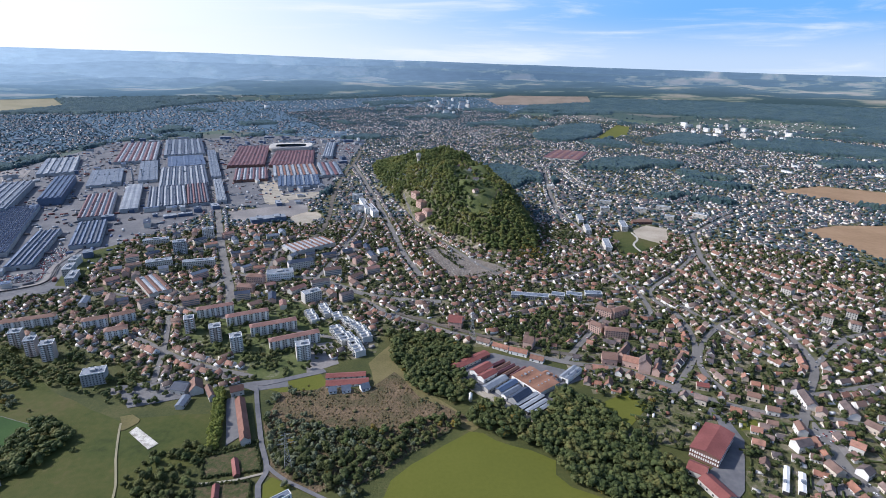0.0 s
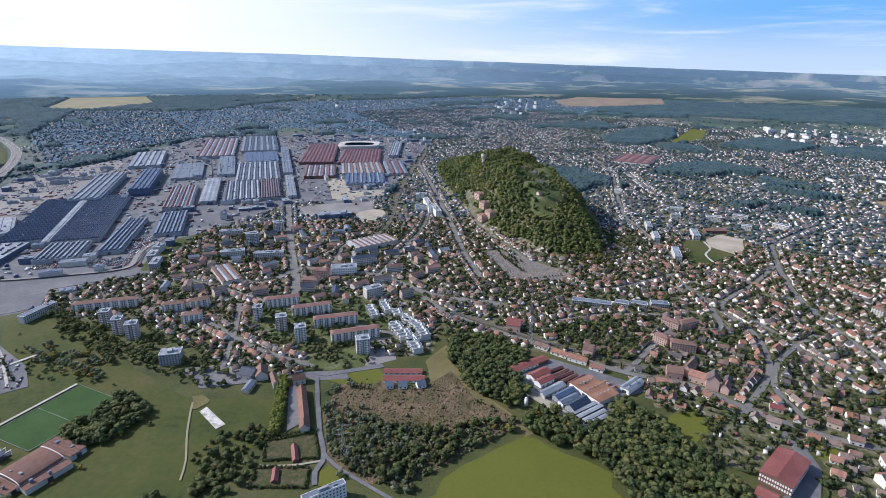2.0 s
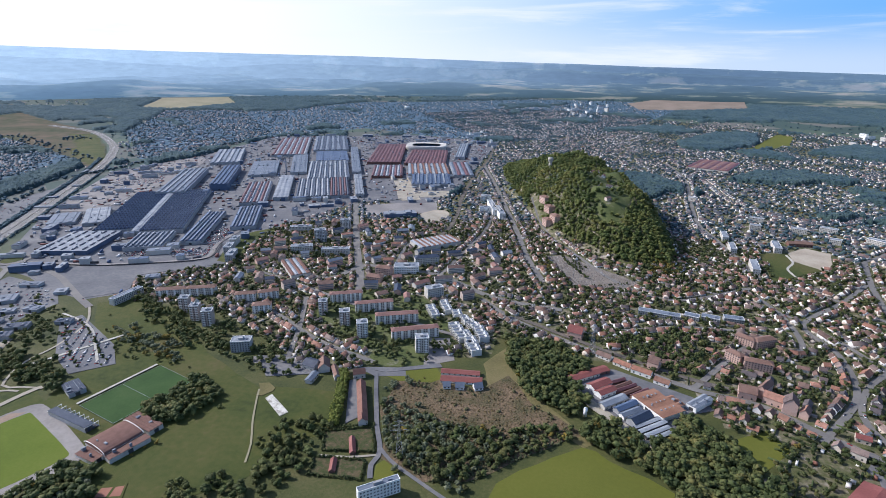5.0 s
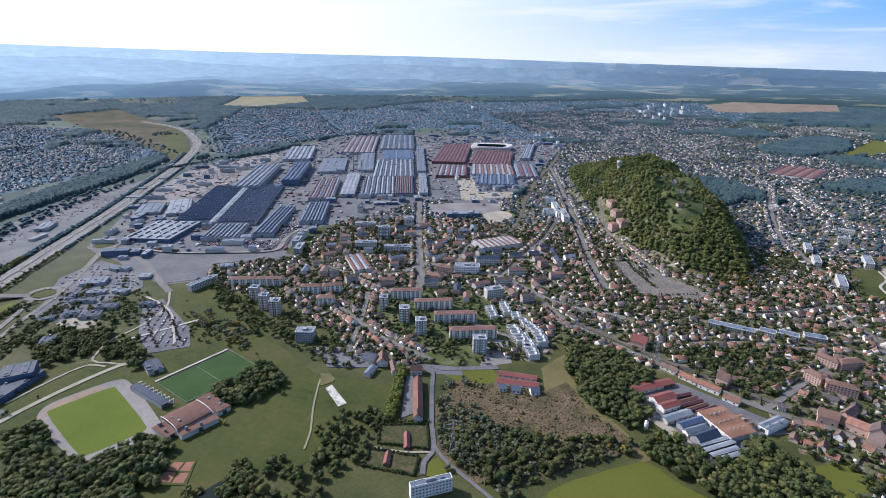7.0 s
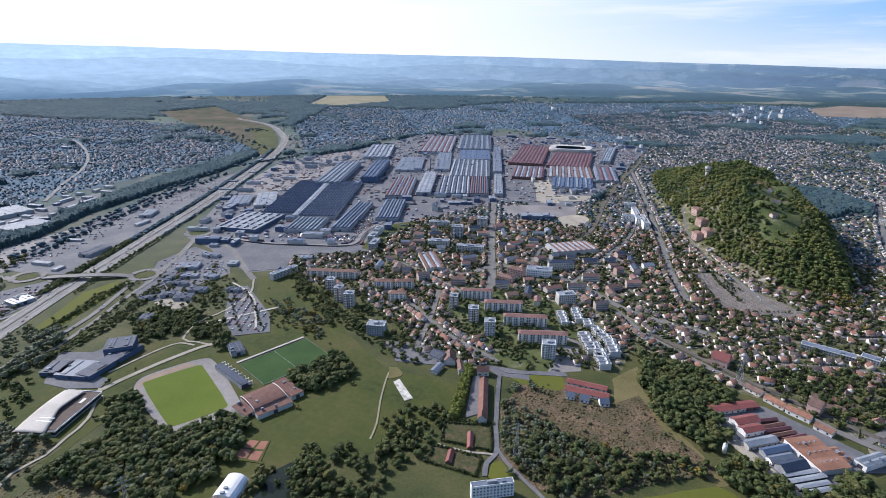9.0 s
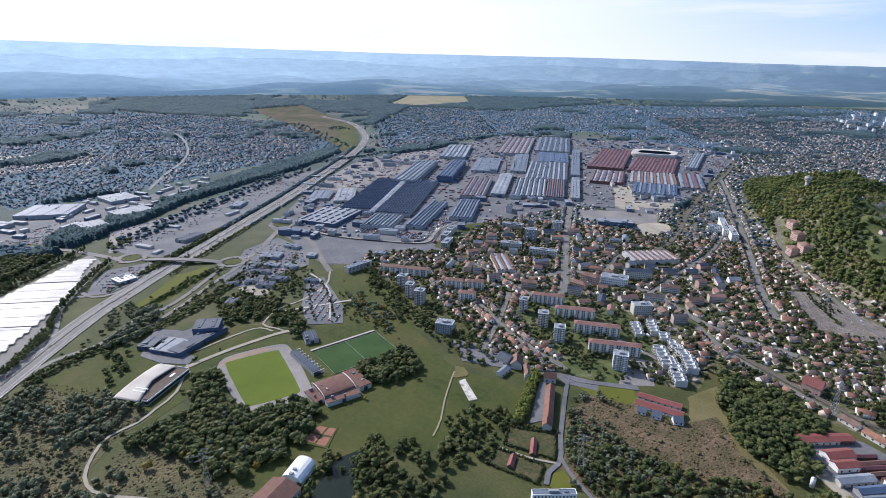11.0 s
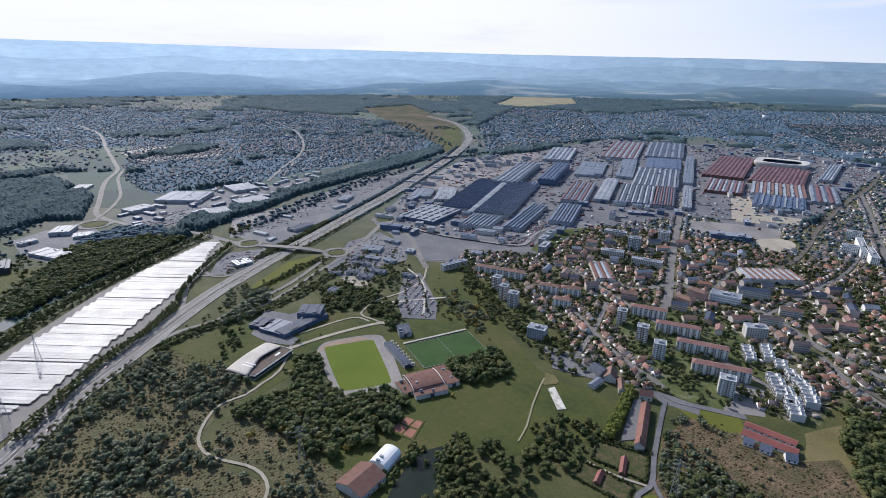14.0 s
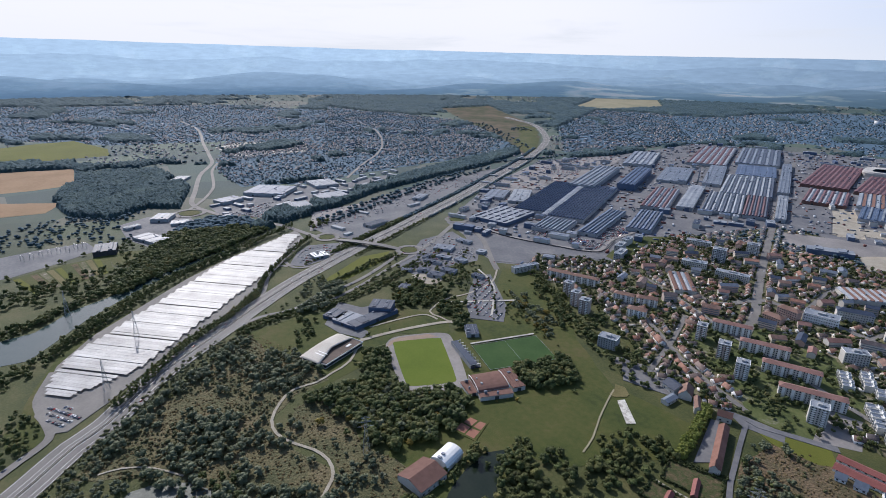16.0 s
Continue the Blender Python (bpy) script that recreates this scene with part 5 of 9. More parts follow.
for args, h, m in (((-473, 908, 23, 22, 15), 24, M_greywall), ((-458, 993, 21, 20, 15), 22, M_facade), ((-540, 954, 21, 44, 12), 12, M_facade), ((-412, 844, 17, 50, 12), 12, M_facade),
                   ((-578, 772, 20, 13, 36), 13, M_greywall), ((-606, 806, 20, 13, 30), 13, M_greywall), ((-622, 846, 15, 12, 26), 13, M_facade), ((-478, 842, 26, 40, 13), 12, M_facade)):
    apartment(*args, h, m, "flat", "pale town apartment block with a flat roof")
apartment(-261, 797, 17, 41, 20, 12, M_white, "flat", "white three-storey school with dark window bands", 3, "school", group="")
apartment(-239, 841, 27, 42, 16, 14, M_facade, "hip", "large pale town building with a dark hipped roof", 4, "town_hall", roof_mat=M_darkroof, group="")
apartment(-293, 776, -2, 27, 14, 13, M_pink, "hip", "pink apartment house with a red roof", 4, roof_mat=M_terra)
apartment(-298, 745, -3, 25, 14, 9, M_pink, "hip", "pink apartment house with a red roof", 3, roof_mat=M_terra)
apartment(-191, 713, 39, 26, 14, 15, M_facade, "flat", "grey-white apartment block with flat roof")
for x, y, yaw, length, width in ((-128, 602, -58, 42, 14), (-112, 587, -53, 30, 13), (-102, 567, -60, 25, 13), (-127, 638, -58, 20, 9), (-114, 625, -49, 25, 11), (-100, 606, -63, 34, 13), (-176, 652, -61, 36, 11),
                                 (-161, 669, -62, 30, 11), (-142, 653, -62, 18, 12)):
    t = thing("terrace_block", x, y, yaw, "white stepped terrace of flats with grey roof decks", "apartment block", "white terraces")
    TAKEN.append((x, y, length / 2))
    RECTS.append((x, y, yaw, length / 2, width / 2))
    n = max(3, int(length / 5.5))
    d = length / n
    for i in range(n):
        u, h = -length / 2 + i * d, 6.8 + 1.3 * ((i * 5 + n) % 3)
        unit = part("unit", boxed(u, -width / 2, -0.3, u + d - 0.05, width / 2, h, bevel=0.06), M_terrace_wall, t)
        part("roof_deck", boxed(u + 0.5, -width / 2 + 0.3, h, u + d - 0.8, width * 0.02, h + 0.15), M_greyroof, unit, "grey roof deck")
        part("roof_deck", boxed(u + 0.9, width * 0.22, h, u + d - 0.9, width / 2 - 0.4, h + 0.12), M_greyroof, unit, "grey roof deck")
        part("party_wall", boxed(u, -width / 2 - 0.8, -0.3, u + 0.35, width / 2, h + 0.9), M_terrace_wall, unit)
        part("parapet", boxed(u + 0.35, width * 0.17, h, u + d - 0.05, width * 0.21, h + 1.5), M_white, unit)
        for k in range(2):
            for side in (-1, 1):
                part("window", boxed(u + d * 0.2, side * width / 2 - 0.06, 1.0 + 2.8 * k, u + d * 0.8, side * width / 2 + 0.06, 2.5 + 2.8 * k), M_glass, unit)
for args in ((130, 730, -9, 55, 12), (173, 733, -17, 19, 12), (197, 734, -14, 23, 12), (227, 739, -3, 25, 12)):
    apartment(*args, 6, M_greywall, "flat", "long low grey terrace of houses", 2, "terrace_block", roof_mat=M_greyroof, group="grey terraces")
for args in ((223, 612, -10, 29, 11), (202, 626, -47, 19, 11), (225, 672, -37, 23, 11), (245, 673, 30, 29, 11)):
    apartment(*args, 11, M_pink, "hip", "pinkish apartment house with a red roof", 4, roof_mat=M_terra)
for args in ((525, 658, -39, 13, 12), (569, 673, -41, 13, 12), (548, 638, -30, 12, 12), (621, 677, -43, 15, 12), (528, 753, -57, 15, 12)):
    apartment(*args, 11, M_facade, "hip", "pale apartment house with a red roof", 4, roof_mat=M_terra)
for args in ((300, 1472, -29, 20, 12), (466, 1230, -20, 29, 11), (529, 1250, -27, 32, 12), (384, 1234, -12, 21, 12), (404, 1300, -20, 28, 11), (510, 1165, -25, 20, 14), (589, 1183, -46, 32, 14)):
    apartment(*args, 10, M_facade, "flat", "pale suburban apartment block with flat roof")
for args in ((312, 965, -8, 12, 54), (300, 1066, -6, 11, 42), (303, 1143, -6, 11, 44), (384, 1096, -8, 13, 48)):
    apartment(*args, 10, M_facade, "flat", "white apartment block beside a lawn")
for args in ((-63, 1213, -58, 25, 16), (-49, 1157, -57, 22, 16), (-33, 1104, -64, 27, 16), (-49, 1107, -62, 21, 16)):
    apartment(*args, 14, M_pink, "hip", "pink apartment house on the wooded slope", 4, roof_mat=M_terra)
for args in ((-218, 1323, 7, 26, 16), (-200, 1208, 11, 26, 14), (-187, 1234, 17, 12, 101), (-164, 1193, 20, 13, 74)):
    apartment(*args, 14, M_white, "flat", "white apartment block by the siding")

apartment(-622, 583, 84, 50, 10, 10, M_facade, "flat", "curved-looking pale apartment slab with a grey flat roof", 4, roof_mat=M_greyroof)

# the car works
dark_west = hall(-976, 987, 29, 77, 344, 9, 22, M_darkroof, M_blueroof, label="huge factory hall with a dark ribbed roof", slope="gable", rise=1.6)
dark_east = hall(-889, 1023, 28, 83, 369, 9, 22, M_darkroof, M_blueroof, label="huge factory hall with a dark ribbed roof", slope="gable", rise=1.6)
hall(-927, 992, 29, 14, 357, 10, 1, M_paleroof, None, label="pale spine roof between the dark halls", slope="lantern", rise=0.8)
roof_lights(dark_west, 77, 344, 9.4, 11, 20, 1.1, 7.0, 1.9, M_blueroof)
roof_lights(dark_east, 83, 369, 9.4, 11, 21, 1.1, 7.0, 1.9, M_blueroof)
front_hall = hall(-899, 765, 17, 92, 122, 8, 0, M_paleroof, None, M_blueroof, label="low pale factory hall with dark roof lights")
roof_lights(front_hall, 92, 122, 8.3, 5, 5, 3.0, 15.0, 1.4, M_darkroof)
hall(-779, 807, 25, 68, 93, 8, 8, M_greyroof, M_paleroof, label="low grey factory hall with lantern strips", slope="lantern")
hall(-741, 916, 23, 40, 213, 8, 5, M_blueroof, M_darkroof, label="long blue-grey factory hall with dark strips", slope="saw")
hall(-699, 1005, 27, 50, 169, 8, 7, M_blueroof, M_darkroof, label="factory hall with dark saw-tooth roof", slope="saw")
hall(-811, 1220, 27, 63, 236, 8, 8, M_maroon, M_greyroof, label="factory hall with red and grey roof stripes", slope="gable")
hall(-779, 1304, 26, 37, 286, 9, 3, M_paleroof, None, label="factory hall with a white roof", slope="gable", rise=0.8)
hall(-695, 1312, 26, 85, 223, 8, 12, M_darkroof, M_paleroof, label="factory hall with black and white roof stripes", slope="gable")
hall(-633, 1346, 25, 49, 230, 8, 8, M_maroon, M_darkroof, label="factory hall with red and black roof stripes", slope="gable")
hall(-772, 1569, 25, 125, 296, 8, 16, M_paleroof, M_darkroof, label="factory hall with grey saw-tooth roof", slope="saw")
hall(-1134, 1996, 25, 125, 471, 9, 12, M_maroon, M_paleroof, label="factory hall with red and white roof stripes", slope="gable")
hall(-1026, 2125, 25, 137, 428, 9, 12, M_greyroof, M_darkroof, label="factory hall with grey saw-tooth roof", slope="saw")
hall(-1000, 1360, 27, 47, 287, 18, 4, M_blueroof, None, M_blueroof, label="tall blue building of the factory", slope="lantern")
hall(-1078, 1277, 27, 70, 330, 14, 5, M_greyroof, M_paleroof, label="tall grey building of the factory", slope="lantern")
STOCK = [(-1148, 939), (-1246, 1065), (-1353, 1261), (-1386, 1465), (-1408, 1727), (-1283, 1645), (-1126, 1340), (-1111, 1126), (-1061, 966)]
patch("stock_yard", STOCK, M_stock, 0.3, 0, "pale worn paving of the new-car yard", "yard")
RECTS.append((*np.array(STOCK).mean(0), 28, 60, 60))
hall(-1230, 1700, 30, 96, 305, 9, 6, M_greyroof, M_paleroof, label="grey hall of the car factory", slope="saw")
hall(-703, 1946, 15, 116, 436, 8, 9, M_maroon, M_maroon, M_brick, label="old factory hall with a red roof", slope="gable")
hall(-536, 1902, 12, 142, 302, 8, 12, M_maroon, M_maroon, M_brick, label="old factory hall with a red roof", slope="gable")
hall(-583, 1601, 18, 94, 181, 8, 11, M_maroon, M_paleroof, M_brick, label="factory hall with red and white roof stripes", slope="gable")
hall(-468, 1667, 18, 130, 182, 8, 14, M_paleroof, M_brick, label="factory hall with white and brown roof stripes", slope="saw")
hall(-416, 1513, 16, 113, 143, 8, 9, M_blueroof, M_paleroof, label="factory hall with a blue-grey roof", slope="lantern")
hall(-446, 2090, 9, 34, 360, 9, 4, M_greyroof, M_paleroof, label="grey shed of the factory", slope="gable")
hall(-367, 1704, 17, 63, 225, 7, 5, M_greyroof, M_maroon, label="grey shed of the factory", slope="gable")
hall(-381, 1119, 27, 73, 25, 10, 2, M_paleroof, None, M_blueroof, label="blue-fronted flat-roofed works building", slope="lantern")
hall(-251, 947, 43, 85, 50, 7, 16, M_paleroof, M_brick, M_facade, label="school workshop with a white saw-tooth roof", slope="saw", name="workshop", category="workshop", group="")
hall(-443, 753, 42, 31, 79, 7, 5, M_brick, M_paleroof, M_facade, label="supermarket with a brown ribbed roof", slope="gable", rise=1.0, name="supermarket", category="shop", group="")
for args, h, m in (((-1071, 886, 39, 51, 89), 6, M_greyroof), ((-1021, 923, 42, 48, 134), 7, M_paleroof), ((-594, 1388, 24, 22, 271), 9, M_paleroof), ((-774, 1788, 24, 28, 530), 9, M_greyroof),
                   ((-985, 1538, 28, 83, 247), 7, M_greyroof), ((-877, 1814, 26, 113, 208), 8, M_blueroof), ((-915, 1642, 27, 50, 342), 8, M_greyroof)):
    hall(*args, h, 3, m, None, label="smaller grey building of the works", slope="lantern", rise=1.0)
hall(463, 2032, -24, 130, 201, 7, 9, M_maroon, M_slabroof, M_facade, label="far sheds with pinkish red roofs", slope="gable", rise=1.2)
# shops and sheds across the river
hall(-1097, -1, 83, 36, 49, 9, 2, M_darkroof, None, M_dark, label="dark boxy treatment works building", slope="lantern", rise=1.5, name="treatment_works", category="building", group="")
for args, h, m in (((-1126, 76, 27, 70, 34), 6, M_greyroof), ((-1273, 115, 63, 36, 48), 8, M_greyroof), ((-1216, 140, 78, 34, 27), 6, M_greyroof), ((-1231, 52, 113, 30, 15), 6, M_paleroof),
                   ((-1409, 390, 49, 107, 95), 9, M_blueroof), ((-1361, 272, 111, 57, 42), 8, M_blueroof), ((-1700, 215, 60, 36, 60), 6, M_paleroof), ((-1427, 541, 90, 67, 81), 8, M_greyroof),
                   ((-1226, 405, 88, 46, 54), 7, M_greyroof), ((-1274, 504, 92, 77, 57), 8, M_greyroof)):
    hall(*args, h, 3, m, None, M_greywall, label="flat-roofed shop shed with grey walls", slope="lantern", rise=0.6, name="retail_shed", category="shop shed", group="retail sheds")

for args, h, m in (((-871, 316, 92, 27, 26), 5, M_white), ((-786, 528, 37, 35, 26), 5, M_greyroof), ((-714, 516, 7, 22, 14), 5, M_greyroof), ((-681, 442, 34, 26, 16), 5, M_darkroof),
                   ((-685, 470, 29, 26, 14), 5, M_darkroof), ((-709, 436, 43, 20, 12), 5, M_darkroof), ((-664, 373, 42, 15, 16), 5, M_darkroof), ((-798, 583, 15, 30, 14), 5, M_greyroof), ((-746, 500, 30, 26, 11), 4, M_greyroof), ((-765, 478, 120, 24, 9), 4, M_darkroof), ((-640, 497, 20, 20, 11), 5, M_darkroof), ((-726, 413, 60, 18, 9), 4, M_darkroof), ((-735, 470, 25, 34, 9), 4, M_darkroof),
                   ((-494, 376, 62, 16, 27), 5, M_darkroof), ((-640, 655, 30, 20, 14), 7, M_greyroof), 
                   ((-995, 491, 17, 24, 52), 6, M_darkroof), ((-1150, 696, 36, 24, 50), 6, M_greyroof), ((-883, 320, 14, 11, 21), 5, M_paleroof)):
    hall(*args, h, 2, m, None, M_greywall, label="low flat-roofed trade building on a yard", slope="lantern", rise=0.6, name="trade_building", category="building", group="trade buildings")


def works_sheds(count, seed):
    """Smaller sheds, plant rooms and offices in the factory yards."""
    rr = random.Random(seed)
    xs, ys = [p[0] for p in WORKS], [p[1] for p in WORKS]
    tries, made = 0, 0
    while made < count and tries < 6000:
        tries += 1
        x, y = rr.uniform(min(xs), max(xs)), rr.uniform(min(ys), max(ys))
        length, width, h = rr.uniform(10, 46), rr.uniform(8, 18), rr.uniform(4, 11)
        if not bool(inside(np.array([x]), np.array([y]), WORKS)[0]) or any(math.hypot(x - q[0], y - q[1]) < q[2] * 0.8 + length * 0.5 for q in TAKEN):
            continue
        if any(bool(inside(np.array([x]), np.array([y]), q)[0]) for q in (FRONT, LOT_GREY, LOT_SAND, LOT_STRIP, LOT_OVAL)):
            continue
        t = thing("works_shed", x, y, 28 + rr.choice((0, 90)) + rr.uniform(-4, 4), "small flat-roofed shed in the factory yard", "shed", "yard sheds")
        a, b = length / 2, width / 2
        part("wall", boxed(-a, -b, -0.3, a, b, h, bevel=0.08), rr.choice((M_greywall, M_blueroof, M_facade)), t)
        part("roof", boxed(-a - 0.3, -b - 0.3, h, a + 0.3, b + 0.3, h + 0.35), rr.choice((M_greyroof, M_paleroof, M_blueroof, M_darkroof)), t)
        part("roof_vent", boxed(-a * 0.3, -b * 0.4, h + 0.35, a * 0.1, b * 0.2, h + 1.6), M_paleroof, t)
        TAKEN.append((x, y, length * 0.5))
        RECTS.append((x, y, 28, length / 2, length / 2))
        made += 1


FRONT = [(-835, 613), (-799, 681), (-675, 719), (-592, 768), (-568, 753), (-678, 663), (-642, 605), (-686, 567), (-767, 582)]
works_sheds(150, 5)


def chimney_stack(x, y, h):
    t = thing("chimney_stack", x, y, 0, "tall slender grey factory chimney", "chimney")
    bm = bmesh.new()
    bmesh.ops.create_cone(bm, segments=16, radius1=2.2, radius2=1.4, depth=h, cap_ends=True, matrix=Matrix.Translation((0, 0, h / 2)))
    part("shaft", bm, M_paleroof, t, "", True)
    bm = bmesh.new()
    bmesh.ops.create_cone(bm, segments=16, radius1=1.8, radius2=1.8, depth=1.2, cap_ends=True, matrix=Matrix.Translation((0, 0, h - 0.4)))
    part("rim", bm, M_dark, t)


chimney_stack(*(-879, 1490), 48)
chimney_stack(*(-878, 1537), 30)


def far_block(x, y, yaw, length, width, h, wall):
    t = thing("far_block", x, y, yaw, "distant white apartment block with a flat roof", "apartment block", "distant blocks")
    a, b = length / 2, width / 2
    part("wall", boxed(-a, -b, -3, a, b, h), wall, t)
    part("roof", boxed(-a + 0.5, -b + 0.5, h, a - 0.5, b - 0.5, h + 0.4), M_paleroof, t)
    k = 2 if h < 12 else 3
    for i in range(k):
        part("window_band", boxed(-a + 1, -b - 0.1, (i + 0.4) * h / k, a - 1, b + 0.1, (i + 0.75) * h / k), M_greywall, t)


def far_blocks(poly, count, seed, lo, hi):
    rr = random.Random(seed)
    xs, ys = [p[0] for p in poly], [p[1] for p in poly]
    made = 0
    while made < count:
        x, y = rr.uniform(min(xs), max(xs)), rr.uniform(min(ys), max(ys))
        if bool(inside(np.array([x]), np.array([y]), poly)[0]) and all(math.hypot(x - q[0], y - q[1]) > q[2] + 12 for q in TAKEN):
            k = 0.8
            length = rr.uniform(18, 55)
            far_block(x, y, rr.choice((20, 110)) + rr.uniform(-8, 8), length * k, 13 * k, rr.uniform(lo, hi) * k, rr.choice((M_white, M_white, M_facade) if hi > 9 else (M_greywall, M_facade, M_blueroof)))
            TAKEN.append((x, y, length * 0.5))
            RECTS.append((x, y, 20, length / 2, length / 2))
            made += 1


far_blocks([(1116, 2726), (1336, 3050), (1611, 3034), (1787, 2714), (1713, 2511), (1407, 2477), (1176, 2540)], 30, 3, 12, 26)
far_blocks([(-123, 3791), (-70, 4094), (181, 4108), (177, 3560), (12, 3424)], 20, 4, 14, 34)
far_blocks([(-705, 2194), (-628, 2664), (-425, 2793), (-365, 2388), (-447, 2294)], 10, 5, 10, 16)
far_blocks([(945, 1799), (1251, 1925), (1672, 2048), (1355, 1637), (1015, 1540)], 14, 6, 7, 10)
far_blocks([(-3115, -185), (-3579, 243), (-3293, 406), (-2550, 368), (-3090, 12)], 16, 7, 7, 10)
far_blocks(TRADE, 20, 12, 5, 8)
far_blocks([(-1750, 500), (-1850, 1250), (-2500, 1700), (-3300, 1350), (-3500, 300), (-2600, 400), (-2450, 700), (-2000, 850)], 34, 16, 6, 9)
far_blocks([(-1560, 1700), (-1900, 2030), (-2060, 2320), (-1700, 2450), (-1480, 2100)], 22, 15, 6, 9)
far_blocks(RIVER_LOTS, 8, 13, 4, 6)
far_blocks([(-1436, 527), (-1476, 691), (-1510, 826), (-1327, 651), (-1270, 477)], 12, 8, 6, 8)


def town_blocks(poly, count, seed):
    """Larger row houses, shops and small blocks of the town centre."""
    rr = random.Random(seed)
    xs, ys = [p[0] for p in poly], [p[1] for p in poly]
    made, tries = 0, 0
    while made < count and tries < 4000:
        tries += 1
        x, y = rr.uniform(min(xs), max(xs)), rr.uniform(min(ys), max(ys))
        length, width, h = rr.uniform(13, 28), rr.uniform(9, 12), rr.uniform(6, 11)
        if not bool(inside(np.array([x]), np.array([y]), poly)[0]) or hill(x, y) > 6 or any(math.hypot(x - q[0], y - q[1]) < q[2] + length * 0.5 for q in TAKEN):
            continue
        if any((np.hypot(ln[:, 0] - x, ln[:, 1] - y) < half + 9).any() for ln, half in ROADS):
            continue
        t = shed(x, y, rr.choice((25, 115, 30, 50)) + rr.uniform(-10, 10), length, width, h, rr.choice((M_roof, M_slabroof, M_darkroof, M_greyroof, M_roof)), rr.choice((M_facade, M_wall, M_tower, M_pink)),
                 "long town house with a low pitched roof", "town_block", "building", pitch=0.25, windows=False, group="town blocks")
        for side in (-1, 1):
            for k in range(int(h / 3.2)):
                part("window_band", boxed(-length / 2 + 1, side * width / 2 - 0.07, 1.1 + 3 * k, length / 2 - 1, side * width / 2 + 0.07, 2.3 + 3 * k), M_skylight, t)
        made += 1


CENTRE = [(-528, 687), (-544, 1002), (-339, 1038), (-204, 994), (-105, 921), (-128, 704), (-263, 667), (-380, 634)]
town_blocks(CENTRE, 64, 8)

# ---- the park and sports ground ----
TRACK = [(-519, 262), (-534, 276), (-536, 291), (-514, 347), (-495, 348), (-404, 306), (-396, 298), (-400, 281), (-418, 237), (-428, 237)]
PITCH = [(-523, 275), (-525, 281), (-504, 334), (-497, 332), (-415, 298), (-410, 292), (-430, 246), (-436, 245)]
PITCH_B = [(-465, 355), (-442, 440), (-385, 422), (-409, 340)]
patch("running_track", TRACK, M_stock, 0.24, 0, "worn grey running track round the pitch", "running track", rounded=2)
patch("sand_bend", [(-518, 265), (-529, 275), (-532, 290), (-519, 327), (-506, 333), (-524, 281), (-520, 272)], M_track, 0.28, 0, "tan sandy bend of the track", "sand")
patch("stadium_pitch", PITCH, M_pitch, 0.32, 0, "bright green football pitch", "pitch", rounded=1)
patch("training_pitch", PITCH_B, M_pitch2, 0.24, 0, "dark green training pitch", "pitch")
patch("court_yard", [(-346, 244), (-354, 270), (-336, 280), (-321, 253)], M_meadow, 0.22, 0, "grass between the tennis courts", "yard")
for court in ([(-346, 247), (-350, 258), (-340, 261), (-336, 251)], [(-350, 260), (-352, 270), (-344, 273), (-341, 263)], [(-334, 251), (-338, 261), (-330, 265), (-325, 254)], [(-339, 264), (-342, 274), (-336, 277), (-331, 267)]):
    patch("tennis_court", court, M_clay, 0.26, 0, "red clay tennis court", "court")
for a, b in (((0, 1)), ((1, 2)), ((2, 3)), ((3, 0))):
    ribbon("pitch_line", [PITCH_B[a], PITCH_B[b]], 0.3, M_paleroof, 0.4, label="white touch line of the pitch", category="pitch marking", keep=False, thick=0.05)
ribbon("pitch_line", [tuple((PITCH_B[0][i] + PITCH_B[1][i]) / 2 for i in (0, 1)), tuple((PITCH_B[2][i] + PITCH_B[3][i]) / 2 for i in (0, 1))], 0.3, M_paleroof, 0.4, label="white halfway line of the pitch", category="pitch marking", keep=False, thick=0.05)
ribbon("pitch_walk", [tuple(PITCH_B[0]), tuple(PITCH_B[1])], 3.0, M_concrete, 0.3, off=5, label="pale path beside the pitch", category="path")
patch("visitor_car_park", [(-527, 399), (-575, 425), (-652, 500), (-638, 522), (-531, 466), (-494, 430)], M_lot, 0.24, 0, "grey visitor car park", "car park")
ribbon("car_park_path", [(-667, 518), (-631, 509), (-592, 492), (-552, 459), (-514, 425)], 3, M_concrete, 0.4, label="pale concrete path through the car park")
ribbon("car_park_cross", [(-586, 401), (-571, 428), (-555, 458), (-538, 489)], 4, M_concrete, 0.42, label="pale concrete cross path of the car park")


def stand(x, y, yaw, length, width, h):
    t = thing("grandstand", x, y, yaw, "covered grandstand with dark seats and white roof ribs", "grandstand")
    TAKEN.append((x, y, length / 2 + 3))
    RECTS.append((x, y, yaw, length / 2, width / 2))
    a, b = length / 2, width / 2
    for k in range(6):
        part("tier", boxed(-a, -b + k * width / 6, 0, a, -b + (k + 1) * width / 6, 0.8 + k * 0.8), M_dark if k % 2 else M_darkroof, t)
    part("back_wall", boxed(-a, b, 0, a, b + 0.3, h), M_greywall, t)
    for i in range(9):
        u = -a + i * length / 8
        part("roof_beam", boxed(u - 0.25, -b, h - 0.6, u + 0.25, b + 0.4, h - 0.05), M_white, t)
        part("post", boxed(u - 0.2, -b + 0.3, 0, u + 0.2, -b + 0.7, h - 0.6), M_white, t)
    part("roof", boxed(-a, -b * 0.2, h, a, b + 0.4, h + 0.3), M_darkroof, t, "dark sheet roof")


stand(-450, 335, 168, 58, 13, 6)

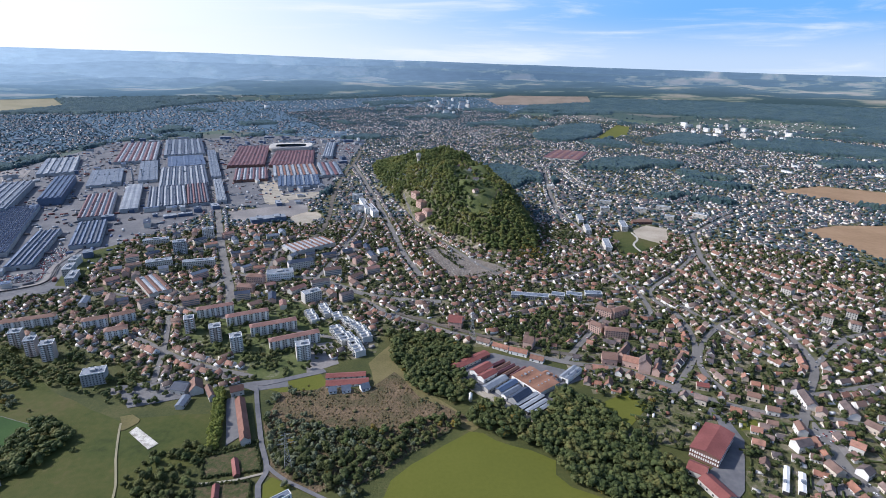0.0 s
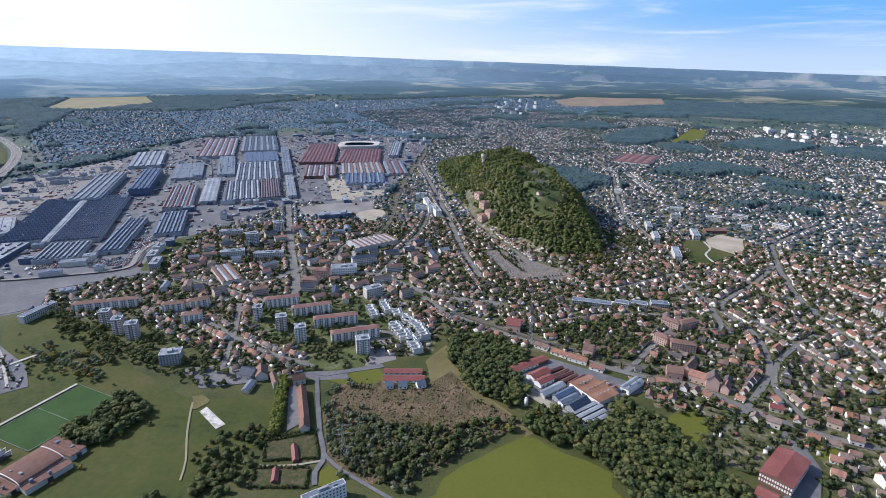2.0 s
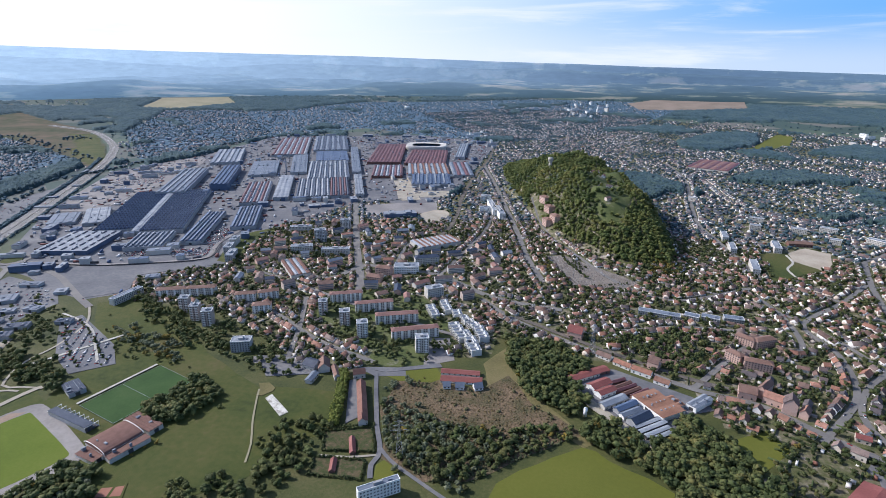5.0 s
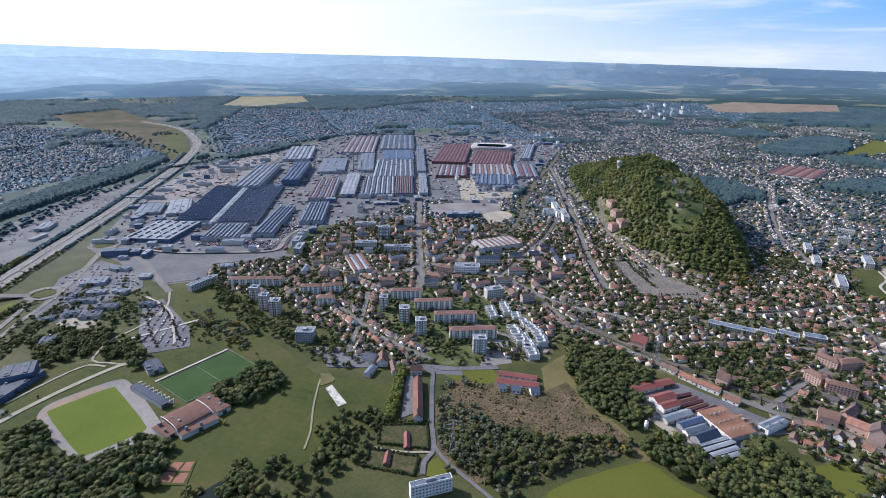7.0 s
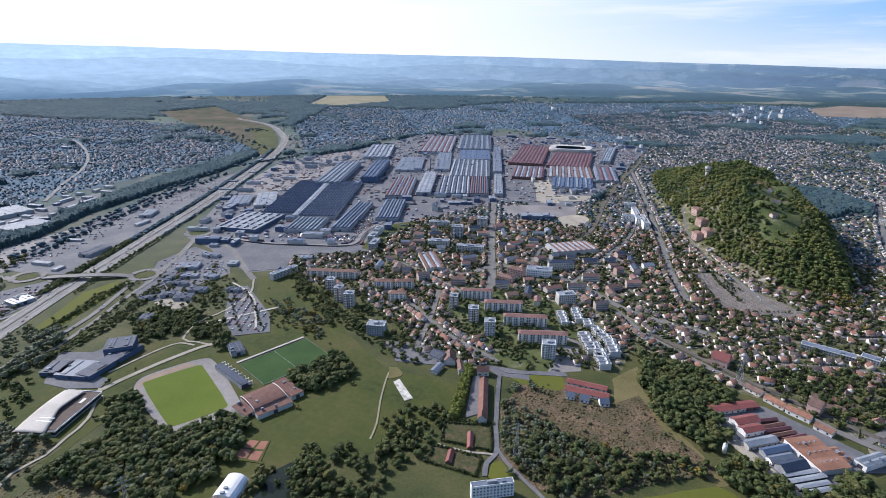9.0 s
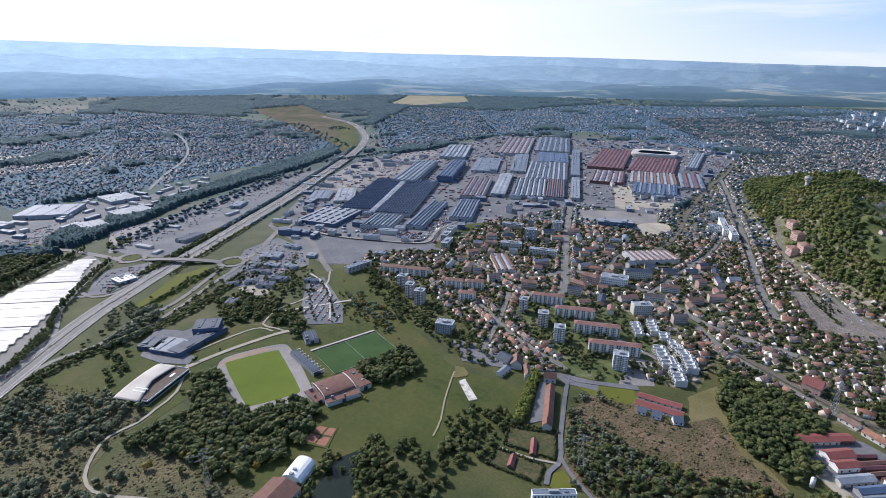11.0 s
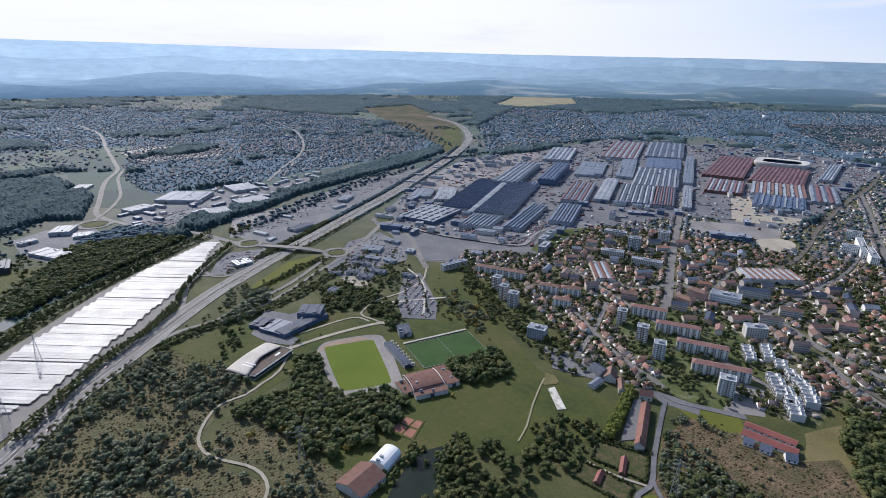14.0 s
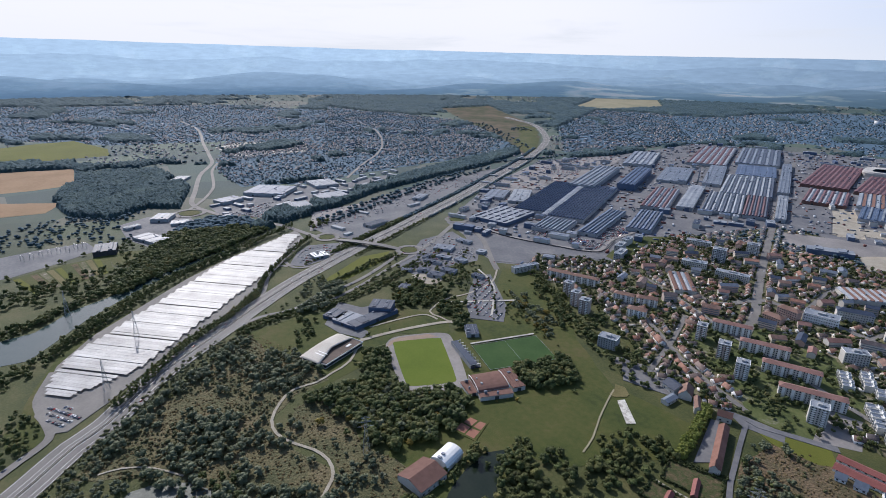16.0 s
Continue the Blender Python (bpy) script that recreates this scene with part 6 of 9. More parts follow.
hall(-366, 313, 70, 36, 9, 5, 0, M_brick, None, M_facade, label="low brown-roofed wing of the sports hall", name="clubhouse", category="clubhouse", group="")
hall(-379, 346, 75, 14, 38, 5, 4, M_brick, None, M_facade, label="low ribbed wing of the sports hall", slope="gable", rise=0.6, name="clubhouse", category="clubhouse", group="")
hall(-391, 297, 79, 11, 24, 4, 0, M_brick, None, M_white, label="low entrance wing of the sports hall", name="clubhouse", category="clubhouse", group="")
sports = hall(-386, 319, 163, 32, 35, 6, 1, M_brick, None, M_facade, label="sports hall with a brown arched roof and white gable arches", slope="arch", rise=3.2, name="sports_hall", category="sports hall", group="")
for end in (-17.8, 17.4):
    arc = [(16.6 * math.cos(q * math.pi / 12), 3.7 * math.sin(q * math.pi / 12)) for q in range(13)]
    bm = prism(arc + [(0.95 * u, 0.86 * v) for u, v in arc[::-1]], end, end + 0.5)
    part("gable_arch", bm, M_white, sports, "white gable arch").location = (0, 0, 6.3)
gym = shed(-307, 187, 13, 28, 30, 6, M_brick, M_facade, "gymnasium with a brown pitched roof", "gymnasium", "gymnasium", pitch=0.16)
hall(-315, 217, 20, 18, 24, 5, 1, M_white, None, M_white, label="hall with a white barrel roof", slope="arch", rise=5.0, name="barrel_hall", category="sports hall", group="")


M_terrace = material("brown_decking", [(0.1, 0.075, 0.062), (0.13, 0.1, 0.085)], 0.2, 1.5, 0.85)


def museum(x, y, yaw, length, width):
    """A low glazed hall under a bowed white shell."""
    t = thing("exhibition_hall", x, y, yaw, "modern hall with a bowed white shell roof and dark terrace", "exhibition hall")
    TAKEN.append((x, y, length / 2 + 5))
    RECTS.append((x, y, yaw, length / 2 + 3, width / 2 + 2))
    a, b = length / 2, width / 2
    part("plinth", boxed(-a - 3, -b, -0.3, a, b, 0.8), M_concrete, t)
    part("glass_wall", boxed(-a - 2, -b + 1, 0.8, a - 1, b - 1, 4.4), M_glass, t, "dark glazed wall")
    part("terrace", boxed(-a + 1, -b + 0.5, 4.4, a - 0.5, -b + width * 0.62, 4.8), M_terrace, t, "dark brown terrace roof")
    part("fascia", boxed(-a - 2, -b, 4.2, a, -b + 0.5, 5.6), M_white, t)
    part("fascia", boxed(a - 0.5, -b + 0.5, 4.2, a, b, 5.6), M_white, t)
    part("terrace_light", boxed(a * 0.35, -b + width * 0.2, 4.8, a * 0.6, -b + width * 0.28, 5.4), M_white, t)
    bm = bmesh.new()
    n, rows = 18, []
    for i in range(n + 1):
        u = i / n
        xx = -a - 5 + (length + 3) * u
        z = 4.9 + 3.2 * math.sin(math.pi * (0.02 + u * 0.8))
        y0 = -b + width * (0.2 + 0.6 * min(u, 0.5) - 0.14 * max(0.0, u - 0.5))
        row = []
        for k in range(9):
            v = k / 8
            row.append(bm.verts.new((xx, y0 + (b + 1.5 - y0) * v, z - 1.6 * (v - 0.4) ** 2)))
        rows.append(row)
    for r, s in zip(rows, rows[1:]):
        for p, q, c, d in zip(r, r[1:], s[1:], s):
            bm.faces.new((p, q, c, d))
    bmesh.ops.recalc_face_normals(bm, faces=bm.faces)
    bmesh.ops.solidify(bm, geom=bm.faces[:], thickness=0.6)
    bmesh.ops.recalc_face_normals(bm, faces=bm.faces)
    shell = part("shell_roof", bm, M_shell, t, "bowed off-white shell roof", True)
    for k in range(2):
        u = 0.22 + 0.07 * k
        z = 4.9 + 3.2 * math.sin(math.pi * (0.02 + u * 0.8))
        part("skylight", boxed(-a - 5 + (length + 3) * u - 0.7, -b * 0.35, z - 0.5, -a - 5 + (length + 3) * u + 0.7, b * 0.45, z + 0.12), M_white, shell)


M_shell = material("shell_sheet", [(0.36, 0.335, 0.295), (0.43, 0.4, 0.355), (0.5, 0.47, 0.42)], 0.05, 0.5, 0.62, spec=0.3)
museum(-543, 207, 114, 62, 38)

for args, h, m in (((-613, 308, 48, 31, 28), 11, M_darkroof), ((-595, 285, 103, 73, 19), 6, M_darkroof), ((-631, 246, 31, 24, 25), 5, M_darkroof), ((-606, 257, 23, 37, 32), 5, M_greyroof)):
    hall(*args, h, 2, m, None, M_blueroof, label="dark flat-roofed science centre block", slope="lantern", rise=0.7, name="science_centre", category="exhibition hall", group="science centre blocks")
patch("science_yard", [(-616, 224), (-584, 231), (-555, 249), (-563, 264), (-583, 262), (-603, 324), (-633, 331), (-637, 288), (-672, 268)], M_lot, 0.2, 0, "pale paved forecourt", "yard")

# ---- white car shelters beside the motorway ----
patch("storage_yard", [(-582, -87), (-622, -82), (-680, -70), (-742, -33), (-880, 98), (-941, 172), (-1045, 334), (-975, 327), (-886, 259), (-787, 183), (-712, 120), (-672, 64), (-609, 8), (-570, -26), (-539, -60), (-543, -73)], M_asphalt, 0.2, 0, "dark asphalt vehicle yard", "yard")


def shelters():
    """Blocks of long white canopies between two rows of poplars."""
    ax, across = Vector((-0.723, 0.69)), Vector((0.69, 0.723))
    cuts = [392, 440, 520, 612, 696, 775, 850, 955]
    yaw = math.degrees(math.atan2(ax.y, ax.x))
    for k, (u, v) in enumerate(zip(cuts, cuts[1:])):
        mid = ax * ((u + v) / 2) + across * (-473.0)
        t = thing("car_shelter", mid.x, mid.y, yaw, "white glaring canopy roofs of a long car shelter", "car shelter", "car shelters")
        span = v - u - 3
        rows = int(span / 5.6)
        for i in range(rows):
            s = u + (i + 0.5) * span / rows
            wide = 96 * float(smooth(s, 350, 470)) - 66 * float(smooth(s, 760, 950))
            d = span / rows
            gap = 1.7 if (i * 7 + k) % 5 == 2 else 0.6
            bm = prism([(0.1, 2.5), (d - gap, 2.85), (d - gap, 2.95), (0.1, 2.62)], -wide / 2, wide / 2)
            c = part("canopy", bm, M_canopy, t)
            c.location = (-span / 2 + i * d, ((i * 37) % 11 - 5) * 0.5, 0)
            if i % 3 == 0:
                for w in (-0.4, 0.4):
                    p = new("post", POST)
                    p.parent = t
                    p.location = (-span / 2 + i * d + 2.2, w * wide, 0)
        TAKEN.append((mid.x, mid.y, 42))
        RECTS.append((mid.x, mid.y, yaw, span / 2, 40))


POST = bpy.data.meshes.new("post")
_b = boxed(-0.12, -0.12, 0, 0.12, 0.12, 2.6)
_b.to_mesh(POST)
_b.free()
POST.materials.append(M_steel)
shelters()

M_barn = material("barn_tiles", [(0.16, 0.078, 0.058), (0.2, 0.1, 0.075), (0.245, 0.13, 0.1)], 0.1, 0.8, 0.85)
# ---- barn, allotments and the near south ----
shed(-191, 431, 24, 9, 68, 5.5, M_barn, M_facade, "long low barn with a red-brown tiled roof", "barn", "barn", pitch=0.4)
shed(-179, 402, 26, 7, 9, 7, M_barn, M_facade, "barn cross wing with a red-brown tiled roof", "barn_wing", "barn", pitch=0.45)
patch("barn_court", [(-221, 468), (-215, 473), (-187, 410), (-195, 398)], M_lot, 0.24, 0, "paved barn court", "yard")
for args in ((-240, 474, 34, 6, 22), (-259, 484, 27, 13, 18)):
    shed(*args, 6, M_terra, M_facade, "farmhouse with an orange tiled roof", "farmhouse", "house", pitch=0.45)
shed(-214, 479, 26, 13, 9, 6, M_brick, M_facade, "farmhouse with a brown hipped roof at the barn court", "farmhouse", "house", pitch=0.45)
shed(-273, 483, -12, 17, 16, 6, M_darkroof, M_facade, "farm building with a dark roof", "farm_building", "building", pitch=0.25)
shed(-262, 460, 1, 8, 18, 4, M_greyroof, M_facade, "long grey shed by the farm", "shed", "shed", pitch=0.2)
shed(-102, 499, 8, 45, 11, 2.8, M_redroof, M_white, "long school pavilion with a dark red roof", "pavilion", "pavilion", pitch=0.2, group="school pavilions")
shed(-106, 513, 7, 43, 9, 2.8, M_redroof, M_white, "long school pavilion with a dark red roof", "pavilion", "pavilion", pitch=0.2, group="school pavilions")
for args in ((-101, 486, 14, 9, 9), (-82, 490, 29, 9, 9), (-115, 484, 16, 8, 8)):
    shed(*args, 3.4, M_greyroof, M_white, "white house with a grey roof", "small_house", "house", pitch=0.45)
PLOTS = [[(-209, 382), (-168, 399), (-153, 368), (-199, 358)], [(-202, 349), (-157, 355), (-152, 333), (-197, 327)]]
for plot in PLOTS:
    patch("allotment", plot, M_plot, 0.2, 0, "allotment ground of dark soil, grass and vegetables", "allotment")
patch("triangle_lawn", [(-142, 336), (-146, 352), (-141, 360), (-122, 348), (-126, 335)], M_field, 0.2, 0, "small green lawn", "lawn")
for args in ((-175, 369, 25, 5, 21), (-181, 341, 18, 5, 15)):
    shed(*args, 2.4, M_redroof, M_brick, "row of red-roofed allotment sheds", "allotment_shed", "shed", pitch=0.4, windows=False)
apartment(-131, 320, 39, 35, 6, 13, M_white, "flat", "white four-storey block with a grey flat roof", 4, roof_mat=M_greyroof)

# ---- brick works by the railway ----
patch("works_yard", [(1, 526), (36, 563), (63, 567), (140, 532), (159, 514), (121, 493), (112, 458), (91, 438), (78, 452), (41, 487)], M_lot, 0.22, 0, "grey yard of the old works", "yard")
patch("works_track", [(3, 522), (38, 484), (76, 447), (93, 434), (97, 440), (60, 476), (28, 512), (12, 528)], M_gravel, 0.26, 2, "pale dusty track beside the works", "track")
for args, h, roof, wall, pitch, label in (((28, 541, 40, 37, 12), 4.5, M_redroof, M_facade, 0.12, "works shed with a red sheet roof"), ((47, 557, 38, 17, 11), 4.5, M_redroof, M_brick, 0.12, "works shed with a red sheet roof"),
                                          ((45, 526, 44, 26, 12), 5.5, M_redroof, M_white, 0.2, "white works shed with a red roof"), ((51, 514, 43, 22, 10), 5.5, M_redroof, M_white, 0.2, "white works shed with a red roof"),
                                          ((58, 498, 44, 33, 9), 5.0, M_paleroof, M_facade, 0.22, "works shed with a pale sheet roof"), ((70, 492, 44, 28, 8), 5.0, M_blueroof, M_greywall, 0.25, "works shed with a blue-grey roof"),
                                          ((74, 483, 42, 25, 7), 4.5, M_greyroof, M_white, 0.25, "works shed with a grey roof"), ((82, 475, 45, 26, 11), 5.5, M_darkroof, M_greywall, 0.3, "works shed with a dark curved-looking roof")):
    shed(*args, h, roof, wall, label, "works_shed", "shed", pitch=pitch, group="old works sheds")
for (ax, ay), (bx, by), m in (((51, 529), (72, 546), M_maroon), ((60, 524), (78, 541), M_brick), ((61, 518), (83, 537), M_maroon), ((69, 515), (87, 532), M_brick), ((77, 513), (95, 531), M_maroon)):
    shed((ax + bx) / 2, (ay + by) / 2, math.degrees(math.atan2(by - ay, bx - ax)), math.hypot(bx - ax, by - ay), 4.2, 3.6, m, M_brick, "narrow brown-roofed works shed", "works_shed", "shed", pitch=0.3, windows=False, group="narrow works sheds")
for (ax, ay), (bx, by) in (((76, 460), (101, 481)), ((80, 454), (106, 477)), ((85, 449), (108, 469)), ((90, 445), (111, 463))):
    shed((ax + bx) / 2, (ay + by) / 2, math.degrees(math.atan2(by - ay, bx - ax)), math.hypot(bx - ax, by - ay), 4.4, 4.0, M_paleroof, M_dark, "narrow open works shed with a pale sheet roof", "works_shed", "shed", pitch=0.1, windows=False, group="narrow works sheds")
orange = hall(102, 504, -51, 42, 30, 6, 3, M_orange, None, M_white, label="works hall with a broad orange roof", slope="gable", rise=0.9, name="works_hall", category="works hall", group="works halls")
roof_lights(orange, 36, 22, 6.9, 3, 4, 1.6, 1.2, 0.9, M_paleroof)
hall(118, 512, -51, 18, 12, 5, 3, M_orange, None, M_facade, label="low works annexe with orange gables", slope="gable", rise=1.4, name="works_hall", category="works hall", group="works halls")
hall(144, 518, -42, 11, 30, 6, 2, M_paleroof, None, M_white, label="works hall with a pale roof", slope="gable", rise=1.2, name="works_hall", category="works hall", group="works halls")
for x, y, yaw, length, h in ((92, 566, -24, 22, 5), (72, 578, -30, 20, 4), (112, 551, -26, 16, 4), (52, 592, -30, 18, 4)):
    shed(x, y, yaw, length, 8, h, M_roof, M_wall, "old railway-side building with a brown roof", "station_building", "building", pitch=0.4, group="railway buildings")


def silo(x, y):
    t = thing("silo", x, y, 0, "slender white steel silo", "silo")
    bm = bmesh.new()
    bmesh.ops.create_cone(bm, segments=14, radius1=1.9, radius2=1.9, depth=9, cap_ends=True, matrix=Matrix.Translation((0, 0, 6)))
    part("drum", bm, M_white, t, "", True)
    bm = bmesh.new()
    bmesh.ops.create_cone(bm, segments=14, radius1=1.9, radius2=0.3, depth=1.2, cap_ends=True, matrix=Matrix.Translation((0, 0, 11.1)))
    part("cap", bm, M_steel, t)
    for k in range(4):
        part("leg", boxed(1.3 * math.cos(k * 1.57) - 0.12, 1.3 * math.sin(k * 1.57) - 0.12, 0, 1.3 * math.cos(k * 1.57) + 0.12, 1.3 * math.sin(k * 1.57) + 0.12, 1.6), M_steel, t)


silo(*(30, 469))
# big old buildings by the church street
for args, h, m in (((196, 549, -11, 17, 12), 8, M_terra), ((215, 558, -37, 8, 22), 11, M_terra), ((231, 532, -19, 13, 14), 12, M_roof), ((219, 542, -28, 18, 10), 8, M_roof),
                   ((243, 526, -32, 8, 12), 7, M_roof), ((107, 584, -25, 12, 12), 9, M_roof), ((18, 637, -14, 18, 14), 9, M_redroof)):
    shed(*args, h, m, M_pink, "tall old house with a steep tiled roof", "town_house", "house", pitch=0.5)
# red factory in the village
patch("village_yard", [(284, 477), (283, 443), (283, 413), (250, 350), (225, 327), (219, 362), (261, 398), (272, 443), (265, 451)], M_lot, 0.22, 0, "grey asphalt factory yard", "yard")

patch("village_square", [(364, 441), (397, 439), (376, 400), (342, 383), (345, 407)], M_stock, 0.33, 0, "pale asphalt village square with parking bays", "square")
patch("village_corner", [(351, 388), (347, 368), (365, 353), (343, 343), (311, 350), (311, 356)], M_stock, 0.34, 0, "pale asphalt street corner", "street")


def mill(x, y, yaw, length, width, front):
    """The old red factory: gabled roof, rows of white windows in its brick front."""
    t = shed(x, y, yaw, length, width, 10, M_redroof, M_brick, "old brick factory with a red roof and rows of white windows", "old_factory", "factory", pitch=0.1, windows=False)
    for turned, half, deep in ((yaw, width / 2, length / 2), (yaw + 180, width / 2, length / 2), (yaw + 90, length / 2, width / 2), (yaw - 90, length / 2, width / 2)):
        c, s = math.cos(radians(turned)), math.sin(radians(turned))
        mx, my = x + c * deep, y + s * deep
        if math.hypot(mx - front[0], my - front[1]) > 12 and math.hypot(mx, my) > math.hypot(x, y):
            continue
        bays = int(half * 2 / 1.9)
        for i in range(bays):
            for k in range(2):
                u = -half + (i + 0.5) * half * 2 / bays
                w = part("window", boxed(-0.09, -0.55, 0, 0.09, 0.55, 2.2), M_white, t, "tall white factory window")
                w.matrix_world = pose(mx - s * u, my + c * u, 2.2 + 4.0 * k, 0, 0, turned)


mill(246, 401, -41, 25, 46, (232, 384))
shed(220, 371, -38, 15, 14, 5.5, M_redroof, M_facade, "low factory wing with a dark red roof", "old_factory", "factory", pitch=0.25)
shed(226, 349, -70, 26, 14, 5, M_redroof, M_facade, "long shed with a red roof and skylight strip", "old_factory", "factory", pitch=0.2)
hall(290, 361, -32, 4, 34, 4, 1, M_white, None, M_white, label="long shed with a white roof", slope="gable", rise=0.8, name="white_shed", category="shed", group="white sheds")
hall(301, 357, -31, 5, 25, 4, 1, M_white, None, M_white, label="long shed with a white roof", slope="gable", rise=0.8, name="white_shed", category="shed", group="white sheds")
for args, h, m in (((379, 472, -102, 28, 13), 8, M_terra), ((329, 403, 13, 17, 13), 9, M_terra), ((342, 425, -14, 9, 16), 9, M_terra), ((338, 372, -79, 14, 12), 8, M_roof), ((362, 369, -63, 11, 12), 8, M_roof),
                   ((378, 400, -44, 12, 12), 9, M_roof), ((380, 452, -36, 10, 12), 7, M_terra), ((410, 455, -102, 24, 12), 8, M_roof), ((415, 429, -60, 14, 12), 8, M_roof),
                   ((327, 479, -31, 13, 11), 7, M_terra), ((333, 455, -20, 12, 11), 7, M_terra), ((268, 472, -29, 13, 11), 8, M_roof), ((282, 498, -18, 13, 10), 6, M_redroof)):
    x, y, yaw, length, width = args
    shed(x, y, yaw, length * 0.92, width * 0.85, h * 0.8, M_roof if m is M_terra and length > 14 else m, M_wall, "village house with a tiled roof", "village_house", "house", pitch=0.3, group="village houses")


# ---- far landmarks ----
def water_tower(x, y):
    t = thing("water_tower", x, y, 0, "pale cylindrical concrete water tower on the wooded hill", "water tower")
    bm = bmesh.new()
    for r1, r2, z0, z1 in ((4.5, 3.6, 0, 14), (3.6, 6.5, 14, 19), (6.5, 6.5, 19, 26), (6.5, 1.0, 26, 28)):
        bmesh.ops.create_cone(bm, segments=24, radius1=r1, radius2=r2, depth=z1 - z0, cap_ends=True, matrix=Matrix.Translation((0, 0, (z0 + z1) / 2)))
    part("tank", bm, M_concrete, t, "", True)


def stadium(x, y, yaw):
    t = thing("stadium", x, y, yaw, "football stadium with a white oval roof", "stadium")
    TAKEN.append((x, y, 90))
    RECTS.append((x, y, yaw, 85, 66))
    bm = bmesh.new()
    n = 40

    def ring(a, b, z):
        out = []
        for i in range(n):
            q = 2 * math.pi * i / n
            c, s = math.cos(q), math.sin(q)
            out.append(bm.verts.new((a * abs(c) ** 0.5 * (1 if c > 0 else -1), b * abs(s) ** 0.5 * (1 if s > 0 else -1), z)))
        return out
    loops = [ring(80, 62, 0), ring(83, 65, 13), ring(81, 63, 18), ring(58, 40, 16.5), ring(58, 40, 15.5), ring(77, 59, 13)]
    for u, v in zip(loops, loops[1:]):
        for i in range(n):
            bm.faces.new((u[i], u[(i + 1) % n], v[(i + 1) % n], v[i]))
    part("roof_ring", bm, M_facade, t, "white oval roof and wall")
    bm = bmesh.new()
    loops = [ring(77, 59, 11), ring(56, 37, 1)]
    for i in range(n):
        bm.faces.new((loops[0][i], loops[0][(i + 1) % n], loops[1][(i + 1) % n], loops[1][i]))
    part("seating", bm, M_blueroof, t, "dark blue seating bowl")
    part("pitch", boxed(-53, -34, 0, 53, 34, 0.4), M_pitch2, t)


stadium(*(-605, 2129), 10)
water_tower(*(-64, 1353))
tank = thing("storage_tank", *(-1150, 3569), 0, "white cylindrical storage tank", "tank")
_b = bmesh.new()
bmesh.ops.create_cone(_b, segments=24, radius1=18, radius2=18, depth=22, cap_ends=True, matrix=Matrix.Translation((0, 0, 11)))
part("shell", _b, M_white, tank, "", True)
_b = bmesh.new()
bmesh.ops.create_cone(_b, segments=24, radius1=18, radius2=2, depth=3, cap_ends=True, matrix=Matrix.Translation((0, 0, 23.5)))
part("lid", _b, M_greyroof, tank, "", True)
patch("works_car_park", [(-604, 1471), (-529, 1498), (-437, 1266), (-503, 1226)], M_lot, 0.25, 0, "grey staff car park", "car park")
patch("sand_lot", [(-526, 1500), (-503, 1514), (-397, 1333), (-391, 1267), (-435, 1267)], M_gravel, 0.25, 0, "bare sandy building plot", "plot")
patch("sand_lot_round", [(-342, 1141), (-320, 1176), (-277, 1159), (-276, 1109), (-305, 1082)], M_gravel, 0.25, 3, "bare pale sandy plot", "plot")
patch("sand_strip", [(-417, 1372), (-327, 1404), (-311, 1342), (-389, 1309)], M_gravel, 0.25, 0, "bare pale sandy plot", "plot")
patch("parking_strip", [(-236, 1143), (-217, 1154), (-157, 927), (-171, 902)], M_lot, 0.25, 0, "grey car park", "car park")
patch("parking_north", [(-418, 2191), (-399, 2380), (-367, 2292), (-329, 1854), (-354, 1839)], M_lot, 0.25, 0, "grey car park", "car park")
patch("school_green", [(345, 1062), (395, 1066), (424, 989), (369, 942), (328, 915)], M_meadow, 0.25, 1, "green school lawn", "lawn")
patch("school_sand", [(399, 1076), (442, 1118), (476, 1090), (453, 1022), (426, 991), (394, 1029)], M_sand, 0.26, 3, "pale bare school ground", "yard")
patch("school_parking", [(321, 1112), (381, 1120), (372, 1077), (330, 1066)], M_lot, 0.27, 0, "grey school car park", "car park")
ribbon("school_path", [(391, 1061), (389, 1019), (369, 981), (369, 942)], 4, M_concrete, 0.35, label="pale curved path", step=6)
shed(436, 1132, 5, 44, 12, 6, M_terra, M_brick, "long school building with a brick-red roof", "school_house", "school", pitch=0.3)
for x, y, yaw, length in ((45, 1290, 10, 26), (60, 1235, 80, 12), (48, 1180, 30, 11), (70, 1150, -10, 12), (66, 1090, 40, 11)):
    shed(x, y, yaw, length, 8, 4.5, M_roof, M_wall, "pale house on the hilltop meadow", "hilltop_house", "house", pitch=0.35, group="hilltop houses")


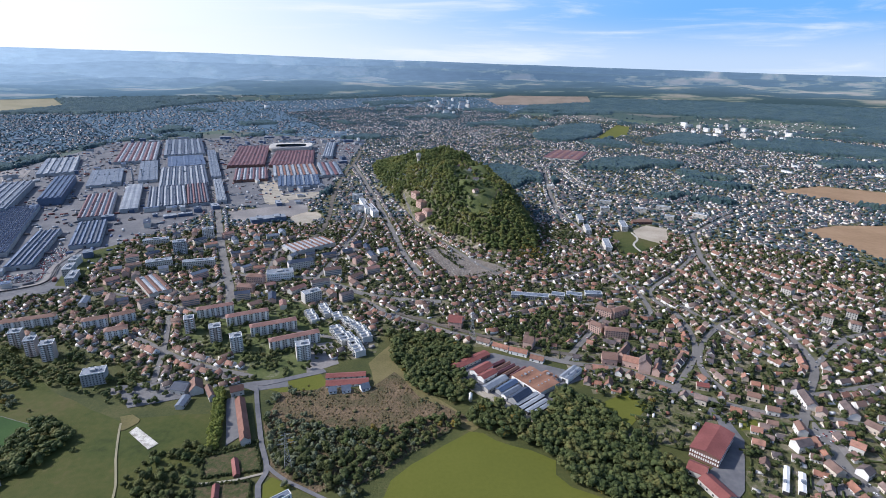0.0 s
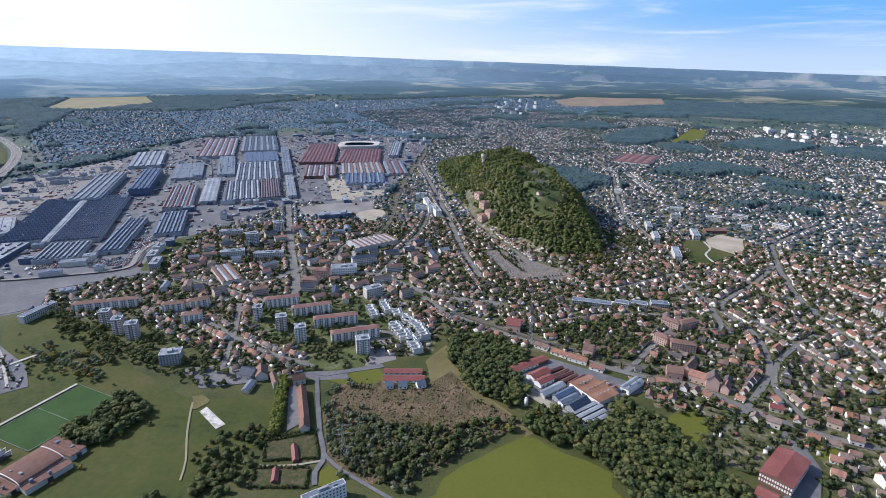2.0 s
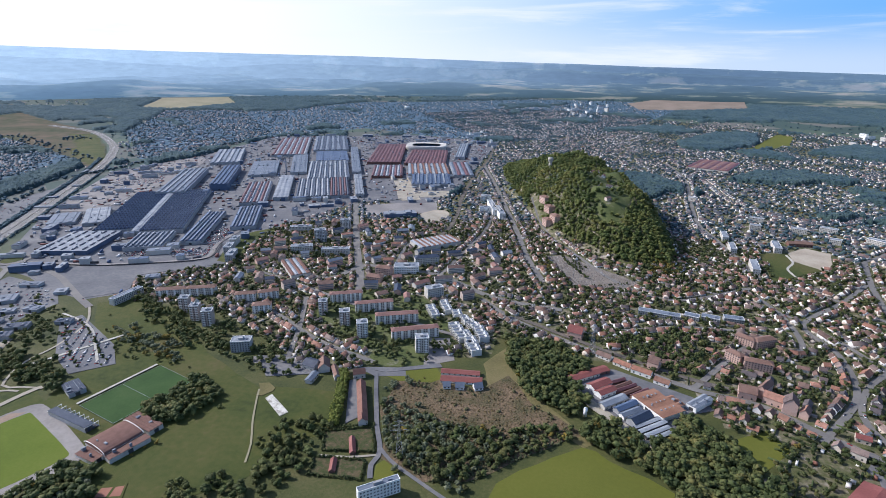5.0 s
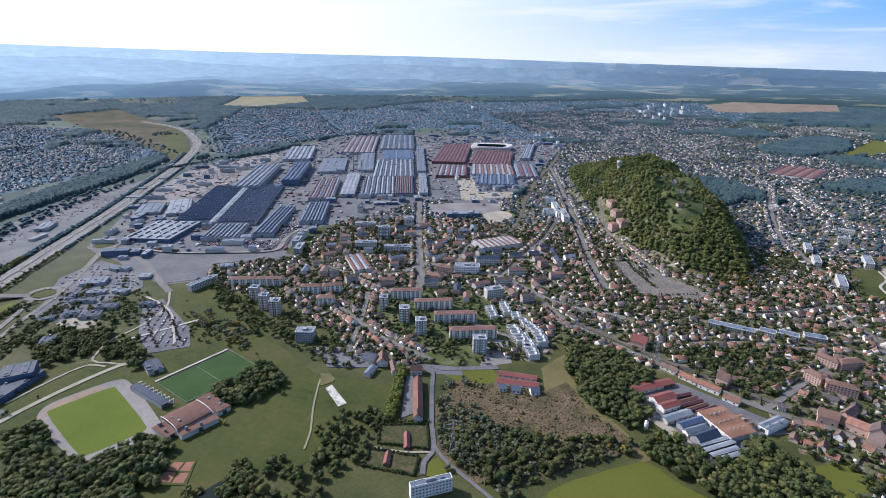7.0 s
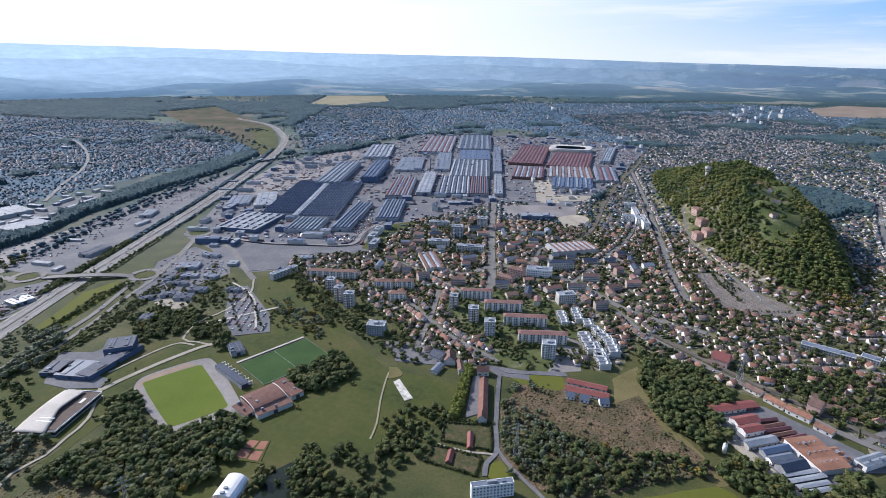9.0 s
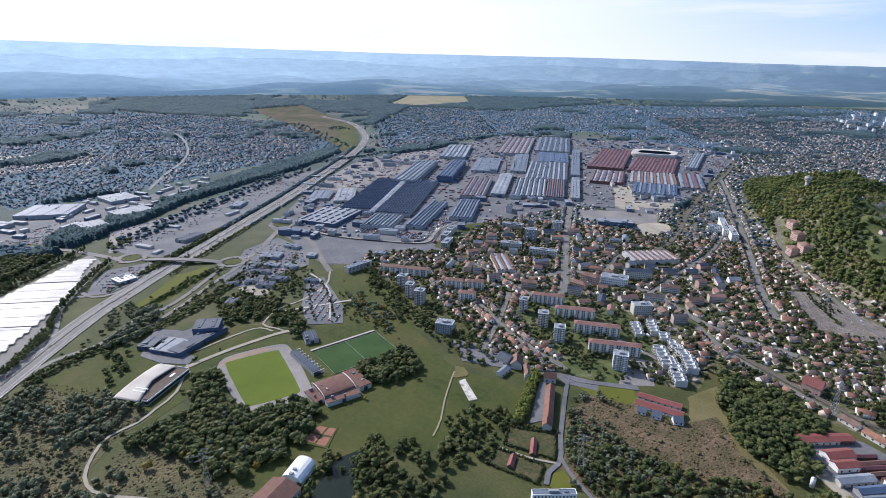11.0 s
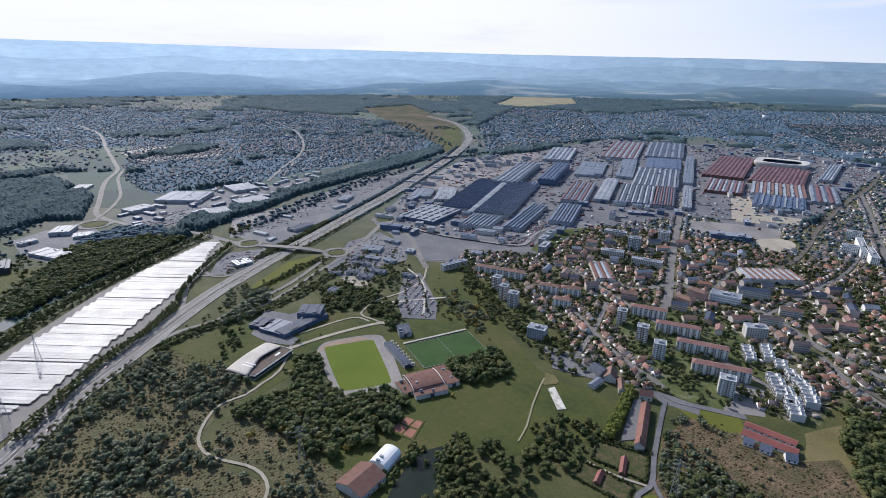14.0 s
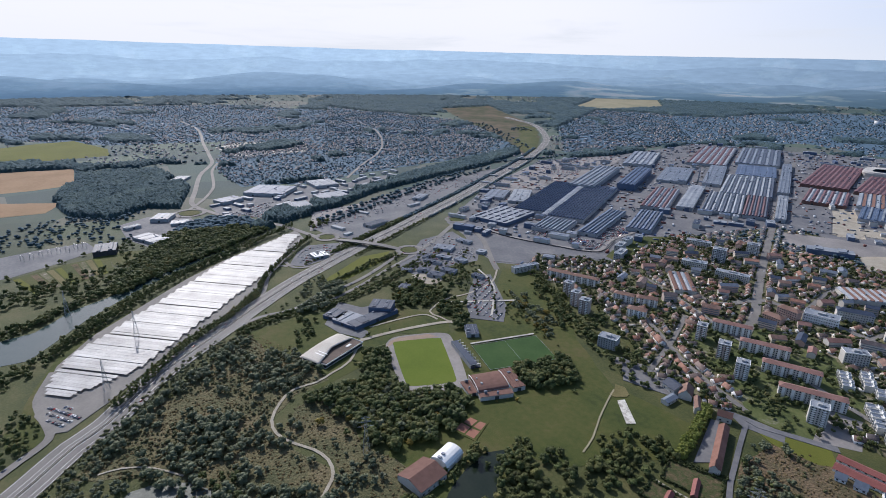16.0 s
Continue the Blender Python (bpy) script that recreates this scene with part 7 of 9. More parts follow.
# ---- prototypes of houses and trees ----
def house_bmesh(length, width, eave, ridge, hip=0.0, plain=False):
    """A whole small house in one mesh: wall 0, roof 1, panes 2."""
    bm = bmesh.new()
    a, b = length / 2, width / 2
    for q in box(bm, -a, -b, -0.4, a, b, eave):
        q.material_index = 0
    e = 0.5
    z = eave - e * (ridge - eave) / b
    low = [bm.verts.new(p) for p in ((-a - e, -b - e, z), (a + e, -b - e, z), (a + e, b + e, z), (-a - e, b + e, z))]
    top = [bm.verts.new(p) for p in ((-a - e + hip, 0, ridge), (a + e - hip, 0, ridge))]
    for q in ((low[0], low[1], top[1], top[0]), (low[2], low[3], top[0], top[1])):
        bm.faces.new(q).material_index = 1
    for q in ((low[1], low[2], top[1]), (low[3], low[0], top[0])):
        bm.faces.new(q).material_index = 1 if hip else 0
    if plain:
        return bm
    for q in box(bm, a * 0.4, -0.4, eave, a * 0.4 + 0.7, 0.3, ridge + 0.8):
        q.material_index = 0
    storeys = 2 if eave > 4.4 else 1
    for s in range(storeys):
        for u in (-0.5, 0.45):
            for y in (-b, b):
                for q in box(bm, u * a - 0.6, y - 0.05, 1.0 + 2.7 * s, u * a + 0.6, y + 0.05, 2.3 + 2.7 * s):
                    q.material_index = 2
    return bm


HOUSES = [(10.5, 9, 3.6, 7.4, 0), (12, 9.5, 4.7, 8.6, 0), (9.5, 8.5, 4.8, 8.6, 0), (14, 9, 3.0, 6.4, 0), (11, 10.5, 4.2, 7.6, 3.5), (18, 10, 5.0, 9.0, 0)]
house_protos = [proto(house_bmesh(*q)) for q in HOUSES]
plain_protos = [proto(house_bmesh(*q, plain=True)) for q in HOUSES]


def blob(seed, cuts, rough):
    """One clump of leaves."""
    bm = bmesh.new()
    bmesh.ops.create_icosphere(bm, subdivisions=cuts, radius=1.0)
    for v in bm.verts:
        n = v.co.normalized()
        v.co = n * (1 + rough * noise.noise(n * 1.7 + Vector((seed * 3.1, seed * 1.7, 0))) + rough * 0.6 * noise.noise(n * 4.1 + Vector((0, seed * 2.3, 5))))
    return bm


def joined(bms):
    vs, fs, base = [], [], 0
    for v, f in bms:
        vs.append(v)
        fs.append(f + base)
        base += len(v)
    return np.vstack(vs), np.vstack(fs)


def crown_arrays(seed, clumps, cuts, tall):
    """A crown of overlapping clumps, one unit wide and tall units high, from z = 0.18 tall up."""
    r = random.Random(seed)
    out = []
    for k in range(clumps):
        v, f, _ = proto(blob(seed * 20 + k, cuts, 0.5))
        a, u = r.uniform(0, 6.28), r.random()
        z = tall * (0.3 + 0.56 * u)
        wide = 0.36 * math.sqrt(max(0.08, 1 - ((u - 0.3) / 0.75) ** 2))
        d = wide * math.sqrt(r.random()) if clumps > 1 else 0
        s = r.uniform(0.13, 0.25) if clumps > 4 else (r.uniform(0.26, 0.38) if clumps > 1 else 0.5)
        out.append((v * [s, s, s * r.uniform(0.7, 1.0) * (tall if clumps == 1 else 1)] + [d * math.cos(a), d * math.sin(a), z if clumps > 1 else tall * 0.55], f))
    v, f = joined(out)
    return v, f, np.zeros(len(f), int)


def leafy_arrays(seed, lobes, leaves, tall, leaf, low=0.3):
    """A crown of a few lobes under many small loose sprays of leaves."""
    r = random.Random(seed)
    out, cores = [], []
    for k in range(lobes):
        v, f, _ = proto(blob(seed * 20 + k, 1, 0.5))
        a, u = r.uniform(0, 6.28), (k + r.random()) / lobes
        wide = 0.34 * math.sqrt(max(0.08, 1 - ((u - 0.3) / 0.75) ** 2))
        d = wide * (0.45 + 0.55 * r.random()) if lobes > 1 else 0
        s = r.uniform(0.17, 0.3) if lobes > 2 else (r.uniform(0.28, 0.38) if lobes > 1 else 0.42)
        c = Vector((d * math.cos(a), d * math.sin(a), tall * (low + 0.52 * u)))
        cores.append((c, s))
        out.append((v * (s * 0.86) + np.array(c), f))
    vs = []
    for k in range(leaves):
        c, s = cores[r.randrange(lobes)]
        n = Vector((r.gauss(0, 1), r.gauss(0, 1), r.gauss(0.5, 0.8))).normalized()
        p = c + n * s * r.uniform(0.9, 1.1)
        t = (n + Vector((r.gauss(0, 0.28), r.gauss(0, 0.28), r.gauss(0.15, 0.28)))).normalized()
        a = t.orthogonal().normalized()
        a.rotate(Matrix.Rotation(r.uniform(0, 6.28), 3, t))
        b = t.cross(a)
        q = leaf * r.uniform(0.6, 1.35)
        vs += [p + a * q, p - a * q * 0.6 + b * q * 0.8, p - a * q * 0.5 - b * q * 0.9]
    out.append((np.array(vs), np.arange(len(vs)).reshape(-1, 3)))
    v, f = joined(out)
    return v, f, np.zeros(len(f), int)


wood_protos = [leafy_arrays(k, 6, 105, 1.1, 0.092) for k in range(1, 8)]
yard_protos = [leafy_arrays(30 + k, 2, 40, 1.1, 0.12) for k in range(7)]
hill_protos = [leafy_arrays(50 + k, 2, 42, 1.1, 0.13) for k in range(7)]
bush_protos = [leafy_arrays(40 + k, 2, 34, 0.62, 0.13, 0.2) for k in range(6)]
tuft_protos = [leafy_arrays(90 + k, 1, 14, 0.3, 0.24, 0.1) for k in range(4)]
far_protos = [crown_arrays(60 + k, 1, 1, 0.95) for k in range(6)]
poplar_protos = [leafy_arrays(80 + k, 7, 60, 3.2, 0.12, 0.2) for k in range(4)]


def near_road(x, y, margin):
    """Which points lie on or beside a road."""
    hit = np.zeros(x.shape, bool)
    for line, half in ROADS:
        lo, hi = line.min(0) - half - margin, line.max(0) + half + margin
        sel = np.nonzero((x > lo[0]) & (x < hi[0]) & (y > lo[1]) & (y < hi[1]))[0]
        if not len(sel):
            continue
        a, b = line[:-1], line[1:]
        d = b - a
        for i in range(0, len(sel), 4000):
            s = sel[i:i + 4000]
            p = np.stack([x[s], y[s]], 1)[:, None, :]
            t = np.clip(((p - a) * d).sum(-1) / ((d * d).sum(-1) + 1e-9), 0, 1)
            hit[s] |= np.hypot(*np.moveaxis(p - a - d * t[..., None], -1, 0)).min(1) < half + margin
    return hit


def near_built(x, y, margin):
    """Which points lie in or beside a placed building."""
    hit = np.zeros(x.shape, bool)
    for cx, cy, turned, a, b in RECTS:
        c, s = math.cos(radians(turned)), math.sin(radians(turned))
        dx, dy = x - cx, y - cy
        hit |= (np.abs(dx * c + dy * s) < a + margin) & (np.abs(dy * c - dx * s) < b + margin)
    return hit


def in_any(x, y, polys):
    hit = np.zeros(x.shape, bool)
    for p in polys:
        hit |= inside(x, y, p)
    return hit


def grid(poly, step, jitter=0.45, turn=0.0):
    """Scattered points in a polygon, about one to a square of the step."""
    p = np.array(poly)
    c, r = p.mean(0), np.hypot(*(p - p.mean(0)).T).max()
    k = np.arange(-r, r, step)
    u, v = np.meshgrid(k, k)
    u, v = u.ravel() + rng.uniform(-jitter, jitter, u.size) * step, v.ravel() + rng.uniform(-jitter, jitter, u.size) * step
    x, y = c[0] + u * math.cos(turn) - v * math.sin(turn), c[1] + u * math.sin(turn) + v * math.cos(turn)
    sel = inside(x, y, poly) & (np.hypot(x, y) < 4270)
    return x[sel], y[sel]


def field_noise(x, y, scale, seed):
    return np.array([noise.noise((a * scale, b * scale, seed)) for a, b in zip(x, y)])


# the open country round the town, from north-east over north to south-west
COUNTRY = [(2000 * math.sin(-a), 2000 * math.cos(a)) for a in np.linspace(-1.2, 2.1, 24)] + [(4275 * math.sin(-a), 4275 * math.cos(a)) for a in np.linspace(2.1, -1.2, 60)]


def shrunk(x, y):
    """Things on the far slopes are smaller, as the slopes stand for land that lies further off."""
    r = np.hypot(x, y)
    k = np.clip((r - RIM) / REACH, 0, 0.95)
    return np.where(r > RIM, r / np.maximum(RIM - REACH * np.log(1 - k), 1), 1.0)


FAR_WOODS = [WOOD_NORTH, WOOD_FAR, WOOD_RIDGE, WOOD_TOP, WOOD_MIDDLE, WOOD_WEST, RIVER_WOOD]
SUBURBS = [TOWN, WEST, FAR, NORTH_WEST, VALLEY]


def wooded_at(x, y):
    """Where closed woods cover the far land: named woods, belts between the suburbs, and the open country's forests."""
    r = np.hypot(x, y)
    hit = in_any(x, y, FAR_WOODS)
    built = in_any(x, y, SUBURBS)
    fine = field_noise(x, y, 0.011, 4.0)
    hit |= ~built & (r > 1950) & (field_noise(x, y, 0.0014, 33.0) + 0.45 * fine > np.where(r > 3700, -0.42, np.where(r > 3000, -0.14, 0.06)))
    hit |= built & (r > 1350) & (field_noise(x, y, 0.0034, 51.0) + 0.3 * fine > 0.3)
    return hit & ~in_any(x, y, OPEN) & (hill(x, y) < 4)


def far_canopy():
    """The closed crowns of the far woods as one rough sheet."""
    a = np.radians(np.arange(-62, 112, 0.15))
    r = 900 * 1.0042 ** np.arange(0, 373)
    r = r[r < 4290]
    rr_, aa = np.meshgrid(r, a, indexing="ij")
    rr_ = rr_ * (1 + rng.uniform(-0.0012, 0.0012, rr_.shape))
    aa = aa + rng.uniform(-0.0009, 0.0009, aa.shape)
    x, y = -rr_ * np.sin(aa), rr_ * np.cos(aa)
    m = wooded_at(x.ravel(), y.ravel())
    sel = np.nonzero(m)[0]
    m[sel] &= ~near_road(x.ravel()[sel], y.ravel()[sel], 4) & ~near_built(x.ravel()[sel], y.ravel()[sel], 4)
    m = m.reshape(x.shape)
    core = m.copy()
    core[1:] &= m[:-1]
    core[:-1] &= m[1:]
    core[:, 1:] &= m[:, :-1]
    core[:, :-1] &= m[:, 1:]
    z = height(x, y) + np.where(core, shrunk(x, y) * rng.uniform(6, 16, x.shape), -0.5)
    w = len(a)
    i, j = np.meshgrid(np.arange(len(r) - 1), np.arange(w - 1), indexing="ij")
    use = (core[:-1, :-1] | core[1:, :-1] | core[:-1, 1:] | core[1:, 1:])
    p = (i * w + j)[use]
    f = np.vstack([np.stack([p, p + 1, p + w + 1], 1), np.stack([p, p + w + 1, p + w], 1)])[:, ::-1]
    used, f = np.unique(f, return_inverse=True)
    v = np.stack([x.ravel(), y.ravel(), z.ravel()], 1)[used]
    stuff("far_woods", (v, f.reshape(-1, 3), np.zeros(f.size // 3, int)), [M_canopy_far], "closed crowns of distant woods, tinted blue-green for haze", "woods")


far_canopy()

# ---- houses ----
hx, hy = [], []
x, y = grid(COUNTRY, 30.0, 0.4, 0.2)
sel = (field_noise(x, y, 0.0016, 21.0) > -0.04) & ~in_any(x, y, [TOWN, WEST, FAR, NORTH_WEST, WOOD_NORTH, WOOD_FAR])
hx.append(x[sel])
hy.append(y[sel])
for poly, step in ((TOWN, 15.5), (WEST, 22.0), (FAR, 28.0), (NORTH_WEST, 30.0), (VALLEY, 26.0)):
    x, y = grid(poly, step, 0.3, 0.5)
    hx.append(x)
    hy.append(y)
hx, hy = np.concatenate(hx), np.concatenate(hy)
r = np.hypot(hx, hy)
ok = ~in_any(hx, hy, OPEN) & ~near_road(hx, hy, 6.5) & ~near_built(hx, hy, 8) & (hill(hx, hy) < 9)
gap = field_noise(hx, hy, 0.006, 3.0)
ok &= (gap < 0.36) & (rng.random(len(hx)) < np.where((r > 1200), 0.55, 0.92))
ok &= ~((r > 2500) & (gap < -0.2))
ok[r > 1150] &= ~wooded_at(hx[r > 1150], hy[r > 1150])
hx, hy = hx[ok], hy[ok]
ok = np.ones(len(hx), bool)
order = np.argsort(hy)
sx, sy = hx[order], hy[order]
for k in range(len(sx)):          # no two houses closer than a house's width
    j = k + 1
    while j < len(sx) and sy[j] - sy[k] < 8.8:
        if abs(sx[j] - sx[k]) < 8.8 and ok[order[k]]:
            ok[order[j]] = False
        j += 1
hx, hy = hx[ok], hy[ok]
turn = field_noise(hx, hy, 0.0022, 8.0) * 2.2 + (rng.random(len(hx)) > 0.72) * math.pi / 2 + 0.4 + rng.normal(0, 0.06, len(hx))
pick = rng.choice(len(HOUSES), len(hx), p=(0.3, 0.2, 0.18, 0.14, 0.12, 0.06))
scale = rng.uniform(0.64, 0.92, len(hx)) * shrunk(hx, hy)
# rows of town houses stand along the streets
row_x, row_y, row_a, row_k, row_s = [], [], [], [], []
for ln, half in STREETS:
    k = 0
    while k < len(ln) - 1:
        d = ln[k + 1] - ln[k]
        long = np.hypot(*d)
        d = d / (long + 1e-9)
        for side in (-1, 1):
            q = ln[k] + np.array([-d[1], d[0]]) * side * (half + 6.5 + rng.uniform(0, 2))
            if rng.random() < 0.85:
                row_x.append(q[0])
                row_y.append(q[1])
                row_a.append(math.atan2(d[1], d[0]) + (rng.random() < 0.25) * math.pi / 2)
                row_k.append(int(rng.choice((0, 1, 2, 2, 2, 0, 5))))
                row_s.append(rng.uniform(0.72, 0.95))
        k += 1
rx, ry, ra, rk, rs = (np.array(q) for q in (row_x, row_y, row_a, row_k, row_s))
ok = inside(rx, ry, TOWN) & ~in_any(rx, ry, OPEN) & ~near_road(rx, ry, 4.5) & ~near_built(rx, ry, 8) & (hill(rx, ry) < 8) & (np.hypot(rx, ry) < 1900)
rx, ry, ra, rk, rs = (q[ok] for q in (rx, ry, ra, rk, rs))
keep = np.ones(len(rx), bool)
for k in range(1, len(rx)):
    near = (np.hypot(rx[:k] - rx[k], ry[:k] - ry[k]) < 11) & keep[:k]
    keep[k] = not near.any()
rx, ry, ra, rk, rs = (q[keep] for q in (rx, ry, ra, rk, rs))
free = np.ones(len(hx), bool)
for a, b in zip(rx, ry):
    free &= np.hypot(hx - a, hy - b) > 11
hx, hy, turn, pick, scale = (np.concatenate([q[free], w]) for q, w in ((hx, rx), (hy, ry), (turn, ra), (pick, rk), (scale, rs)))
order = np.argsort(np.hypot(hx - 250, hy - 430))       # the village below the camera first
single, rest = order[:225], order[225:]

house_meshes = {}


def house_parts(k):
    """The shared meshes of one house type: wall, roof, chimney, window, door."""
    if k in house_meshes:
        return house_meshes[k]
    length, width, eave, ridge, hip = HOUSES[k]
    a, b = length / 2, width / 2
    made = {}

    def keep(name, bm, m):
        me = bpy.data.meshes.new(name)
        bm.to_mesh(me)
        bm.free()
        me.materials.append(m)
        made[name] = me
    bm = bmesh.new()
    if hip:
        box(bm, -a, -b, -0.4, a, b, eave)
    else:
        ends = [[bm.verts.new((q, y0, z0)) for y0, z0 in ((-b, -0.4), (b, -0.4), (b, eave), (0, ridge - 0.15), (-b, eave))] for q in (-a, a)]
        bm.faces.new(ends[0])
        bm.faces.new(ends[1])
        for i in range(5):
            j = (i + 1) % 5
            bm.faces.new((ends[0][i], ends[0][j], ends[1][j], ends[1][i]))
    bmesh.ops.recalc_face_normals(bm, faces=bm.faces)
    keep("wall", bm, M_wall)
    bm = bmesh.new()
    e = 0.55
    z = eave - e * (ridge - eave) / b
    for s, d in ((0.0, 0), (0.28, 1)):
        low = [bm.verts.new(p) for p in ((-a - e, -b - e, z + s), (a + e, -b - e, z + s), (a + e, b + e, z + s), (-a - e, b + e, z + s))]
        top = [bm.verts.new(p) for p in ((-a - e + hip, 0, ridge + s), (a + e - hip, 0, ridge + s))]
        faces = [(low[0], low[1], top[1], top[0]), (low[2], low[3], top[0], top[1])]
        if hip:
            faces += [(low[1], low[2], top[1]), (low[3], low[0], top[0])]
        for q in faces:
            bm.faces.new(q)
        if d == 0:
            first = low, top
        else:
            for i in range(4):
                j = (i + 1) % 4
                if hip or i in (0, 2):
                    bm.faces.new((first[0][i], first[0][j], low[j], low[i]))
            if not hip:
                for i, j, t in ((1, 2, 1), (3, 0, 0)):
                    bm.faces.new((first[0][i], first[1][t], top[t], low[i]))
                    bm.faces.new((first[0][j], first[1][t], top[t], low[j]))
    bmesh.ops.recalc_face_normals(bm, faces=bm.faces)
    keep("roof", bm, M_roof)
    keep("chimney", boxed(a * 0.4, -0.4, ridge - 1.2, a * 0.4 + 0.7, 0.3, ridge + 0.9), M_brick)
    keep("window", boxed(-0.6, -0.07, 0, 0.6, 0.07, 1.3), M_glass)
    keep("door", boxed(-0.5, -0.07, 0, 0.5, 0.07, 2.1), M_dark)
    house_meshes[k] = made
    return made


def house(x, y, yaw, k, s):
    length, width, eave, ridge, hip = HOUSES[k]
    t = new("house")
    t.matrix_world = pose(x, y, ground_z(x, y), 0, 0, math.degrees(yaw)) @ Matrix.Scale(s, 4)
    tagged(t, ("hipped" if hip else "gabled") + (" low" if eave < 4 else " two-storey") + " house with rendered walls and tiled roof", "house", "houses")
    m = house_parts(k)
    top = None
    for name in ("wall", "roof", "chimney"):
        o = new(name, m[name])
        o.parent = top if name == "chimney" else t
        top = o
    for st in range(2 if eave > 4.4 else 1):
        for u in (-0.55, 0.5):
            o = new("window", m["window"])
            o.parent = t
            o.location = (u * length / 2, -width / 2, 1.0 + 2.6 * st)
    o = new("door", m["door"])
    o.parent = t
    o.location = (0, -width / 2, 0.1)


for k in single:
    house(hx[k], hy[k], turn[k], pick[k], scale[k])
rr = np.hypot(hx[rest], hy[rest])
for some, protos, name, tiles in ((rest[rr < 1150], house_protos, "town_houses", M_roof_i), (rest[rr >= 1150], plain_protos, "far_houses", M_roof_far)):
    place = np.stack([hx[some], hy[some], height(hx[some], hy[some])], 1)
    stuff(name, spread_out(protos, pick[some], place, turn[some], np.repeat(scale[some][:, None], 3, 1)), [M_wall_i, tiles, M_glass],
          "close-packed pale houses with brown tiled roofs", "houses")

sheet("hill_meadow", [(20, 1190), (28, 1310), (84, 1309), (106, 1240), (112, 1110), (90, 1015), (52, 1030)], M_estate, 0.4, "rough meadow in a clearing on the hill", 6.0)

# ---- trees ----
tx, ty, ts, tk = [], [], [], []      # place, size (width, height), kind


def sow(poly, step, lo, hi, kind="wood", keep=1.0, clear=3.0, built=1.5, skip=()):
    x, y = grid(poly, step)
    ok = ~near_road(x, y, clear) & ~near_built(x, y, built + 1) & (rng.random(len(x)) < keep)
    if skip:
        ok &= ~in_any(x, y, skip)
    x, y = x[ok], y[ok]
    tx.append(x)
    ty.append(y)
    ts.append(rng.uniform(lo, hi, len(x)))
    tk.append(np.full(len(x), {"wood": 0, "bush": 1, "far": 2, "poplar": 3, "hill": 4, "yard": 5, "willow": 6, "tuft": 7, "gold": 8}[kind]))


def dense(poly, step, lo, hi, kind, seed, least):
    """Thickets: sown where a slow noise is high, with stragglers between."""
    x, y = grid(poly, step)
    ok = ~near_road(x, y, 2.5) & ~near_built(x, y, 2)
    ok &= (field_noise(x, y, 0.016, seed) + 0.4 * field_noise(x, y, 0.06, seed + 1) > least) | (rng.random(len(x)) < 0.07)
    x, y = x[ok], y[ok]
    tx.append(x)
    ty.append(y)
    ts.append(lo + (hi - lo) * rng.random(len(x)) ** 1.5)
    tk.append(np.full(len(x), {"bush": 1, "willow": 6}[kind]))


def sow_line(points, step, lo, hi, kind="wood", wander=1.5):
    line = curve(points, step)
    tx.append(line[:, 0] + rng.normal(0, wander, len(line)))
    ty.append(line[:, 1] + rng.normal(0, wander, len(line)))
    ts.append(rng.uniform(lo, hi, len(line)))
    tk.append(np.full(len(line), {"wood": 0, "bush": 1, "far": 2, "poplar": 3, "hill": 4, "yard": 5, "willow": 6, "gold": 8, "lime": 9}[kind]))


for poly in (WOOD_NEAR, WOOD_PITCH, WOOD_MID, WOOD_EAST, WOOD_SOUTH, WOOD_BANK):
    sow(poly, 8.2, 9, 16.5, built=0)
    sow(poly, 11, 5, 8, built=0, keep=0.6)
sow(WOOD_NEAR, 11, 6, 12, "willow", 0.7)
sow(THICKET, 7.4, 4, 9, "wood", 0.5, built=0)
sow(THICKET, 9, 5, 9, "willow", 0.5, built=0)
sow(THICKET, 4.0, 2, 4.5, "bush", 0.8, built=0)
sow(WOOD_BAND, 7.5, 5, 11, keep=0.62, built=0)
sow(WOOD_BAND, 3.6, 2, 4.5, "bush", 0.8, built=0)
sow(WOOD_LOW, 9, 6, 12, keep=0.8)
for poly in (SCRUB_EAST, SCRUB_WEST, SCRUB_SOUTH):
    sow(poly, 3.5, 1.4, 3.2, "tuft", 0.6)
    dense(poly, 5.4, 2.4, 6.5, "bush", 5.0, 0.3 if poly is SCRUB_EAST else -0.12)
dense(SCRUB_WEST, 7.0, 5, 13, "willow", 11.0, -0.08)
dense(SCRUB_SOUTH, 7, 4, 9, "willow", 13.0, 0.1)
sow([(-433, 68), (-466, 108), (-423, 128), (-378, 101), (-384, 56), (-437, 49)], 8, 6, 11, "willow", 0.8)
sow([(-898, -174), (-882, -99), (-886, -53), (-915, -1), (-986, 88), (-1063, 89), (-1013, 5), (-974, -74), (-967, -182)], 10, 6, 12, "wood", 0.6)
sow([(-836, -167), (-817, -131), (-825, -97), (-872, -53), (-893, -10), (-961, 67), (-1045, 195), (-1111, 290), (-1072, 290), (-1011, 197), (-923, 79), (-870, 11), (-874, -11), (-850, -53), (-802, -96), (-796, -162)], 7, 7, 12, "wood", 0.9)
sow([(-634, -135), (-678, -106), (-718, -65), (-793, -8), (-882, 74), (-967, 197), (-1045, 305), (-1073, 320), (-979, 190), (-907, 77), (-823, -7), (-738, -71), (-700, -102), (-677, -149)], 7, 6, 10, "wood", 0.8)
sow([(-555, -135), (-578, -113), (-627, -89), (-680, -70), (-656, -65), (-599, -81), (-523, -85), (-489, -106)], 8, 5, 9, "wood", 0.7)
sow([(-1176, -94), (-1337, 90), (-1398, 84), (-1387, -79), (-1336, -223), (-1251, -214)], 14, 5, 10, "wood", 0.5)
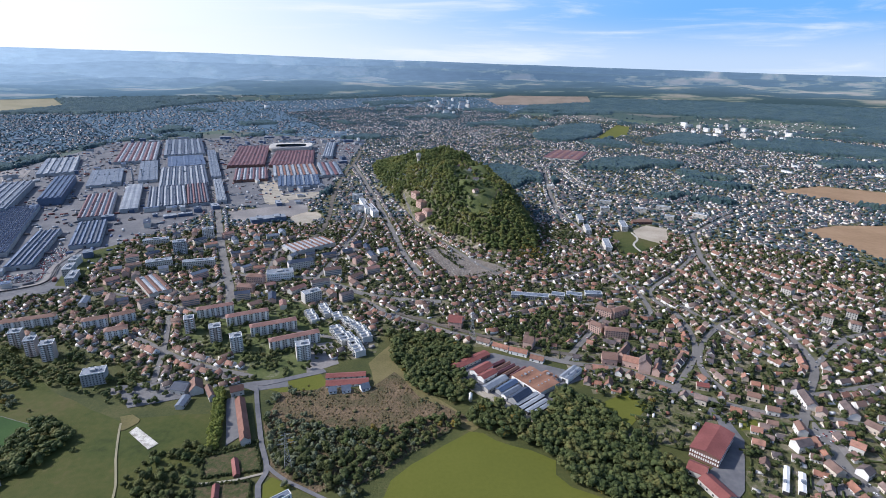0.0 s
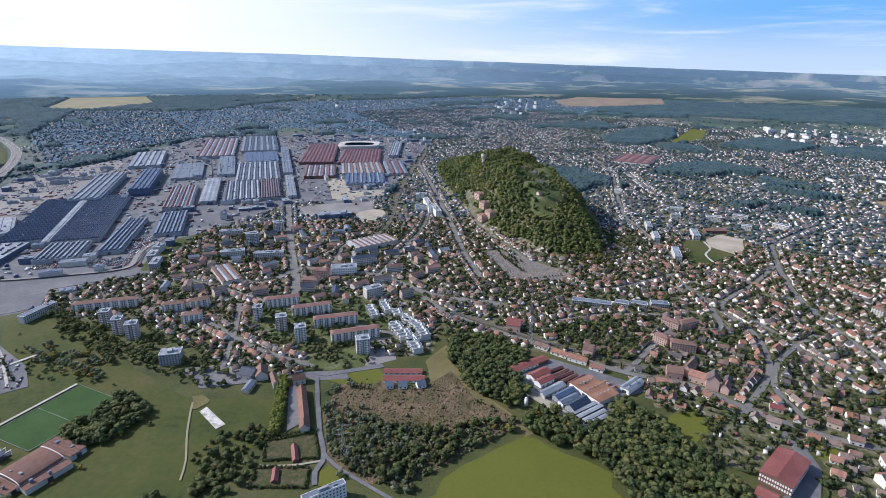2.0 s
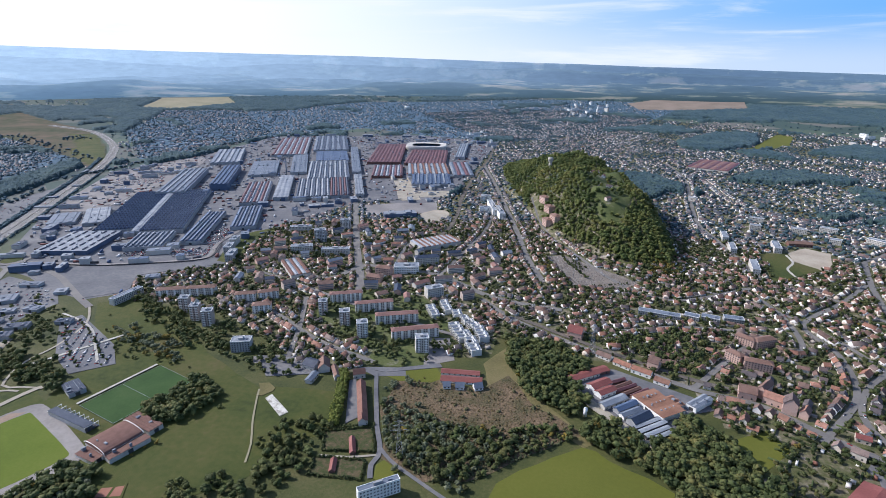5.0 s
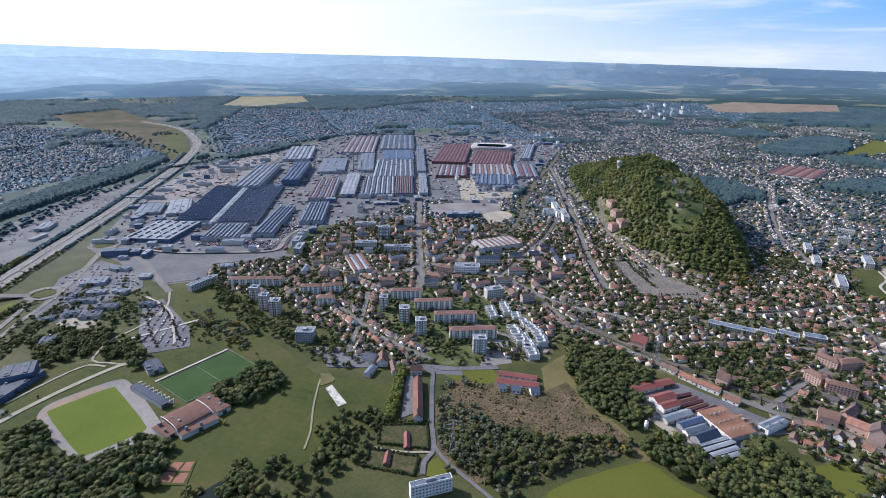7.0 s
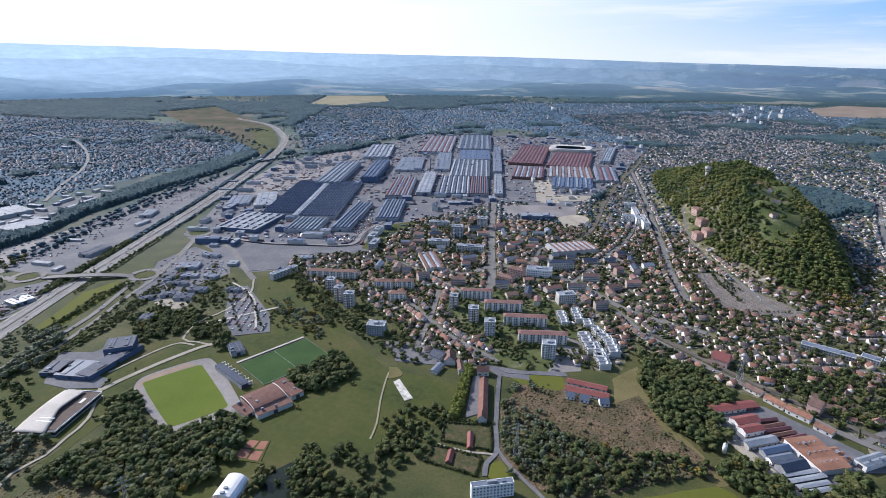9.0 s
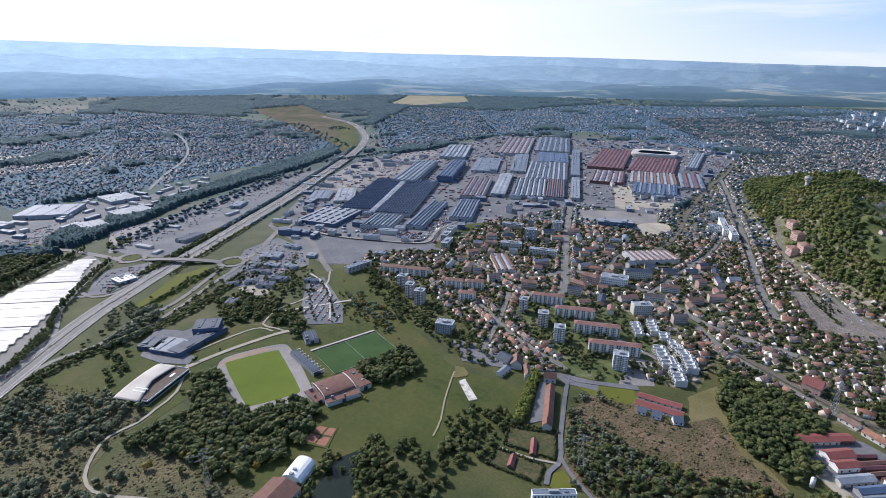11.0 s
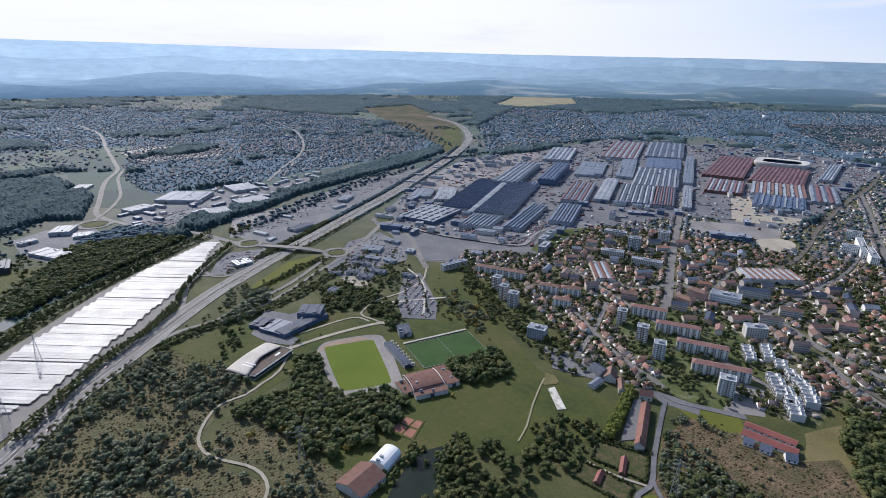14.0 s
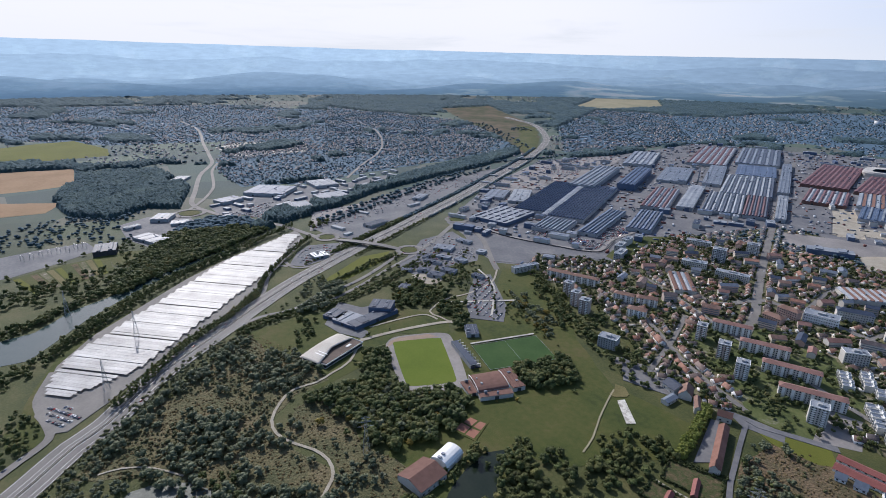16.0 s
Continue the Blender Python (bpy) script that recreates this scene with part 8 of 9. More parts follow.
sow([(-718, 252), (-741, 298), (-696, 288), (-663, 247), (-662, 198)], 6.5, 9, 14, "willow", 0.9)
sow([(-620, 315), (-655, 413), (-609, 425), (-538, 395), (-555, 368), (-594, 356)], 8, 6, 11, "wood", 0.8)
sow([(-607, 511), (-561, 501), (-433, 468), (-432, 442), (-507, 444)], 11, 4, 7, "wood", 0.6)
sow([(-550, 590), (-509, 591), (-380, 540), (-299, 495), (-274, 456), (-330, 455), (-437, 493), (-509, 537)], 9, 6, 11, "wood", 0.6)
sow([(-211, 543), (-215, 597), (-104, 615), (-94, 546)], 8, 4, 8, "wood", 0.5)
sow([(-612, 893), (-595, 968), (-520, 973), (-450, 967), (-403, 869), (-523, 798)], 10, 4, 9, "yard", 0.7)
sow([(53, 667), (170, 707), (182, 592), (112, 550), (56, 603)], 9, 7, 12, "wood", 0.7)
sow(ESTATE, 9, 5, 10, "yard", 0.6, 1.5, 2)
sow(MEADOW_TOP, 22, 3, 7, "wood", 0.35)
sow([(-1314, -221), (-1336, -117), (-1314, 22), (-1078, 64), (-988, -5), (-916, -100), (-898, -174)], 13, 5, 10, "wood", 0.32, skip=OPEN)
sow([(-699, 140), (-768, 234), (-801, 344), (-797, 430), (-736, 397), (-711, 304), (-654, 211), (-634, 152)], 11, 4, 8, "wood", 0.25, skip=OPEN)
for line in ([(-655, 120), (-672, 172), (-674, 220), (-680, 280), (-706, 355), (-756, 450)], [(-648, 124), (-665, 178), (-667, 226), (-672, 286), (-698, 360), (-745, 452)], [(-741, 277), (-771, 351), (-809, 434)]):
    sow_line(line, 3.6, 4.5, 8, "wood", 1.3)
sow_line([(-618, 597), (-580, 577), (-537, 560), (-500, 543), (-469, 527)], 5, 4.5, 6, "poplar", 1.5)
sow_line([(-548, 492), (-520, 482), (-488, 474), (-442, 463), (-432, 452)], 5, 6, 9, "willow", 2.5)
sow_line([(-608, 590), (-530, 552), (-460, 518), (-400, 500), (-350, 500)], 6, 7, 11, "wood", 4)
for off in (0, 5, 10, 15):
    sow_line([(a + off, b + off) for a, b in [(-455, -75), (-492, -48), (-549, -3), (-608, 52), (-645, 98)]], 3.4, 2.5, 6.5, "willow" if off % 2 else "bush", 1.8)
sow_line([(-597, 585), (-544, 546), (-484, 510), (-441, 484)], 7, 7, 11, "wood", 4)
sow_line([(-640, 497), (-600, 462), (-560, 432), (-530, 414)], 9, 4, 6, "yard", 0.6)
sow_line([(-625, 507), (-580, 480), (-540, 452), (-510, 432)], 9, 4, 6, "yard", 0.6)
sow_line([(-666, 205), (-638, 205), (-598, 203)], 6, 5, 9, "wood", 2)
sow([(-760, 440), (-790, 520), (-750, 560), (-640, 520), (-600, 470), (-640, 400), (-720, 400)], 12, 4, 9, "wood", 0.5)
sow([(-688, 361), (-674, 406), (-619, 390), (-605, 357), (-628, 338)], 7, 7, 12, "wood", 0.85)
sow([(-620, 395), (-640, 372), (-652, 345), (-636, 340)], 7, 6, 9, "gold", 0.8)
sow([(-1621, -70), (-1704, 45), (-1457, 90), (-1305, 54), (-1349, -59)], 11, 5, 10, "wood", 0.7)
sow([(135, 891), (175, 864), (192, 938), (155, 974)], 6, 4, 9, "gold", 0.7)
sow([(120, 900), (190, 850), (205, 950), (160, 990)], 8, 4, 9, "wood", 0.6)
sow([(-48, 905), (-30, 880), (-12, 860), (-20, 850), (-55, 895)], 6, 5, 8, "gold", 0.7)
sow([(-310, 268), (-303, 282), (-280, 268), (-262, 242), (-230, 214), (-225, 224), (-255, 256), (-275, 285), (-298, 295)], 6, 5, 9, "wood", 0.9)
sow([(-300, 165), (-320, 235), (-314, 258), (-304, 245), (-290, 200), (-268, 170), (-262, 150)], 6, 5, 9, "wood", 0.8)
sow(TOWN, 46, 4, 8, "gold", 0.35, 1.5, 2, skip=OPEN)
sow([(-400, 300), (-360, 300), (-345, 330), (-380, 345)], 7, 3, 6, "gold", 0.5)
for poly in (WOOD_SOUTH, WOOD_EAST, WOOD_NEAR, WOOD_BAND):
    sow(poly, 21, 6, 11, "gold", 0.35)
sow([(-2496, 1850), (-2076, 1690), (-1669, 1480), (-1640, 1530), (-2050, 1760), (-2470, 1920)], 22, 8, 14, "far", 0.7)
sow([(-2250, 1900), (-2150, 1860), (-2080, 1930), (-2180, 1980)], 18, 8, 14, "far", 0.8)
sow([(-653, 200), (-639, 220), (-597, 211), (-571, 184), (-583, 170)], 8, 5, 9, "wood", 0.6)
sow([(-785, 255), (-774, 288), (-728, 274), (-709, 223)], 8, 5, 9, "willow", 0.7)
sow([(-418, 25), (-398, 59), (-357, 54), (-364, 38), (-395, 37)], 7, 5, 9, "wood", 0.8)
sow([(-445, -60), (-454, -38), (-443, -19), (-427, -20), (-414, -34), (-418, -60)], 7, 4, 8, "willow", 0.8)
sow([(-193, 468), (-162, 490), (-134, 463), (-126, 435), (-92, 414), (-105, 366), (-131, 343), (-161, 395)], 6, 4, 8.5, "willow", 0.75)
sow([(-271, 359), (-251, 386), (-215, 413), (-205, 394), (-206, 348), (-204, 305), (-234, 302)], 8, 5, 10, "wood", 0.55)
sow(PARK, 20, 4, 8, "wood", 0.3)
sow([(-570, 505), (-541, 517), (-450, 488), (-432, 456), (-459, 449), (-511, 458)], 8, 6, 10, "gold", 0.22)
sow([(-570, 505), (-541, 517), (-450, 488), (-432, 456), (-459, 449), (-511, 458)], 9, 6, 10, "willow", 0.45)
sow([(-625, 381), (-625, 418), (-575, 424), (-515, 385), (-509, 366), (-563, 357)], 7.5, 7, 12, "wood", 0.8)
sow([(-621, 381), (-575, 424), (-515, 385), (-563, 357)], 14, 6, 9, "gold", 0.4)
sow([(-796, 478), (-748, 502), (-653, 495), (-599, 446), (-638, 425), (-707, 426)], 12, 5, 9, "wood", 0.55, built=2)
sow([(-712, 496), (-651, 525), (-643, 487), (-651, 445)], 9, 5, 9, "wood", 0.6, built=2)
sow([(-330, 950), (-330, 1800), (330, 1800), (330, 830), (100, 830)], 7.4, 7, 15, "hill")
sow(TOWN, 9.2, 3.5, 10.5, "yard", 0.8, 1.0, 1.5, skip=OPEN + [CENTRE])
sow(CENTRE, 10, 4, 10, "yard", 0.75, 1.0, 1.5, skip=OPEN)
sow(WEST, 13.5, 4, 8, "far", 0.75, 1.0, 5, skip=OPEN)
sow(FAR, 17, 5, 9, "far", 0.75, 1.0, 5, skip=OPEN)
sow(NORTH_WEST, 17, 5, 9, "far", 0.7, 1.0, 5, skip=OPEN)
sow(VALLEY, 14, 5, 10, "far", 0.75, 1.0, 5, skip=OPEN)
x, y = grid(COUNTRY, 24.0)
ok = (rng.random(len(x)) < 0.16) & ~in_any(x, y, OPEN + SUBURBS) & ~near_road(x, y, 8)
x, y = x[ok], y[ok]
tx.append(x)
ty.append(y)
ts.append(rng.uniform(8, 15, len(x)) * shrunk(x, y))
tk.append(np.full(len(x), 2))
# hedges and rows
for k in range(len(tx)):
    ok = ~in_any(tx[k], ty[k], [RIVER_STRIP]) | (rng.random(len(tx[k])) < 0.06)
    tx[k], ty[k], ts[k], tk[k] = tx[k][ok], ty[k][ok], ts[k][ok], tk[k][ok]
side_line = curve([(-840, 335), (-874, 388), (-952, 524), (-1012, 624), (-1124, 815), (-1273, 1050), (-1454, 1329), (-1640, 1583)], 12.0)
across = np.gradient(side_line, axis=0)
across = np.stack([-across[:, 1], across[:, 0]], 1) / np.hypot(across[:, 0], across[:, 1])[:, None]
for off in (22, 25.5, 29, -23):
    sow_line([tuple(q) for q in (side_line + across * off)[3::4]], 5.0, 5, 8, "wood", 1.5)
for line in PLOTS:
    for a, b in zip(line, line[1:] + line[:1]):
        sow_line([a, b], 1.3, 2.2, 3.6, "yard", 0.4)
sow_line([(-168, 404), (-194, 393), (-206, 386), (-231, 381)], 1.6, 2.5, 4.5, "yard", 0.6)
sow_line([(-12, 945), (6, 898), (24, 865), (33, 846)], 3.5, 3.5, 6, "yard", 0.8)
sow_line([(-44, 936), (-22, 880), (2, 822)], 3.5, 4, 8, "wood", 1.5)
sow([(-5, 905), (20, 870), (36, 889), (10, 930)], 6, 3, 6, "yard", 0.8)
sow_line([(15, 803), (60, 822), (95, 838)], 5, 2.5, 5, "yard", 0.8)
sow_line([(-732, 268), (-762, 324), (-798, 389), (-796, 441)], 4, 4, 6.5, "wood", 1.5)
sow_line([(-840, 278), (-873, 334), (-887, 388), (-897, 437)], 4, 4, 6.5, "wood", 1.5)
for off in (-3.5, 0.5):
    sow_line([(a + off, b) for a, b in [(-232, 481), (-221, 451), (-211, 419), (-203, 393)]], 2.8, 8, 10.5, "lime", 0.6)
for off in (0, 4):
    sow_line([(a + off, b + off) for a, b in [(-559, -22), (-597, 12), (-657, 62), (-701, 118), (-763, 174)]], 3.2, 4, 6, "poplar", 1.2)
sow_line([(-772, 181), (-836, 219), (-919, 286), (-974, 336)], 3.5, 5, 7, "poplar", 1.5)
sow_line([(-708, -73), (-762, -32), (-901, 101), (-965, 177), (-1072, 337)], 4, 5, 7, "poplar", 2.0)
sow_line([(-552, 28), (-597, 82), (-646, 133), (-662, 198), (-690, 258), (-707, 331), (-760, 410)], 7, 4, 7, "wood", 3)
sow_line([(-768, -138), (-819, -96), (-863, -53), (-895, -10), (-958, 67), (-1049, 175)], 7, 7, 11, "wood", 5)
sow_line([(-646, -118), (-679, -91), (-726, -60), (-772, -22), (-817, 21)], 8, 5, 8, "wood", 5)
sow_line([(-1067, 373), (-1134, 494), (-1222, 656), (-1316, 863), (-1451, 1157), (-1447, 1348), (-1442, 1575), (-1437, 1853), (-1430, 2198)], 9, 8, 13, "wood", 8)
sow_line([(-1037, 360), (-1097, 476), (-1177, 629), (-1271, 830), (-1390, 1107)], 9, 8, 13, "wood", 6)

tx, ty, ts, tk = (np.concatenate(q) for q in (tx, ty, ts, tk))
ok = (tk != 4) | (hill(tx, ty) > 10)
ok &= ~in_any(tx, ty, [TRACK, PITCH_B])
ok &= ~in_any(tx, ty, GLADES) | (tk == 7) | (rng.random(len(tx)) < 0.13)
ok &= ~((tk == 5) & (np.hypot(tx, ty) > 1150) & (rng.random(len(tx)) < 0.42))
ok &= ~((hill(tx, ty) > 10) & ((tk == 5) | (tk == 0)))
ok &= (rng.random(len(tx)) < 0.2) | ~in_any(tx, ty, [[(20, 1190), (28, 1310), (84, 1309), (106, 1240), (112, 1110), (90, 1015), (52, 1030)]]) | (tk != 4)
tx, ty, ts, tk = tx[ok], ty[ok], ts[ok], tk[ok]
dist = np.hypot(tx, ty)
ok = np.ones(len(tx), bool)
ok[dist > 900] = ~wooded_at(tx[dist > 900], ty[dist > 900])
ok &= ~((dist > 1900) & (tk == 2) & (rng.random(len(tx)) < 0.25))
ok |= tk == 4
tx, ty, ts, tk, dist = tx[ok], ty[ok], ts[ok], tk[ok], dist[ok]
tk = np.where(((tk == 0) | (tk == 5)) & (dist > 1150), 2, tk)
tz = height(tx, ty)
size = np.stack([ts, ts, ts * np.where(ts > 19, 0.5, np.where(ts > 14, 0.66, 0.76)) * rng.uniform(0.85, 1.15, len(ts))], 1)
yaw = rng.uniform(0, 6.28, len(ts))
singles = np.argsort(np.where(tk == 0, np.hypot(tx + 150, ty - 330), 1e9))[:280]
alone = np.zeros(len(tx), bool)
alone[singles] = True
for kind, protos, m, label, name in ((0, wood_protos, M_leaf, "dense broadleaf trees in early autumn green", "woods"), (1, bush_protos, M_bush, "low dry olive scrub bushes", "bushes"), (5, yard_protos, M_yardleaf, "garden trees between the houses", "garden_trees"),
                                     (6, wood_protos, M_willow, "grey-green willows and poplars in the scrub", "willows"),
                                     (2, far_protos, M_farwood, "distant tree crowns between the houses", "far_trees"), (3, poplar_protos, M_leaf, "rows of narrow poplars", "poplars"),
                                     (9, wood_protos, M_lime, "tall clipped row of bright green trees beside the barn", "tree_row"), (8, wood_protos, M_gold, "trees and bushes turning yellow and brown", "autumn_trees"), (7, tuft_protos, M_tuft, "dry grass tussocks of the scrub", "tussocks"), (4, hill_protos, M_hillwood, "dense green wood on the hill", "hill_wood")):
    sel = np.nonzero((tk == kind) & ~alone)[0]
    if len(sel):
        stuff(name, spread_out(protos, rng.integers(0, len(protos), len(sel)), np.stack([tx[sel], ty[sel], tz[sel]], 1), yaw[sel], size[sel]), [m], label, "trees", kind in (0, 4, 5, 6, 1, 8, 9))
print("houses", len(hx), "trees", len(tx), [int((tk == q).sum()) for q in range(9)], "tris", sum(len(q.polygons) for q in bpy.data.meshes))

# trees that stand apart: trunk, limbs and crown
tree_kinds = []
for k in range(6):
    v, f, _ = leafy_arrays(120 + k, 10, 420, 1.12, 0.06)
    crown = mesh_from("crown", v, f, [M_leaf_ob])
    bm = bmesh.new()
    bmesh.ops.create_cone(bm, segments=8, radius1=0.045, radius2=0.02, depth=0.6, cap_ends=True, matrix=Matrix.Translation((0, 0, 0.28)))
    rr = random.Random(k)
    for i in range(5):
        a = i * 1.26 + rr.random()
        bmesh.ops.create_cone(bm, segments=5, radius1=0.016, radius2=0.006, depth=0.4, cap_ends=True,
                              matrix=Matrix.Translation((0.1 * math.cos(a), 0.1 * math.sin(a), 0.52)) @ Euler((0, 0.7, a)).to_matrix().to_4x4())
    trunk = bpy.data.meshes.new("trunk")
    bm.to_mesh(trunk)
    bm.free()
    trunk.materials.append(M_bark)
    tree_kinds.append((trunk, crown))
for n, k in enumerate(singles):
    t = new("tree")
    t.matrix_world = pose(tx[k], ty[k], tz[k] - 0.1, 0, 0, math.degrees(yaw[k])) @ Matrix.Diagonal((*size[k], 1))
    tagged(t, "full-crowned broadleaf tree in dull early-autumn green", "tree", "broadleaf trees")
    for name, me in zip(("trunk", "crown"), tree_kinds[n % 6]):
        o = new(name, me)
        o.parent = t

# ---- cars ----
def car_bmesh():
    """Body 0, glass 1."""
    bm = bmesh.new()
    for q in box(bm, -2.1, -0.85, 0.1, 2.1, 0.85, 0.85):
        q.material_index = 0
    a = [bm.verts.new(p) for p in ((-1.6, -0.78, 0.85), (1.1, -0.78, 0.85), (1.1, 0.78, 0.85), (-1.6, 0.78, 0.85))]
    b = [bm.verts.new(p) for p in ((-1.2, -0.65, 1.45), (0.4, -0.65, 1.45), (0.4, 0.65, 1.45), (-1.2, 0.65, 1.45))]
    bm.faces.new(b).material_index = 0
    for i in range(4):
        bm.faces.new((a[i], a[(i + 1) % 4], b[(i + 1) % 4], b[i])).material_index = 1
    return bm


def car_meshes():
    made = {}
    bm = bmesh.new()
    box(bm, -2.1, -0.85, 0.3, 2.1, 0.85, 0.9, bevel=0.12)
    me = bpy.data.meshes.new("body")
    bm.to_mesh(me)
    bm.free()
    me.materials.append(M_carpaint)
    made["body"] = me
    bm = bmesh.new()
    a = [bm.verts.new(p) for p in ((-1.6, -0.78, 0.9), (1.1, -0.78, 0.9), (1.1, 0.78, 0.9), (-1.6, 0.78, 0.9))]
    b = [bm.verts.new(p) for p in ((-1.2, -0.65, 1.48), (0.4, -0.65, 1.48), (0.4, 0.65, 1.48), (-1.2, 0.65, 1.48))]
    for i in range(4):
        bm.faces.new((a[i], a[(i + 1) % 4], b[(i + 1) % 4], b[i]))
    me = bpy.data.meshes.new("windows")
    bm.faces.new(b)
    bm.to_mesh(me)
    bm.free()
    me.materials.append(M_glass)
    made["cabin_glass"] = me
    bm = boxed(-1.15, -0.63, 1.46, 0.38, 0.63, 1.52)
    me = bpy.data.meshes.new("roof")
    bm.to_mesh(me)
    bm.free()
    me.materials.append(M_carpaint)
    made["roof"] = me
    bm = bmesh.new()
    bmesh.ops.create_cone(bm, segments=12, radius1=0.32, radius2=0.32, depth=0.22, cap_ends=True, matrix=Euler((math.pi / 2, 0, 0)).to_matrix().to_4x4())
    me = bpy.data.meshes.new("wheel")
    bm.to_mesh(me)
    bm.free()
    me.materials.append(M_dark)
    made["wheel"] = me
    return made


CAR = car_meshes()


def car(x, y, z, yaw):
    t = new("car")
    t.matrix_world = pose(x, y, z, 0, 0, yaw)
    tagged(t, "car on the grey asphalt motorway", "car", "cars on the motorway")
    for name in ("body", "cabin_glass", "roof"):
        o = new(name, CAR[name])
        o.parent = t
    for u in (-1.3, 1.3):
        for v in (-0.8, 0.8):
            o = new("wheel", CAR["wheel"])
            o.parent = t
            o.location = (u, v, 0.32)


line = curve(MOTORWAY, 4.0)
rr = random.Random(12)
for n in range(46):
    k = rr.randrange(10, int(len(line) * 0.55))
    d = line[k + 1] - line[k]
    d = d / np.hypot(*d)
    side = rr.choice((-1, 1))
    q = line[k] + np.array([-d[1], d[0]]) * (side * 8.2 + rr.choice((-1.9, 1.9)))
    car(q[0], q[1], ground_z(*q) + 0.46, math.degrees(math.atan2(d[1], d[0])) + (0 if side < 0 else 180))

car_proto = [proto(car_bmesh())]
cx, cy, ca = [], [], []


def park(poly, yaw, gap=2.7, lane=9.0, full=0.75):
    """Rows of parked cars over a lot."""
    p = np.array(poly)
    c, rad = p.mean(0), np.hypot(*(p - p.mean(0)).T).max()
    t = radians(yaw)
    for i, v in enumerate(np.arange(-rad, rad, lane)):
        u = np.arange(-rad, rad, gap)
        u = u[rng.random(len(u)) < full]
        x, y = c[0] + u * math.cos(t) - v * math.sin(t), c[1] + u * math.sin(t) + v * math.cos(t)
        ok = inside(x, y, poly) & (near_built(x, y, 1) == (poly is STOCK))
        cx.append(x[ok])
        cy.append(y[ok])
        ca.append(np.full(ok.sum(), t + math.pi / 2))


park([(-602, -76), (-585, -62), (-559, -44), (-545, -69), (-569, -76)], 35, full=0.9, lane=7)
park([(-801, 766), (-736, 787), (-638, 810), (-635, 771), (-703, 750), (-773, 730)], 25, full=0.8, lane=7)
park([(-725, 875), (-705, 939), (-660, 889), (-652, 810)], 25, full=0.8, lane=7)
park([(-529, 403), (-575, 430), (-648, 500), (-637, 517), (-533, 462), (-500, 431)], 122, full=0.6, lane=10)
park([(-1128, 889), (-1076, 971), (-1008, 907), (-1038, 814)], 30, full=0.4, lane=10)
park([(-457, 733), (-420, 788), (-369, 754), (-398, 708)], 20, full=0.35, lane=10)
park([(-628, 682), (-598, 724), (-558, 690), (-595, 658)], 20, full=0.7, lane=8)
park([(359, 431), (384, 427), (370, 400), (349, 407)], 20, full=0.5, lane=9)
park([(335, 358), (364, 365), (362, 346), (332, 334)], 20, full=0.4, lane=9)
park([(-400, 2154), (-396, 2327), (-370, 2256), (-340, 1909)], 60, full=0.6, lane=10)
park([(-1246, 240), (-1303, 345), (-1294, 472), (-1177, 400), (-1162, 305)], 20, full=0.5, lane=9)
park([(-2287, 440), (-2223, 778), (-2061, 719), (-2054, 460)], 10, full=0.7, lane=9)
park(STOCK, 33, full=0.7, lane=11)
park(RIVER_STRIP, 30, full=0.2, lane=14, gap=3.2)
park([(-856, 262), (-905, 292), (-930, 322), (-918, 366), (-892, 360), (-854, 318)], 40, full=0.4, lane=12)
park([(-850, 525), (-860, 595), (-760, 580), (-715, 540), (-712, 500), (-780, 455)], 20, full=0.25, lane=12)
park([(-624, 1368), (-582, 1393), (-528, 1267), (-563, 1246)], 80, full=0.6, lane=9)
for ln, half in STREETS:
    if len(ln) > 6 and half < 6.6:
        for k in range(0, len(ln) - 1):
            if rng.random() < 0.22 and np.hypot(*ln[k]) < 1300:
                d = ln[k + 1] - ln[k]
                d = d / (np.hypot(*d) + 1e-9)
                q = ln[k] + np.array([-d[1], d[0]]) * half * 0.55 * rng.choice((-1, 1))
                cx.append([q[0]])
                cy.append([q[1]])
                ca.append([math.atan2(d[1], d[0])])
cx, cy, ca = (np.concatenate(q) for q in (cx, cy, ca))
one = np.ones((len(cx), 3))
stuff("parked_cars", spread_out(car_proto, np.zeros(len(cx), int), np.stack([cx, cy, height(cx, cy) + 0.32], 1), ca, one), [M_carpaint_i, M_glass, M_dark],
      "parked cars in mixed paint on the lots", "cars")

# ---- graves ----
gx, gy = grid(CEMETERY, 3.6, 0.12, 0.9)
ok = ~near_road(gx, gy, 1)
gx, gy = gx[ok], gy[ok]
bm = bmesh.new()
box(bm, -0.5, -1.0, 0, 0.5, 1.0, 0.35)
box(bm, -0.5, 1.0, 0, 0.5, 1.15, 1.1)
M_stone = material("grave_stone", [(0.16, 0.15, 0.145), (0.26, 0.24, 0.23), (0.4, 0.38, 0.36)], 0.4, 1.0, 0.7, spread=0.5, island=True)
stuff("graves", spread_out([proto(bm)], np.zeros(len(gx), int), np.stack([gx, gy, height(gx, gy) + 0.12], 1), np.full(len(gx), 0.9) + rng.normal(0, 0.05, len(gx)), rng.uniform(0.85, 1.3, (len(gx), 3))), [M_stone],
      "rows of grey stone graves in the cemetery", "graves")


